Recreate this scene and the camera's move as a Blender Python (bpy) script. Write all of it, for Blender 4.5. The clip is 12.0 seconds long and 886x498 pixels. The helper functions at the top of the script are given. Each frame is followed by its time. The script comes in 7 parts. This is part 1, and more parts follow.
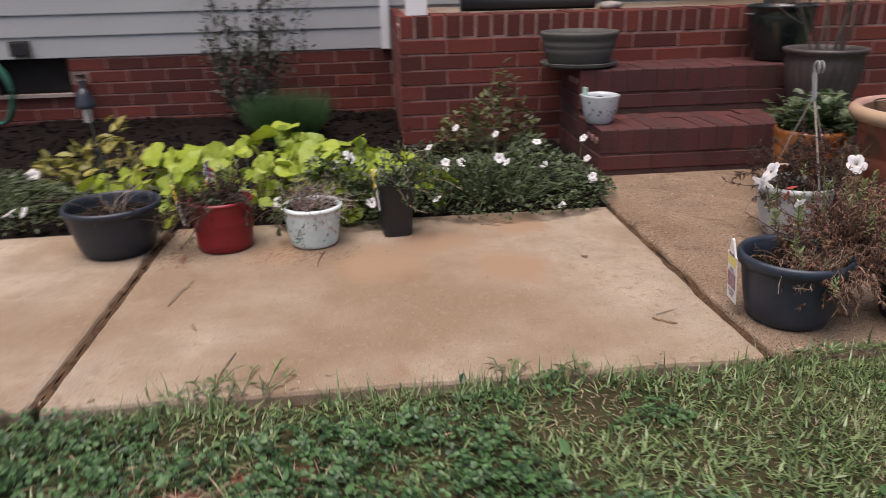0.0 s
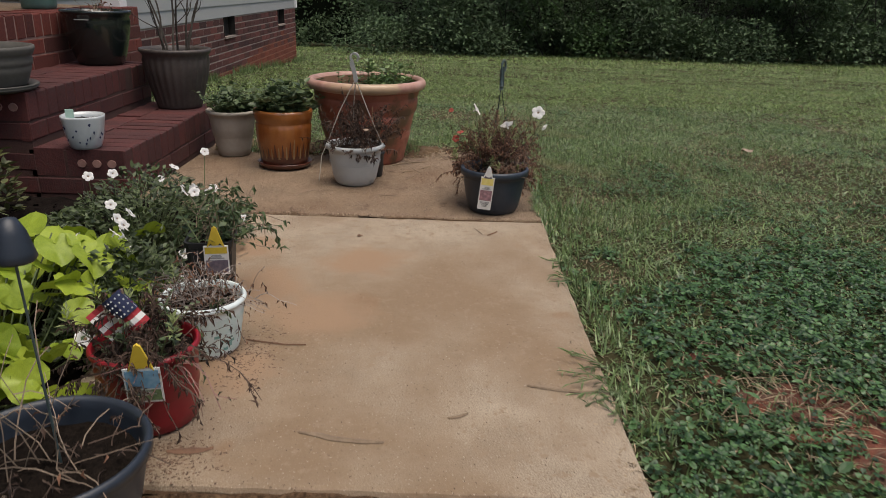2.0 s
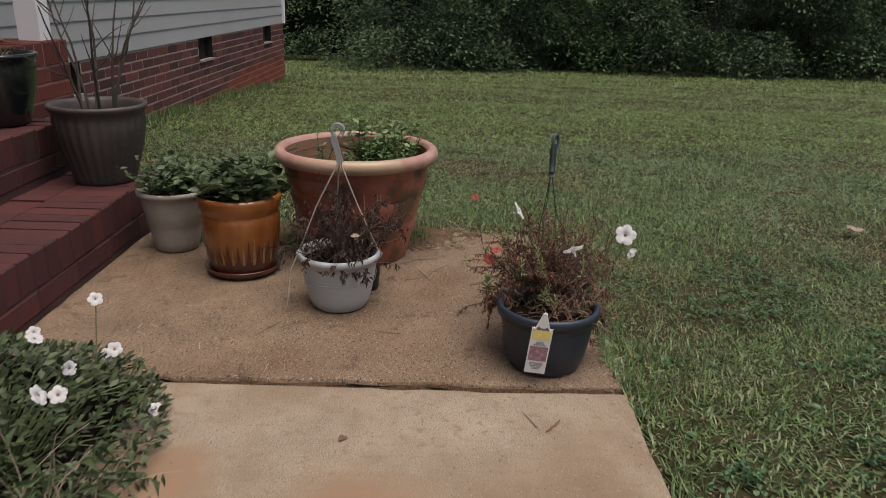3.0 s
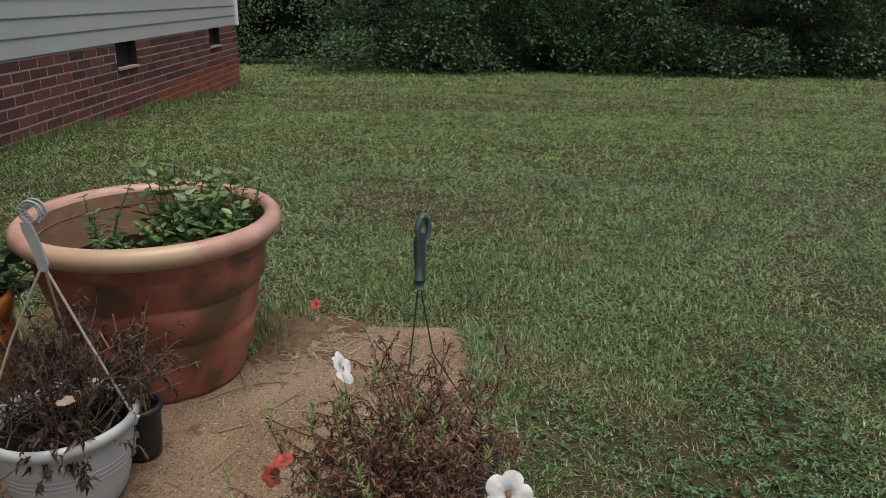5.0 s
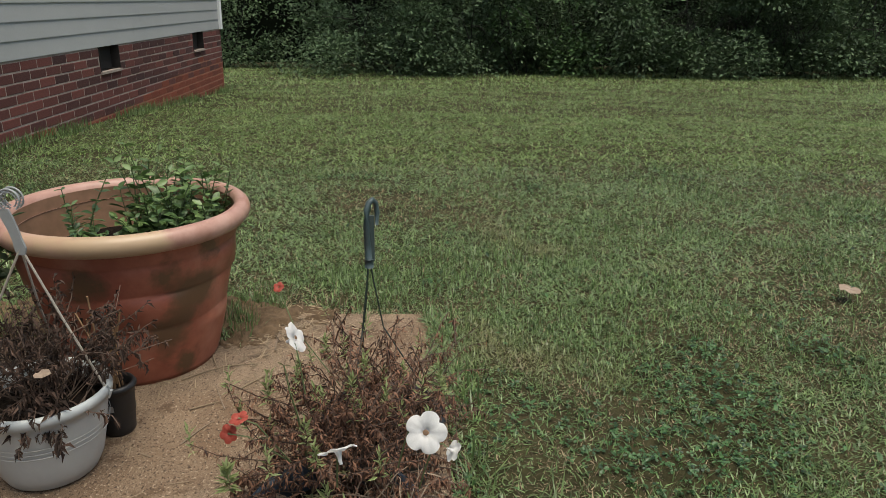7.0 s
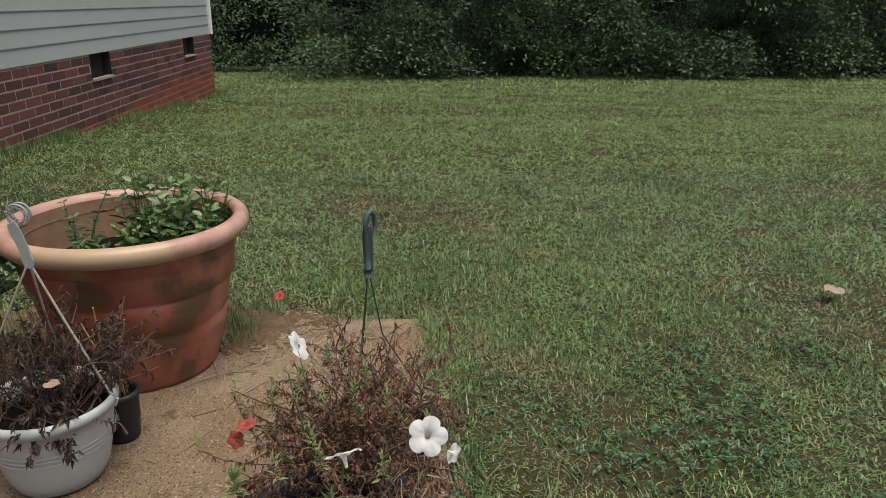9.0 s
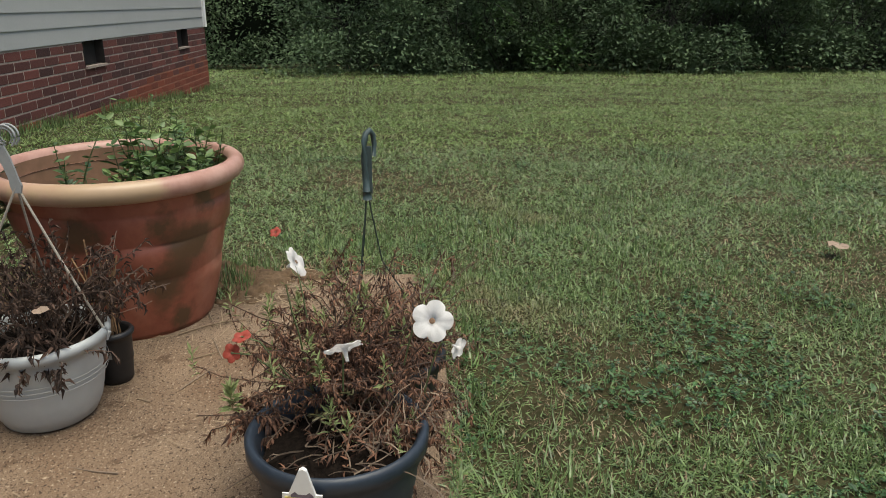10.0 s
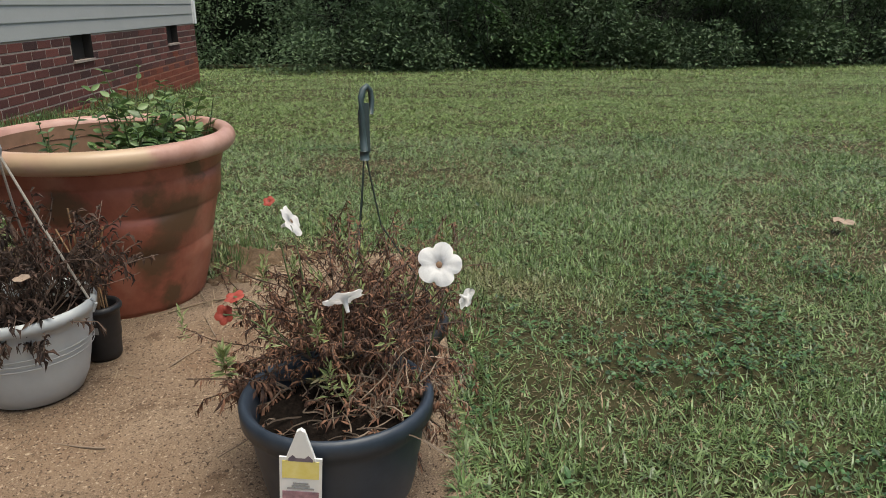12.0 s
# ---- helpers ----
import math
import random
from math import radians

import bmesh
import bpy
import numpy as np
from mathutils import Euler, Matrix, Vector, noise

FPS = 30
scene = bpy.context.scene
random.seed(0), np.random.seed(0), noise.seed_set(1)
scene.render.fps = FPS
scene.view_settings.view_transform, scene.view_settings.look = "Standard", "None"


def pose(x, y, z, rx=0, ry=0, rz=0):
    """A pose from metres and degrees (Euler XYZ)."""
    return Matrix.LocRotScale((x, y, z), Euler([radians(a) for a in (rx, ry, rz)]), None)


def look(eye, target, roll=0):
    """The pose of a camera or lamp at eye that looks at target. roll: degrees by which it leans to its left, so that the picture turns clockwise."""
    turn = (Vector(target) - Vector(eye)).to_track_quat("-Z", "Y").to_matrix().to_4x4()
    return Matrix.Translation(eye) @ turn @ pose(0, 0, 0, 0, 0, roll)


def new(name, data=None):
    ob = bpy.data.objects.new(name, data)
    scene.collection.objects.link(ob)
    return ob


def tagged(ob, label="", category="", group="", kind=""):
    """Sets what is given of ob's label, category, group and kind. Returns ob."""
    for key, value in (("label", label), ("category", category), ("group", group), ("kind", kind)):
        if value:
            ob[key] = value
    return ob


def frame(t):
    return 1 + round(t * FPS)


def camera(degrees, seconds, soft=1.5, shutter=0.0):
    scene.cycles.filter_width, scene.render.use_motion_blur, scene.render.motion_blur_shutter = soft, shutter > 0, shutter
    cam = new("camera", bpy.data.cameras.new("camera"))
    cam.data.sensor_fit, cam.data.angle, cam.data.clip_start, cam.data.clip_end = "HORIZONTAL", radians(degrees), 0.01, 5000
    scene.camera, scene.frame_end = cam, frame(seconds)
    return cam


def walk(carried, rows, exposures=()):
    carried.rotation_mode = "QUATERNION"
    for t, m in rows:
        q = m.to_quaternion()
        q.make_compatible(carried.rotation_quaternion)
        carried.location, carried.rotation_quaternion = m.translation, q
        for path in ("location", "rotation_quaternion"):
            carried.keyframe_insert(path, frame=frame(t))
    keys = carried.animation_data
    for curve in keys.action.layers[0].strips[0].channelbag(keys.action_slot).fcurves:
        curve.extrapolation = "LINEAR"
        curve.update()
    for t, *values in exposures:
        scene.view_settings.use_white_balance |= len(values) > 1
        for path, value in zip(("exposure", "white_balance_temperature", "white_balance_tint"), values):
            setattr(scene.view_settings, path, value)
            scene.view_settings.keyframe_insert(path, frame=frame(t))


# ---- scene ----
cam = camera(62.9, 12.0, soft=0.75, shutter=0.15)
PATH = [
    (0, (-0.784, -1.233, 0.737), (-0.61, 0.633, 0.038), -1.4),
    (0.3, (-1.407, -0.794, 0.728), (-0.377, 0.76, 0.003), 0.1),
    (0.6, (-1.952, -0.374, 0.704), (-0.308, 0.508, -0.018), 1.4),
    (0.8, (-2.216, -0.161, 0.689), (-0.369, 0.144, -0.014), 2.0),
    (1, (-2.354, -0.018, 0.678), (-0.493, -0.295, -0.001), 2.7),
    (1.2, (-2.429, 0.08, 0.707), (-0.583, -0.284, 0.029), 2.8),
    (1.5, (-2.471, 0.193, 0.716), (-0.593, 0.145, 0.031), 2.0),
    (2, (-2.373, 0.353, 0.751), (-0.493, 0.345, 0.067), 1.9),
    (2.5, (-1.934, 0.429, 0.815), (-0.054, 0.419, 0.133), 1.8),
    (2.7, (-1.708, 0.44, 0.831), (0.176, 0.428, 0.159), 1.8),
    (4.5, (-0.719, 0.237, 0.79), (1.168, 0.204, 0.128), 1.8),
    (5, (-0.56, 0.122, 0.793), (1.326, 0.091, 0.128), 1.2),
    (5.5, (-0.547, 0.066, 0.801), (1.34, 0.023, 0.141), 1.3),
    (6, (-0.59, 0.049, 0.8), (1.298, 0.002, 0.142), 1.2),
    (6.5, (-0.632, 0.048, 0.794), (1.256, -0.005, 0.137), 1.1),
    (7, (-0.662, 0.057, 0.793), (1.227, -0.003, 0.137), 1.0),
    (9, (-0.696, 0.066, 0.818), (1.193, -0.017, 0.166), 0.6),
    (9.5, (-0.705, 0.069, 0.771), (1.185, -0.018, 0.122), 0.5),
    (10, (-0.706, 0.074, 0.685), (1.184, -0.02, 0.039), 0.3),
    (10.5, (-0.696, 0.081, 0.645), (1.194, -0.017, -0.002), 0.2),
    (11, (-0.688, 0.087, 0.645), (1.201, -0.016, -0.002), 0.1),
    (11.5, (-0.68, 0.088, 0.636), (1.21, -0.02, -0.009), -0.0),
    (12, (-0.676, 0.086, 0.612), (1.214, -0.027, -0.032), -0.1),
]
EXPOSURES = [(0.0, 1.17, 6700, 19), (0.6, 1.07, 6850, 18), (1.0, 0.89, 6950, 12), (1.5, 0.86, 6900, 11), (2.0, 0.81, 6800, 11), (2.5, 0.71, 6850, 15), (4.5, 0.78, 6650, 9), (7.0, 1.01, 6750, 4), (9.5, 1.06, 6800, 4), (12.0, 1.21, 6740, 5)]
walk(cam, [(t, look(eye, target, roll)) for t, eye, target, roll in PATH], EXPOSURES)

# ---- world, sun and exposure ----
world = bpy.data.worlds.new("overcast_sky")
scene.world = world
world.use_nodes = True
wn = world.node_tree.nodes
sky = wn.new("ShaderNodeTexSky")
sky.sky_type, sky.sun_disc = "NISHITA", False
sky.sun_elevation, sky.sun_rotation = radians(76), radians(223)
sky.air_density, sky.dust_density, sky.ozone_density = 1.0, 4.0, 1.0
world.node_tree.links.new(sky.outputs[0], wn["Background"].inputs[0])
wn["Background"].inputs[1].default_value = 0.075
sun_data = bpy.data.lights.new("sun", "SUN")
sun_data.energy, sun_data.angle, sun_data.color = 1.5, radians(45), (1.0, 0.96, 0.90)
sun = new("sun", sun_data)
sun.matrix_world = look((-1.4, -1.5, 8.0), (0, 0, 0))

# ---- small numeric helpers ----
rng = np.random.default_rng(7)


def vnoise(x, y, seed=0):
    """Smooth value noise in 0..1 on unit cells."""
    x, y = np.asarray(x, float), np.asarray(y, float)
    xi, yi = np.floor(x).astype(np.int64), np.floor(y).astype(np.int64)
    fx, fy = x - xi, y - yi
    fx, fy = fx * fx * (3 - 2 * fx), fy * fy * (3 - 2 * fy)

    def cell(a, b):
        n = (a * 374761393 + b * 668265263 + seed * 974711) & 0x7FFFFFFF
        n = ((n ^ (n >> 13)) * 1274126177) & 0x7FFFFFFF
        return ((n ^ (n >> 16)) & 0xFFFF) / 65535.0
    top = cell(xi, yi) * (1 - fx) + cell(xi + 1, yi) * fx
    low = cell(xi, yi + 1) * (1 - fx) + cell(xi + 1, yi + 1) * fx
    return top * (1 - fy) + low * fy


SLOPE = 0.052


def lawn_z(x, y):
    """Height of the lawn: level beside the path, falling away towards the woods."""
    x, y = np.asarray(x, float), np.asarray(y, float)
    away = np.clip(x - 1.0, 0, 40)
    fall = SLOPE * away * away / (away + 0.6)
    bumps = 0.016 * (vnoise(x * 2.3, y * 2.3, 3) - 0.5) + 0.03 * (vnoise(x * 0.5, y * 0.5, 4) - 0.5) * np.clip(away / 3, 0, 1)
    return -0.017 - fall + bumps


def unit(v):
    v = np.asarray(v, float)
    return v / np.maximum(np.linalg.norm(v, axis=-1, keepdims=True), 1e-9)


def frames_along(way, twist):
    """Turn matrices whose local y runs along way, with a twist in radians about it."""
    y = unit(way)
    side = np.cross(y, np.array([0.0, 0.0, 1.0]) + 0 * y)
    flat = np.linalg.norm(side, axis=1) < 1e-3
    side[flat] = [1.0, 0.0, 0.0]
    x = unit(side)
    z = np.cross(x, y)
    c, s = np.cos(twist)[:, None], np.sin(twist)[:, None]
    return np.stack((x * c + z * s, y, z * c - x * s), axis=2)


def stamp(shape, places, turns, sizes):
    """Many copies of one small shape (verts, faces) joined: verts and faces."""
    v, f = np.asarray(shape[0], float), shape[1]
    n = len(places)
    sizes = np.asarray(sizes, float)
    if sizes.ndim == 1:
        sizes = sizes[:, None] * np.ones((1, 3))
    out = np.einsum("nij,nkj->nki", turns, v[None] * sizes[:, None, :]) + np.asarray(places)[:, None, :]
    faces = []
    for face in f:
        faces.append(np.asarray(face)[None, :] + (np.arange(n) * len(v))[:, None])
    return out.reshape(-1, 3), faces


def mesh_of(name, verts, face_blocks, smooth=False):
    """A mesh from an array of verts and blocks of faces, each block an array with one width."""
    me = bpy.data.meshes.new(name)
    verts = np.asarray(verts, np.float32)
    blocks = [np.asarray(b, np.int32) for b in face_blocks if len(b)]
    loops = np.concatenate([b.ravel() for b in blocks])
    counts = np.concatenate([np.full(len(b), b.shape[1], np.int32) for b in blocks])
    me.vertices.add(len(verts))
    me.vertices.foreach_set("co", verts.ravel())
    me.loops.add(len(loops))
    me.loops.foreach_set("vertex_index", loops)
    me.polygons.add(len(counts))
    me.polygons.foreach_set("loop_start", np.concatenate(([0], np.cumsum(counts)[:-1])).astype(np.int32))
    me.polygons.foreach_set("use_smooth", np.full(len(counts), bool(smooth)))
    me.update(calc_edges=True)
    me.validate()
    return me


class Shape:
    """Collects verts and faces of any width for one mesh."""

    def __init__(self):
        self.v, self.blocks, self.n = [], [], 0

    def add(self, verts, faces):
        verts = np.asarray(verts, float).reshape(-1, 3)
        by = {}
        for f in faces:
            f = np.asarray(f)
            if f.ndim == 1:
                by.setdefault(len(f), []).append(f)
            else:
                self.blocks.append(f + self.n)
        for k, group in by.items():
            self.blocks.append(np.asarray(group) + self.n)
        self.v.append(verts)
        self.n += len(verts)
        return self

    def box(self, lo, hi):
        (a, b, c), (d, e, f) = lo, hi
        v = [(a, b, c), (d, b, c), (d, e, c), (a, e, c), (a, b, f), (d, b, f), (d, e, f), (a, e, f)]
        return self.add(v, [(3, 2, 1, 0), (4, 5, 6, 7), (0, 1, 5, 4), (1, 2, 6, 5), (2, 3, 7, 6), (3, 0, 4, 7)])

    def tube(self, path, radii, sides=5, cap=True):
        p = np.asarray(path, float)
        r = np.broadcast_to(np.asarray(radii, float), (len(p),))
        way = unit(np.gradient(p, axis=0))
        turn = frames_along(way, np.zeros(len(p)))
        a = np.linspace(0, 2 * np.pi, sides, endpoint=False)
        ring = np.stack((np.cos(a), 0 * a, np.sin(a)), 1)
        v = p[:, None, :] + np.einsum("nij,kj->nki", turn, ring) * r[:, None, None]
        faces = []
        for i in range(len(p) - 1):
            for k in range(sides):
                m = (k + 1) % sides
                faces.append((i * sides + k, i * sides + m, (i + 1) * sides + m, (i + 1) * sides + k))
        self.add(v, faces)
        if cap:
            base = self.n - len(p) * sides
            self.blocks.append(np.array([[base + k for k in range(sides)]]))
            self.blocks.append(np.array([[base + (len(p) - 1) * sides + k for k in range(sides)][::-1]]))
        return self

    def lathe(self, profile, seg=40, wob=None, at=(0, 0, 0), closed=False):
        """Turns (radius, height) rows about z. wob: radius factor by (angle, row)."""
        a = np.linspace(0, 2 * np.pi, seg, endpoint=False)
        v = []
        for i, (r, z) in enumerate(profile):
            k = np.ones(seg) if wob is None else wob(a, i)
            v.append(np.stack((r * k * np.cos(a) + at[0], r * k * np.sin(a) + at[1], np.full(seg, z + at[2])), 1))
        rows, faces = len(profile), []
        for i in range(rows - 1):
            for k in range(seg):
                m = (k + 1) % seg
                faces.append((i * seg + k, i * seg + m, (i + 1) * seg + m, (i + 1) * seg + k))
        self.add(np.concatenate(v), faces)
        if closed:
            base = self.n - rows * seg
            self.blocks.append(np.array([[base + k for k in range(seg)][::-1]]))
        return self

    def mesh(self, name, smooth=False):
        return mesh_of(name, np.concatenate(self.v), self.blocks, smooth)


# ---- materials ----
def nodes_of(m):
    m.use_nodes = True
    return m.node_tree.nodes, m.node_tree.links, m.node_tree.nodes["Principled BSDF"]


def paint(name, dark, light, scale=12.0, rough=0.7, bump=0.15, grain=90.0, metal=0.0, spec=0.5, vary="noise", spread=0.0,
          stain=None, stain_scale=2.5, stain_at=0.6, thin=0.0, position=False, speck=0.3, patch=0.0, spots=(), spot=None, flecks=()):
    """A surface in two tones mixed by coarse and fine noise, with fine relief; vary: noise, object or island.
    stain: a third tone in patches. thin: the share of light that passes leaves.
    spots: (x, y, z, radius) of single blotches, in the tone spot. flecks: (tone, scale, threshold) of scattered specks."""
    m = bpy.data.materials.new(name)
    nd, ln, pb = nodes_of(m)
    if position:
        where = nd.new("ShaderNodeNewGeometry").outputs["Position"]
    else:
        where = nd.new("ShaderNodeTexCoord").outputs["Object"]

    def noise_at(size, detail=5.0):
        n = nd.new("ShaderNodeTexNoise")
        n.inputs["Scale"].default_value, n.inputs["Detail"].default_value = size, detail
        n.inputs["Roughness"].default_value = 0.62
        ln.new(where, n.inputs["Vector"])
        return n.outputs["Fac"]

    def sharpen(value, lo, hi):
        r = nd.new("ShaderNodeMapRange")
        r.inputs["From Min"].default_value, r.inputs["From Max"].default_value = lo, hi
        ln.new(value, r.inputs["Value"])
        return r.outputs["Result"]

    def blend(fac, a, b):
        x = nd.new("ShaderNodeMix")
        x.data_type = "RGBA"
        ln.new(fac, x.inputs["Factor"])
        for socket, value in ((x.inputs["A"], a), (x.inputs["B"], b)):
            if isinstance(value, tuple):
                socket.default_value = (*value, 1.0)
            else:
                ln.new(value, socket)
        return x.outputs["Result"]

    coarse, fine = sharpen(noise_at(scale), 0.3, 0.7), sharpen(noise_at(grain, 3.0), 0.34, 0.66)
    if vary == "object":
        pick = nd.new("ShaderNodeObjectInfo").outputs["Random"]
    elif vary == "island":
        pick = nd.new("ShaderNodeNewGeometry").outputs["Random Per Island"]
    else:
        pick = coarse
    if patch:
        swap = nd.new("ShaderNodeMix")
        swap.inputs["Factor"].default_value = patch
        ln.new(pick, swap.inputs["A"])
        ln.new(coarse, swap.inputs["B"])
        pick = swap.outputs["Result"]
    mix = nd.new("ShaderNodeMath")
    mix.operation = "MULTIPLY_ADD"
    ln.new(fine, mix.inputs[0])
    mix.inputs[1].default_value = speck
    lower = nd.new("ShaderNodeMath")
    lower.operation = "MULTIPLY"
    ln.new(pick, lower.inputs[0])
    lower.inputs[1].default_value = 1.0 - speck
    ln.new(lower.outputs[0], mix.inputs[2])
    colour = blend(mix.outputs[0], dark, light)
    if stain:
        edge = sharpen(noise_at(stain_scale, 8.0), stain_at - 0.08, stain_at + 0.1)
        colour = blend(edge, colour, stain)
    for tone, size, at in flecks:
        colour = blend(sharpen(noise_at(size, 3.0), at - 0.03, at + 0.06), colour, tone)
    for x, y, z, radius in spots:
        gap = nd.new("ShaderNodeVectorMath")
        gap.operation = "DISTANCE"
        ln.new(where, gap.inputs[0])
        gap.inputs[1].default_value = (x, y, z)
        ragged = nd.new("ShaderNodeMath")
        ragged.operation = "MULTIPLY_ADD"
        ln.new(noise_at(0.6 / radius, 6.0), ragged.inputs[0])
        ragged.inputs[1].default_value = radius * 3.2
        ln.new(gap.outputs["Value"], ragged.inputs[2])
        colour = blend(sharpen(ragged.outputs[0], radius * 2.9, radius * 2.1), colour, spot)
    ln.new(colour, pb.inputs["Base Color"])
    pb.inputs["Roughness"].default_value, pb.inputs["Metallic"].default_value = rough, metal
    pb.inputs["Specular IOR Level"].default_value = spec
    if spread:
        pb.inputs["Coat Weight"].default_value, pb.inputs["Coat Roughness"].default_value = spread, 0.12
    if bump:
        b = nd.new("ShaderNodeBump")
        b.inputs["Strength"].default_value, b.inputs["Distance"].default_value = bump, 0.004
        ln.new(noise_at(grain, 6.0), b.inputs["Height"])
        ln.new(b.outputs[0], pb.inputs["Normal"])
    if thin:
        t = nd.new("ShaderNodeBsdfTranslucent")
        ln.new(colour, t.inputs["Color"])
        x = nd.new("ShaderNodeMixShader")
        x.inputs[0].default_value = thin
        ln.new(pb.outputs[0], x.inputs[1])
        ln.new(t.outputs[0], x.inputs[2])
        ln.new(x.outputs[0], nd["Material Output"].inputs["Surface"])
    return m


CONCRETE = paint("worn_concrete", (0.150, 0.112, 0.076), (0.475, 0.390, 0.288), 7.0, 0.94, 0.6, 330, spot=(0.275, 0.178, 0.108), spots=((-0.80, 0.66, 0, 0.13), (-0.42, 0.58, 0, 0.12), (-0.62, 0.82, 0, 0.11), (-0.35, 0.93, 0, 0.10), (-1.05, 0.78, 0, 0.09)), stain=(0.215, 0.146, 0.088), stain_scale=1.2, stain_at=0.50, position=True, speck=0.58, flecks=(((0.248, 0.180, 0.118), 38, 0.60), ((0.215, 0.128, 0.070), 3.1, 0.66), ((0.125, 0.084, 0.053), 150, 0.645), ((0.37, 0.305, 0.225), 170, 0.645)))
SANDY_CONCRETE = paint("sandy_stained_concrete", (0.072, 0.046, 0.027), (0.385, 0.275, 0.182), 6, 0.95, 0.7, 400, stain=(0.160, 0.098, 0.056), stain_scale=1.8, stain_at=0.53, position=True, speck=0.64, flecks=(((0.120, 0.074, 0.042), 9, 0.62), ((0.050, 0.030, 0.017), 130, 0.60), ((0.41, 0.315, 0.22), 160, 0.61), ((0.040, 0.024, 0.014), 240, 0.62)))
BRICK = paint("red_brick", (0.024, 0.011, 0.011), (0.165, 0.048, 0.037), 14, 0.88, 0.5, 120, vary="object", stain=(0.075, 0.050, 0.044), stain_scale=30, stain_at=0.70)
RED_BRICK = paint("bright_red_brick", (0.046, 0.011, 0.008), (0.170, 0.034, 0.022), 14, 0.9, 0.5, 120, vary="object", stain=(0.060, 0.022, 0.019), stain_scale=22, stain_at=0.66)
STEP_BRICK = paint("worn_step_brick", (0.030, 0.010, 0.010), (0.118, 0.026, 0.022), 14, 0.8, 0.6, 120, vary="object", stain=(0.050, 0.026, 0.023), stain_scale=12, stain_at=0.60, patch=0.45)
PINK_MORTAR = paint("brick_dusted_mortar", (0.180, 0.100, 0.082), (0.320, 0.205, 0.170), 16, 0.95, 0.4, 150, position=True)
CORE_PINK = paint("pink_core_mortar", (0.25, 0.130, 0.105), (0.36, 0.20, 0.165), 30, 0.95, 0.3, 150)
MORTAR = paint("mortar", (0.240, 0.188, 0.160), (0.380, 0.315, 0.270), 20, 0.95, 0.4, 150, position=True)
DARK_MORTAR = paint("dark_red_mortar", (0.030, 0.013, 0.011), (0.085, 0.042, 0.034), 9, 0.95, 0.4, 150, position=True)
CLAY_BRICK = paint("clay_stained_brick", (0.110, 0.025, 0.013), (0.235, 0.056, 0.027), 14, 0.92, 0.5, 120, vary="object")
CLAY_MORTAR = paint("clay_stained_mortar", (0.200, 0.078, 0.045), (0.330, 0.155, 0.098), 12, 0.95, 0.4, 150, position=True)
SIDING = paint("vinyl_siding", (0.335, 0.340, 0.334), (0.385, 0.390, 0.381), 2.0, 0.6, 0.05, 60, stain=(0.29, 0.288, 0.275), stain_scale=3, stain_at=0.68, position=True)
TRIM = paint("white_trim", (0.74, 0.74, 0.73), (0.82, 0.82, 0.81), 3, 0.5, 0.04, 60)
# shade inside the vent openings, given as a near-black colour
VENT_SHADE = paint("painted_vent_shade", (0.012, 0.010, 0.009), (0.02, 0.017, 0.015), 8, 1.0, 0.1)
LAWN_SOIL = paint("lawn_soil", (0.016, 0.017, 0.007), (0.062, 0.055, 0.027), 5, 1.0, 0.6, 70, stain=(0.062, 0.050, 0.028), stain_scale=2.2, stain_at=0.66, position=True, spec=0.1)
RED_CLAY = paint("red_clay", (0.072, 0.021, 0.012), (0.200, 0.062, 0.034), 9, 1.0, 1.0, 80, speck=0.5, stain=(0.080, 0.042, 0.026), stain_scale=7, stain_at=0.55)
JOINT_DIRT = paint("joint_dirt", (0.022, 0.012, 0.007), (0.130, 0.080, 0.046), 30, 1.0, 1.0, 120, position=True, spec=0.1, speck=0.5)
MULCH = paint("dark_mulch", (0.004, 0.003, 0.003), (0.016, 0.012, 0.010), 30, 1.0, 1.0, 60, position=True, spec=0.05)
POTTING_SOIL = paint("potting_soil", (0.003, 0.0025, 0.002), (0.019, 0.014, 0.011), 60, 1.0, 1.0, 160, spec=0.05, speck=0.5)
GRASS = paint("grass_blades", (0.006, 0.016, 0.005), (0.285, 0.410, 0.158), 38, 0.32, 0.0, vary="island", stain=(0.24, 0.215, 0.110), stain_scale=1.6, stain_at=0.66, thin=0.22, position=True, speck=0.1, patch=0.5)
DRY_GRASS = paint("dry_grass", (0.055, 0.034, 0.020), (0.43, 0.33, 0.21), 4, 0.8, 0.0, vary="island", thin=0.15, speck=0.1)
CLOVER = paint("clover_leaves", (0.006, 0.028, 0.008), (0.088, 0.190, 0.060), 4, 0.42, 0.0, vary="island", thin=0.22, speck=0.1)
# near-black patches put the shaded hollows between leaf masses into the leaf colour
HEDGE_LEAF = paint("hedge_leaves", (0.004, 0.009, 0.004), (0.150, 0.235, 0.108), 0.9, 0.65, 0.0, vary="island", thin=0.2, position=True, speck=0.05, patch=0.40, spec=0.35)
HEDGE_LIGHT = paint("young_hedge_leaves", (0.020, 0.050, 0.014), (0.13, 0.235, 0.075), 1.2, 0.5, 0.0, vary="island", thin=0.25, speck=0.1)
# darker copy of the bark: shade under the crowns is in its colour
HEDGE_BARK = paint("bark_painted_in_shade", (0.010, 0.009, 0.007), (0.030, 0.026, 0.020), 10, 0.95, 0.3, 60)
FAR_GRASS = paint("sunny_grass", (0.006, 0.018, 0.003), (0.318, 0.458, 0.146), 24, 0.42, 0.0, vary="island", stain=(0.26, 0.270, 0.120), stain_scale=2.0, stain_at=0.66, thin=0.25, position=True, speck=0.1, patch=0.52)
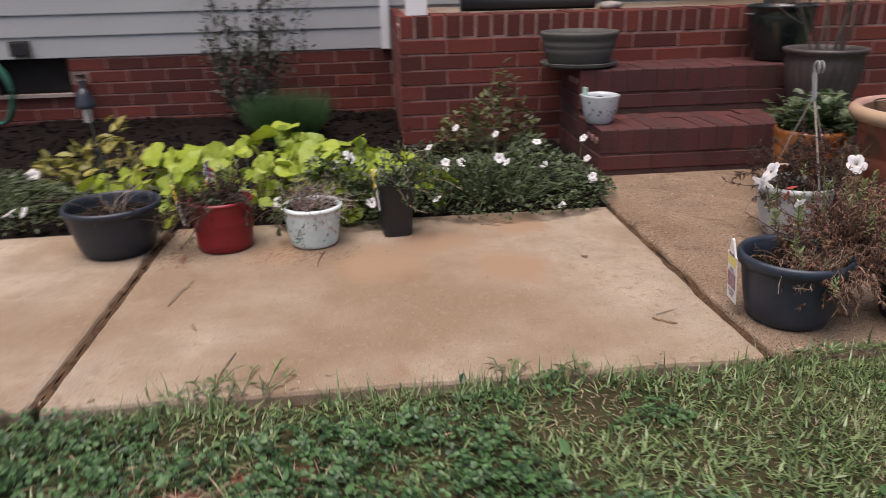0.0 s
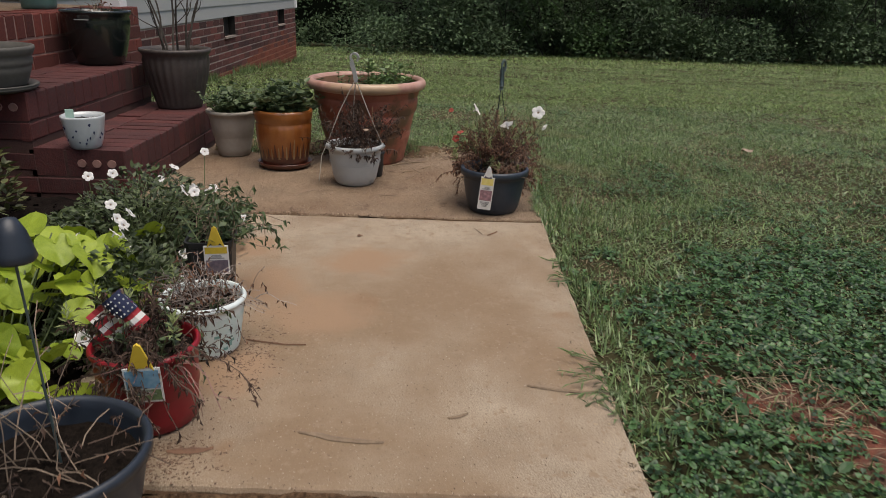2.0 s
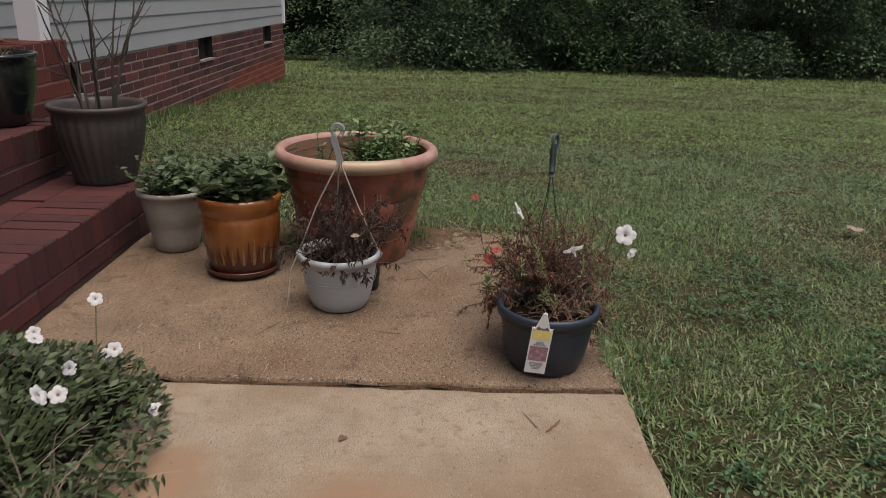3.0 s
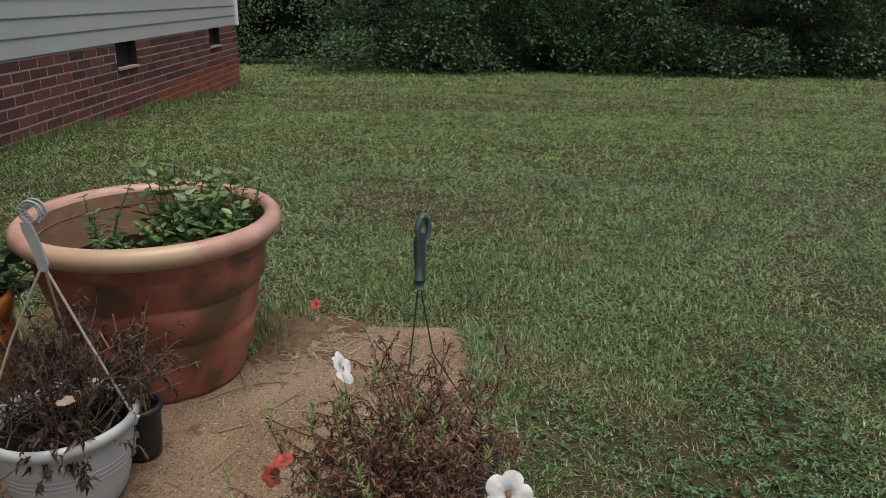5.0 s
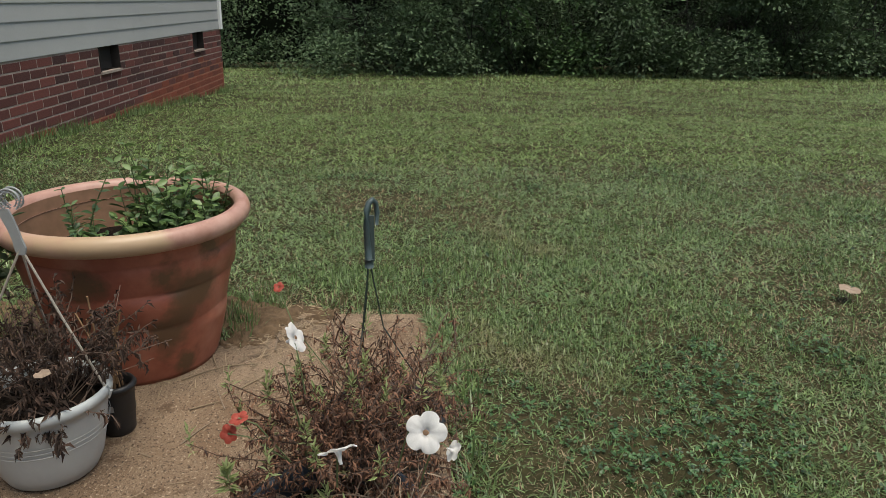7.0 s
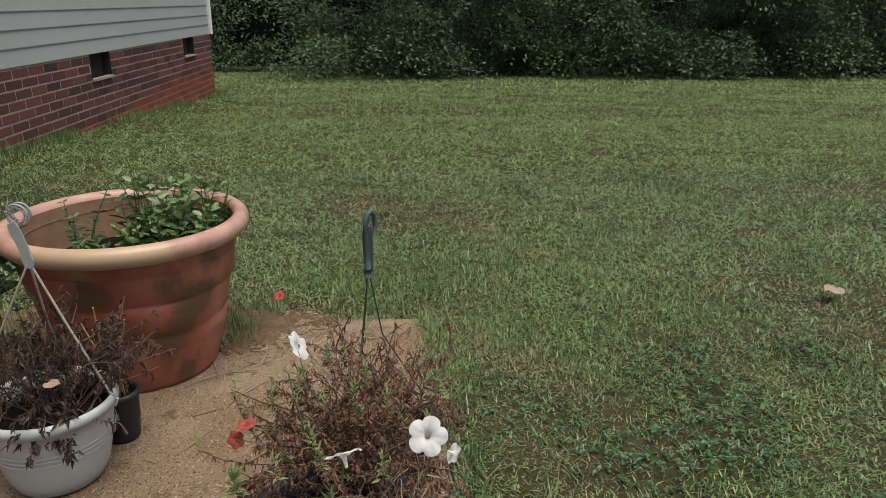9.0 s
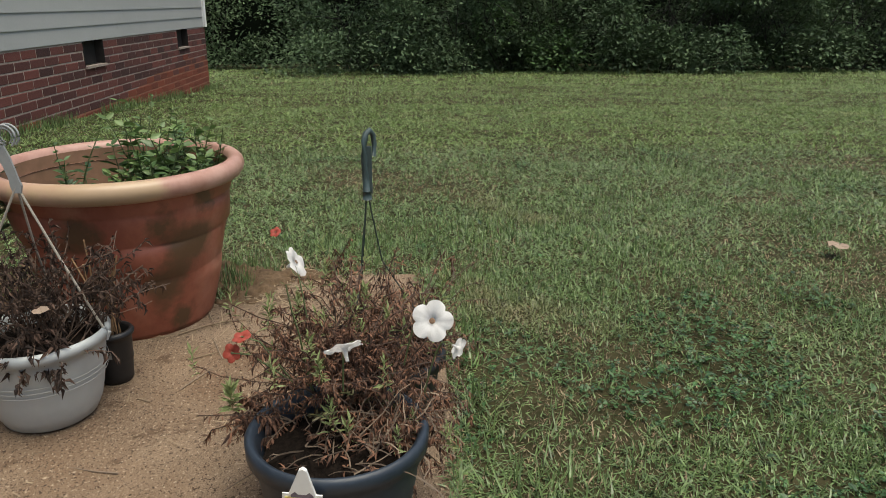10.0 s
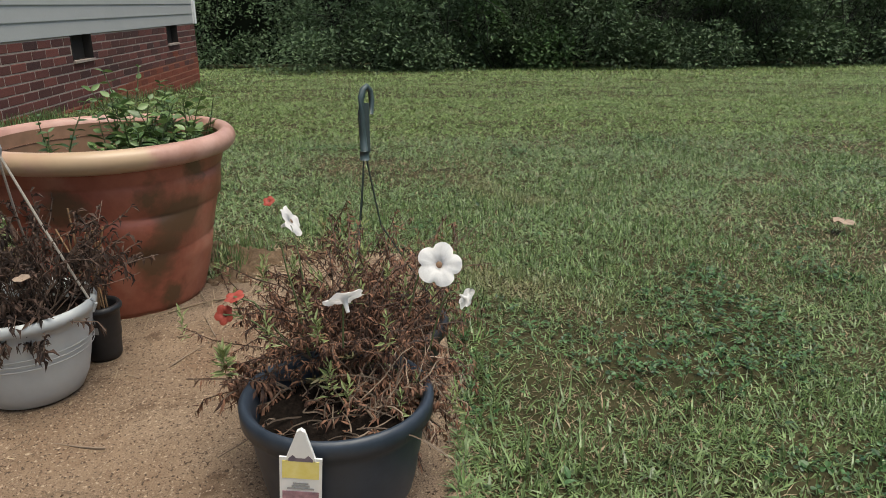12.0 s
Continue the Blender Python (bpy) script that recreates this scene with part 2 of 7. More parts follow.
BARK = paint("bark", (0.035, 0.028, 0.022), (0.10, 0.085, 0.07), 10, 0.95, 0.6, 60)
WOOD_SHADE = paint("painted_wood_shade", (0.002, 0.003, 0.002), (0.006, 0.008, 0.005), 2, 1.0, 0.0, spec=0.0)
GREEN_LEAF = paint("green_leaves", (0.030, 0.070, 0.022), (0.135, 0.215, 0.075), 6, 0.40, 0.1, 60, vary="island", thin=0.2, speck=0.1)
MINT_TIP = paint("mint_tips", (0.045, 0.095, 0.028), (0.180, 0.270, 0.090), 6, 0.40, 0.1, 60, vary="island", thin=0.2, speck=0.1)
BLUE_GREEN_LEAF = paint("dull_green_leaves", (0.020, 0.042, 0.016), (0.140, 0.190, 0.088), 6, 0.45, 0.1, 60, vary="island", thin=0.25, speck=0.1)
PETUNIA_LEAF = paint("petunia_leaves", (0.010, 0.018, 0.007), (0.098, 0.135, 0.052), 6, 0.55, 0.0, 60, vary="island", thin=0.2, speck=0.1)
OLIVE_WEED = paint("olive_weed_leaves", (0.030, 0.038, 0.012), (0.125, 0.135, 0.045), 6, 0.55, 0.0, 60, vary="island", thin=0.25, speck=0.1)
FRESH_TIP = paint("fresh_shoots", (0.10, 0.135, 0.042), (0.29, 0.34, 0.14), 6, 0.5, 0.0, 60, vary="island", thin=0.25, speck=0.1)
WITHERED = paint("withered_leaves", (0.010, 0.004, 0.004), (0.265, 0.132, 0.078), 6, 0.85, 0.0, 60, vary="island", thin=0.1, speck=0.1)
OLIVE_LEAF = paint("olive_leaves", (0.050, 0.034, 0.016), (0.19, 0.18, 0.075), 6, 0.6, 0.0, 60, vary="island", thin=0.2, speck=0.1)
DARK_WITHERED = paint("dark_withered_leaves", (0.014, 0.009, 0.007), (0.115, 0.068, 0.048), 6, 0.85, 0.0, 60, vary="island", thin=0.1, speck=0.1)
DRY_STEM = paint("dry_stems", (0.085, 0.060, 0.042), (0.33, 0.25, 0.18), 6, 0.85, 0.0, 60, vary="island", speck=0.1)
STALK_TAN = paint("tan_stalks", (0.20, 0.115, 0.055), (0.34, 0.21, 0.11), 30, 0.85, 0.0, 60)
GREY_STEM = paint("weathered_grey_stems", (0.13, 0.10, 0.085), (0.37, 0.32, 0.28), 6, 0.85, 0.0, 60, vary="island")
PINK_STEM = paint("pinkish_stems", (0.16, 0.075, 0.065), (0.34, 0.20, 0.17), 6, 0.8, 0.0, 60, vary="island")
DARK_STEM = paint("dark_stems", (0.040, 0.026, 0.018), (0.11, 0.07, 0.05), 6, 0.85, 0.0, 60, vary="island")
GREEN_STEM = paint("green_stems", (0.05, 0.075, 0.03), (0.12, 0.15, 0.06), 6, 0.7, 0.0, 60, vary="island")
PETAL = paint("white_petals", (0.80, 0.78, 0.77), (0.88, 0.87, 0.86), 30, 0.6, 0.1, 60, thin=0.4)
RED_PETAL = paint("red_petals", (0.26, 0.030, 0.020), (0.42, 0.085, 0.055), 30, 0.6, 0.1, 60, thin=0.2)
THROAT = paint("flower_throat", (0.09, 0.045, 0.035), (0.26, 0.16, 0.08), 60, 0.7, 0.0, 60)
TERRACOTTA = paint("weathered_terracotta_plastic", (0.185, 0.050, 0.030), (0.345, 0.118, 0.074), 6, 0.42, 0.15, 40, stain=(0.36, 0.155, 0.105), stain_scale=7.0, stain_at=0.60, spot=(0.105, 0.056, 0.029), spots=((-0.01, -0.21, 0.205, 0.055), (-0.085, -0.18, 0.122, 0.050), (-0.09, -0.20, 0.262, 0.032), (-0.195, -0.10, 0.25, 0.036), (0.02, -0.23, 0.30, 0.03), (-0.05, -0.195, 0.165, 0.03), (-0.02, -0.17, 0.03, 0.03)))
TERRACOTTA_RIM = paint("faded_terracotta_rim", (0.345, 0.180, 0.138), (0.50, 0.315, 0.255), 9, 0.38, 0.1, 40, stain=(0.29, 0.130, 0.090), stain_scale=6.0, stain_at=0.60, spot=(0.42, 0.295, 0.185), spots=((-0.25, -0.08, 0.345, 0.07), (-0.195, -0.17, 0.345, 0.07), (-0.14, -0.22, 0.345, 0.05)))
ORANGE_GLAZE = paint("orange_glaze", (0.200, 0.058, 0.013), (0.318, 0.116, 0.026), 7, 0.3, 0.06, 40, spread=0.5)
BROWN_GLAZE = paint("brown_glaze_drips", (0.050, 0.015, 0.010), (0.12, 0.035, 0.02), 10, 0.3, 0.06, 40, spread=0.5)
PALE_DRIP = paint("pale_drips", (0.21, 0.125, 0.058), (0.33, 0.215, 0.115), 10, 0.5, 0.06, 40)
BEIGE_POT = paint("beige_pot", (0.310, 0.275, 0.230), (0.390, 0.350, 0.298), 6, 0.6, 0.08, 50, stain=(0.150, 0.114, 0.084), stain_scale=5, stain_at=0.66)
GREY_PLASTIC = paint("pale_grey_plastic", (0.390, 0.412, 0.412), (0.450, 0.470, 0.470), 4, 0.45, 0.04, 60, stain=(0.260, 0.254, 0.236), stain_scale=4, stain_at=0.70)
HOOK_GREY = paint("grey_hook_plastic", (0.25, 0.26, 0.26), (0.33, 0.34, 0.34), 8, 0.5, 0.05)
SLATE_PLASTIC = paint("slate_blue_plastic", (0.014, 0.021, 0.032), (0.030, 0.042, 0.060), 6, 0.45, 0.06, 60)
DARK_SLATE = paint("dark_slate_plastic", (0.010, 0.015, 0.024), (0.021, 0.029, 0.042), 6, 0.45, 0.06, 60)
BLACK_PLASTIC = paint("black_plastic", (0.008, 0.008, 0.009), (0.018, 0.018, 0.020), 6, 0.5, 0.06, 60)
GREEN_PLASTIC = paint("dark_green_plastic", (0.030, 0.050, 0.050), (0.065, 0.095, 0.10), 6, 0.35, 0.04, 60)
WIRE_GREEN = paint("dark_green_wire", (0.012, 0.022, 0.018), (0.03, 0.045, 0.038), 6, 0.5, 0.0)
RED_PLASTIC = paint("red_bucket", (0.165, 0.004, 0.010), (0.225, 0.008, 0.015), 5, 0.42, 0.05, 60, stain=(0.105, 0.005, 0.007), stain_scale=6, stain_at=0.66)
WHITE_BUCKET = paint("white_bucket", (0.600, 0.670, 0.665), (0.680, 0.745, 0.735), 6, 0.4, 0.04, 60)
TEAL_PRINT = paint("teal_print", (0.10, 0.24, 0.22), (0.18, 0.36, 0.33), 30, 0.5, 0.0)
MINT_WRAP = paint("mint_wrap", (0.46, 0.60, 0.57), (0.62, 0.70, 0.69), 22, 0.45, 0.0)
DARK_PRINT = paint("dark_green_print", (0.05, 0.11, 0.10), (0.12, 0.20, 0.18), 30, 0.5, 0.0)
GREY_PRINT = paint("grey_print", (0.22, 0.24, 0.25), (0.32, 0.34, 0.35), 30, 0.5, 0.0)
CUP_GLAZE = paint("white_glaze", (0.440, 0.470, 0.475), (0.520, 0.550, 0.552), 8, 0.3, 0.05, 60, spread=0.4)
URN_CLAY = paint("ribbed_brown_urn", (0.032, 0.025, 0.022), (0.085, 0.069, 0.061), 7, 0.55, 0.2, 50, stain=(0.078, 0.062, 0.055), stain_scale=9, stain_at=0.62)
DARK_GLAZE = paint("dark_green_glaze", (0.006, 0.010, 0.009), (0.016, 0.022, 0.020), 5, 0.22, 0.04, 40, spread=0.5)
GREY_BOWL = paint("grey_stone_bowl", (0.061, 0.058, 0.050), (0.091, 0.085, 0.076), 9, 0.75, 0.2, 60)
TAG_WHITE = paint("tag_white", (0.730, 0.720, 0.690), (0.800, 0.790, 0.760), 20, 0.5, 0.0)
TAG_YELLOW = paint("tag_yellow", (0.55, 0.38, 0.03), (0.68, 0.50, 0.06), 20, 0.5, 0.0)
TAG_PALE_YELLOW = paint("tag_pale_yellow", (0.76, 0.62, 0.13), (0.84, 0.74, 0.30), 60, 0.5, 0.0)
TAG_GREEN = paint("tag_green", (0.05, 0.10, 0.04), (0.22, 0.30, 0.14), 90, 0.5, 0.0)
TAG_PINK = paint("tag_pink", (0.10, 0.07, 0.08), (0.56, 0.30, 0.34), 70, 0.5, 0.0)
TAG_BLUE = paint("tag_blue", (0.12, 0.30, 0.45), (0.28, 0.45, 0.55), 90, 0.5, 0.0)
TAG_GREY = paint("tag_grey", (0.25, 0.25, 0.24), (0.36, 0.35, 0.34), 20, 0.5, 0.0)
TAG_PURPLE = paint("tag_purple", (0.10, 0.08, 0.11), (0.20, 0.16, 0.19), 90, 0.5, 0.0)
FLAG_BLUE = paint("flag_blue", (0.012, 0.018, 0.055), (0.02, 0.03, 0.08), 20, 0.8, 0.0)
FLAG_RED = paint("flag_red", (0.32, 0.02, 0.03), (0.42, 0.04, 0.05), 20, 0.8, 0.0)
DEAD_LEAF = paint("dead_leaf", (0.10, 0.05, 0.03), (0.22, 0.12, 0.07), 20, 0.85, 0.2)
PALE_LEAF = paint("pale_dead_leaf", (0.22, 0.155, 0.110), (0.34, 0.26, 0.195), 20, 0.85, 0.2)


# ---- object helpers ----
def part(name, data, material, parent=None, label="", at=None):
    """One mesh object under a thing or a part (data: a Shape or a mesh)."""
    me = data.mesh(name) if isinstance(data, Shape) else data
    if material and not me.materials:
        me.materials.append(material)
    ob = new(name, me)
    if parent:
        ob.parent = parent
    if at is not None:
        ob.matrix_basis = at
    if label:
        ob["label"] = label
    return ob


def thing(name, label, category, at=(0, 0, 0), group="", turn=0.0):
    """An Empty at a thing's base that carries its parts."""
    e = new(name)
    e.empty_display_size = 0.05
    e.matrix_basis = pose(*at, 0, 0, turn)
    return tagged(e, label, category, group)


def smooth_part(name, shape, material, parent=None, label="", at=None):
    return part(name, shape.mesh(name, True), material, parent, label, at)


# ---- ground ----
def spaced(lo, hi, step, far, growth=1.35):
    """Even steps from lo to hi, then ever longer ones out to far on both sides."""
    mid = list(np.arange(lo, hi + 1e-6, step))
    out, s, up, down = [], step, hi, lo
    ups, downs = [], []
    while up < far:
        s *= growth
        up, down = up + s, down - s
        ups.append(up)
        downs.append(down)
    return np.array(downs[::-1] + mid + ups)


SLAB_TOP, SLAB_BACK = 0.0, 1.06


def ground_z(x, y):
    """The lawn, pressed down under the paving, the bed and the house."""
    z = lawn_z(x, y)
    under = (y > 0.03) & (y < 9) & (x < 1.08) & (x > -9)
    return np.where(under, np.minimum(z, -0.06), z)


gx, gy = spaced(-4.0, 15.0, 0.115, 400), spaced(-9.0, 3.0, 0.115, 400)
xx, yy = np.meshgrid(gx, gy, indexing="ij")
zz = ground_z(xx, yy)
rows_n, cols_n = xx.shape
idx = np.arange(rows_n * cols_n).reshape(rows_n, cols_n)
quads = np.stack((idx[:-1, :-1], idx[1:, :-1], idx[1:, 1:], idx[:-1, 1:]), -1).reshape(-1, 4)
ground_me = mesh_of("ground", np.stack((xx, yy, zz), -1).reshape(-1, 3), [quads], True)
ground = tagged(part("ground", ground_me, LAWN_SOIL), "lawn soil sloping gently down to the woods", "ground", kind="structure")

# ---- concrete path: separate slabs with dirt-filled joints ----
pavement = tagged(new("pavement"), "sandy beige concrete garden path in worn slabs", "pavement", kind="structure")


def slab(x0, x1, y0, y1, seed):
    """A worn slab with an uneven rounded arris and a few chips."""
    r = np.random.default_rng(seed)
    rim = []
    for (ax, ay), (bx, by) in (((x0, y0), (x1, y0)), ((x1, y0), (x1, y1)), ((x1, y1), (x0, y1)), ((x0, y1), (x0, y0))):
        n = max(4, int(math.hypot(bx - ax, by - ay) / 0.035))
        for i in range(n):
            k = i / n
            rim.append((ax + (bx - ax) * k, ay + (by - ay) * k))
    rim = np.array(rim)
    mid = rim.mean(0)
    inward = unit(mid - rim)
    chip = 0.004 * r.random(len(rim)) + 0.012 * np.clip(vnoise(np.arange(len(rim)) * 0.35, np.zeros(len(rim)), seed) - 0.62, 0, 1) * 2
    rim = rim + inward * chip[:, None]
    n = len(rim)
    rings = []
    for inset, z in ((0.0, -0.10), (0.0, -0.010), (0.004, -0.003), (0.013, 0.0)):
        p = rim + inward * inset
        rings.append(np.column_stack((p, np.full(n, SLAB_TOP + z))))
    faces = []
    for i in range(3):
        for k in range(n):
            m = (k + 1) % n
            faces.append((i * n + k, i * n + m, (i + 1) * n + m, (i + 1) * n + k))
    s = Shape().add(np.concatenate(rings), faces)
    s.blocks.append(np.array([[3 * n + k for k in range(n)]]))
    return s


JOINT_A = -1.447
for k, (x0, x1, y1) in enumerate(((-4.40, -2.905, 1.06), (-2.885, JOINT_A - 0.010, 1.06), (JOINT_A + 0.010, -0.008, 1.06), (0.008, 1.105, 1.462))):
    part("slab", slab(x0, x1, 0.0, y1, 20 + k), SANDY_CONCRETE if k == 3 else CONCRETE, pavement)
s = Shape()
for x in (-2.895, JOINT_A, 0.0):
    line = np.linspace(0.012, 1.05, 90)
    for side, (a, b) in enumerate(((-0.015, 0.0), (0.0, 0.015))):
        top = -0.007 + 0.010 * (vnoise(line * 26 + 7 * x, line * 0 + side, 15) - 0.45)
        rim = -0.011 + 0.010 * (vnoise(line * 34 + 3 * x, line * 0 + side, 16) - 0.40)
        outer, inner = (rim, top) if side == 0 else (top, rim)
        v = np.concatenate((np.column_stack((np.full(90, x + a), line, outer)), np.column_stack((np.full(90, x + b), line, inner))))
        s.add(v, [np.array([(i, 90 + i, 91 + i, i + 1) for i in range(89)])])
part("joint_dirt", s, JOINT_DIRT, pavement, "brown dirt packed in the joints")

# ---- planting bed of dark mulch between path and house ----
bx, by = np.meshgrid(np.linspace(-9.0, 0.06, 150), np.linspace(1.055, 3.14, 44), indexing="ij")
bz = -0.02 + 0.035 * np.clip((by - 1.06) / 0.25, 0, 1) + 0.03 * (vnoise(bx * 7, by * 7, 11) - 0.5) + 0.02 * (vnoise(bx * 19, by * 19, 12) - 0.5)
bi = np.arange(bx.size).reshape(bx.shape)
bq = np.stack((bi[:-1, :-1], bi[1:, :-1], bi[1:, 1:], bi[:-1, 1:]), -1).reshape(-1, 4)
tagged(part("planting_bed", mesh_of("planting_bed", np.stack((bx, by, bz), -1).reshape(-1, 3), [bq], True), MULCH),
       "dark mulch bed along the brick house wall", "bed", kind="structure")
n = 2000
mx, my = rng.uniform(-4.2, 0.0, n), 1.08 + 2.0 * rng.random(n)
mz = -0.01 + 0.035 * np.clip((my - 1.06) / 0.25, 0, 1) + 0.03 * (vnoise(mx * 7, my * 7, 11) - 0.5)
chip_shape = ([(-0.5, -0.5, -0.2), (0.5, -0.4, -0.2), (0.4, 0.5, -0.2), (-0.4, 0.45, -0.2), (-0.4, -0.4, 0.2), (0.4, -0.35, 0.25), (0.35, 0.4, 0.2), (-0.35, 0.4, 0.15)],
              [(4, 5, 6, 7), (0, 1, 5, 4), (1, 2, 6, 5), (2, 3, 7, 6), (3, 0, 4, 7)])
ways = np.column_stack((rng.normal(size=n), rng.normal(size=n), 0.35 * rng.normal(size=n)))
cv, cf = stamp(chip_shape, np.column_stack((mx, my, mz)), frames_along(ways, rng.uniform(0, 6.3, n)),
               np.column_stack((rng.uniform(0.006, 0.014, n), rng.uniform(0.015, 0.05, n), rng.uniform(0.008, 0.014, n))))
tagged(part("mulch_chips", mesh_of("mulch_chips", cv, cf), MULCH), "loose dark bark chips on the bed", "mulch", kind="stuff")

# ---- brick masonry ----
COURSE, PITCH = 0.0672, 0.213


def brick_mesh(name, l, h, d, seed):
    """A brick face: chamfered block with slightly uneven corners, out along -y."""
    r = np.random.default_rng(seed)
    c = 0.0045
    v = []
    for y, inset in ((0.0, 0.0), (-(d - c), 0.0), (-d, c)):
        for sx, sz in ((-1, -1), (1, -1), (1, 1), (-1, 1)):
            j = r.uniform(-0.0012, 0.0012, 3)
            v.append((sx * (l / 2 - inset) + j[0], y + 0.5 * j[1], sz * (h / 2 - inset) + j[2]))
    f = []
    for i in (0, 4):
        for k in range(4):
            m = (k + 1) % 4
            f.append((i + k, i + m, i + 4 + m, i + 4 + k))
    f.append((8, 9, 10, 11))
    return Shape().add(v, f).mesh(name)


STRETCHERS = [brick_mesh("brick", 0.2035, 0.0590, 0.034, k) for k in range(5)]
STAINED = [brick_mesh("brick", 0.2035, 0.0590, 0.034, 10 + k) for k in range(3)]
for me in STAINED:
    me.materials.append(CLAY_BRICK)
ROWLOCKS = [brick_mesh("brick", 0.0585, 0.096, 0.034, 30 + k) for k in range(4)]
RED_STRETCHERS = [brick_mesh("brick", 0.2080, 0.0630, 0.034, 70 + k) for k in range(5)]
STEP_STRETCHERS = [brick_mesh("brick", 0.2065, 0.0612, 0.034, 80 + k) for k in range(4)]
for stock, finish in ((STRETCHERS, BRICK), (ROWLOCKS + RED_STRETCHERS, RED_BRICK), (STEP_STRETCHERS, STEP_BRICK)):
    for me in stock:
        me.materials.append(finish)


def brick_course(parent, start, along, length, z, shift, skip=None, choose=None, stock=None):
    """Stretchers of one course from start along a unit way; the face looks to the right of the way."""
    ax, ay = along
    turn = math.degrees(math.atan2(ay, ax))
    at = -shift
    while at < length - 0.02:
        a, b = max(at, 0.0), min(at + PITCH - 0.0085, length)
        if b - a > 0.03:
            mid = (a + b) / 2
            x, y = start[0] + ax * mid, start[1] + ay * mid
            if not (skip and skip(a, b, z)):
                data = (stock or STRETCHERS)[int(rng.integers(len(stock or STRETCHERS)))]
                if choose and choose(x, z):
                    data = STAINED[int(rng.integers(3))]
                m = pose(x, y, z, 0, 0, turn) @ Matrix.Diagonal(((b - a) / 0.2025, 1 + 0.012 * rng.normal(), 1, 1))
                part("brick", data, None, parent, at=m)
        at += PITCH


def rowlock_course(parent, start, along, length, z):
    """Bricks on edge, their ends to the front."""
    ax, ay = along
    turn = math.degrees(math.atan2(ay, ax))
    n = int(length / 0.0685)
    for k in range(n):
        mid = (k + 0.5) * length / n
        m = pose(start[0] + ax * mid, start[1] + ay * mid, z + 0.001 * rng.normal(), 0, 0.6 * rng.normal(), turn) @ Matrix.Diagonal((length / n / 0.0685, 1 + 0.1 * rng.normal(), 1, 1))
        part("brick", ROWLOCKS[int(rng.integers(4))], None, parent, at=m)


PROUD = 0.0030   # how far the mortar bed lies behind the wall's face
WALL_R, WALL_L, PORCH, PORCH_X0, PORCH_X1 = 2.65, 3.12, 2.08, -0.645, 1.87
CORNER_X, SIDING_Z = 9.09, 0.372
VENT_H = 3 * COURSE


def siding(parent, x0, x1, y, z0, count, face=(0, -1)):
    """Lapped boards, each thicker at its foot, on a wall along x (or along y when face is (-1, 0))."""
    for k in range(count):
        z = z0 + 0.1145 * k
        prof = [(0.0, 0.0), (-0.0125, 0.0), (-0.013, 0.004), (-0.005, 0.1145), (0.0, 0.1145)]
        v = []
        for x in (x0, x1):
            for o, h in prof:
                v.append((x, y + o, z + h) if face[1] else (y + o, x, z + h))
        f = [(i, (i + 1) % 5, 5 + (i + 1) % 5, 5 + i) for i in range(5)] + [(4, 3, 2, 1, 0), (5, 6, 7, 8, 9)]
        part("siding_board", Shape().add(v, f), SIDING, parent)


def vent(name, x, y, label):
    """A crawl-space vent: a shallow cavity, painted near black for the shade inside, over a pale sill."""
    e = tagged(new(name), label, "vent", kind="structure")
    z1 = SIDING_Z - 0.004
    z0 = z1 - VENT_H + 0.012
    s = Shape().box((x - 0.2, y + 0.07, z0), (x + 0.2, y + 0.08, z1))
    s.box((x - 0.2, y - 0.004, z0), (x - 0.196, y + 0.07, z1)).box((x + 0.196, y - 0.004, z0), (x + 0.2, y + 0.07, z1))
    part("cavity", s, VENT_SHADE, e)
    part("sill", Shape().box((x - 0.205, y - 0.018, z0 - 0.02), (x + 0.205, y + 0.03, z0 - 0.001)), MORTAR, e, "pale mortar sill")
    return e


VENTS_R = (2.92, 5.60, 8.10)
VENT_L = -2.66

# right-hand house wall
wall_right = tagged(part("wall_right", Shape().box((PORCH_X1, WALL_R + 0.012, SIDING_Z - 0.001), (CORNER_X, WALL_R + 0.25, 3.05)), SIDING),
                    "house wall in grey lapped siding on a dark red brick base", "house wall", kind="structure")
s = Shape()
edges = [PORCH_X1] + [e for v in VENTS_R for e in (v - 0.2, v + 0.2)] + [CORNER_X - 0.006]
for a, b in zip(edges[::2], edges[1::2]):
    s.box((a, WALL_R + PROUD, -1.0), (b, WALL_R + 0.22, SIDING_Z - 0.002))
for v in VENTS_R:
    s.box((v - 0.2, WALL_R + PROUD, -1.0), (v + 0.2, WALL_R + 0.22, SIDING_Z - VENT_H - 0.012))
part("mortar_bed", s, MORTAR, wall_right, "pale mortar joints")
s = Shape()
for k in range(40):
    a = 4.2 + k * (CORNER_X - 4.2) / 40
    b = a + (CORNER_X - 4.2) / 40 - 0.0005
    g = float(lawn_z(a, WALL_R))
    top = g + 0.04 + 0.44 * max(0.0, (a - 5.6) / 3.4) * float(0.5 + vnoise(a * 2.2, 0.0, 71))
    s.box((a, WALL_R + PROUD - 0.0012, g - 0.05), (b, WALL_R + PROUD + 0.01, top))
part("stained_mortar", s, CLAY_MORTAR, wall_right, "mortar stained by red clay")
siding(wall_right, PORCH_X1, CORNER_X, WALL_R + 0.008, SIDING_Z, 23)
part("corner_post", Shape().box((CORNER_X - 0.055, WALL_R - 0.026, SIDING_Z - 0.004), (CORNER_X + 0.03, WALL_R + 0.10, 3.05)), TRIM, wall_right, "white vinyl corner post")
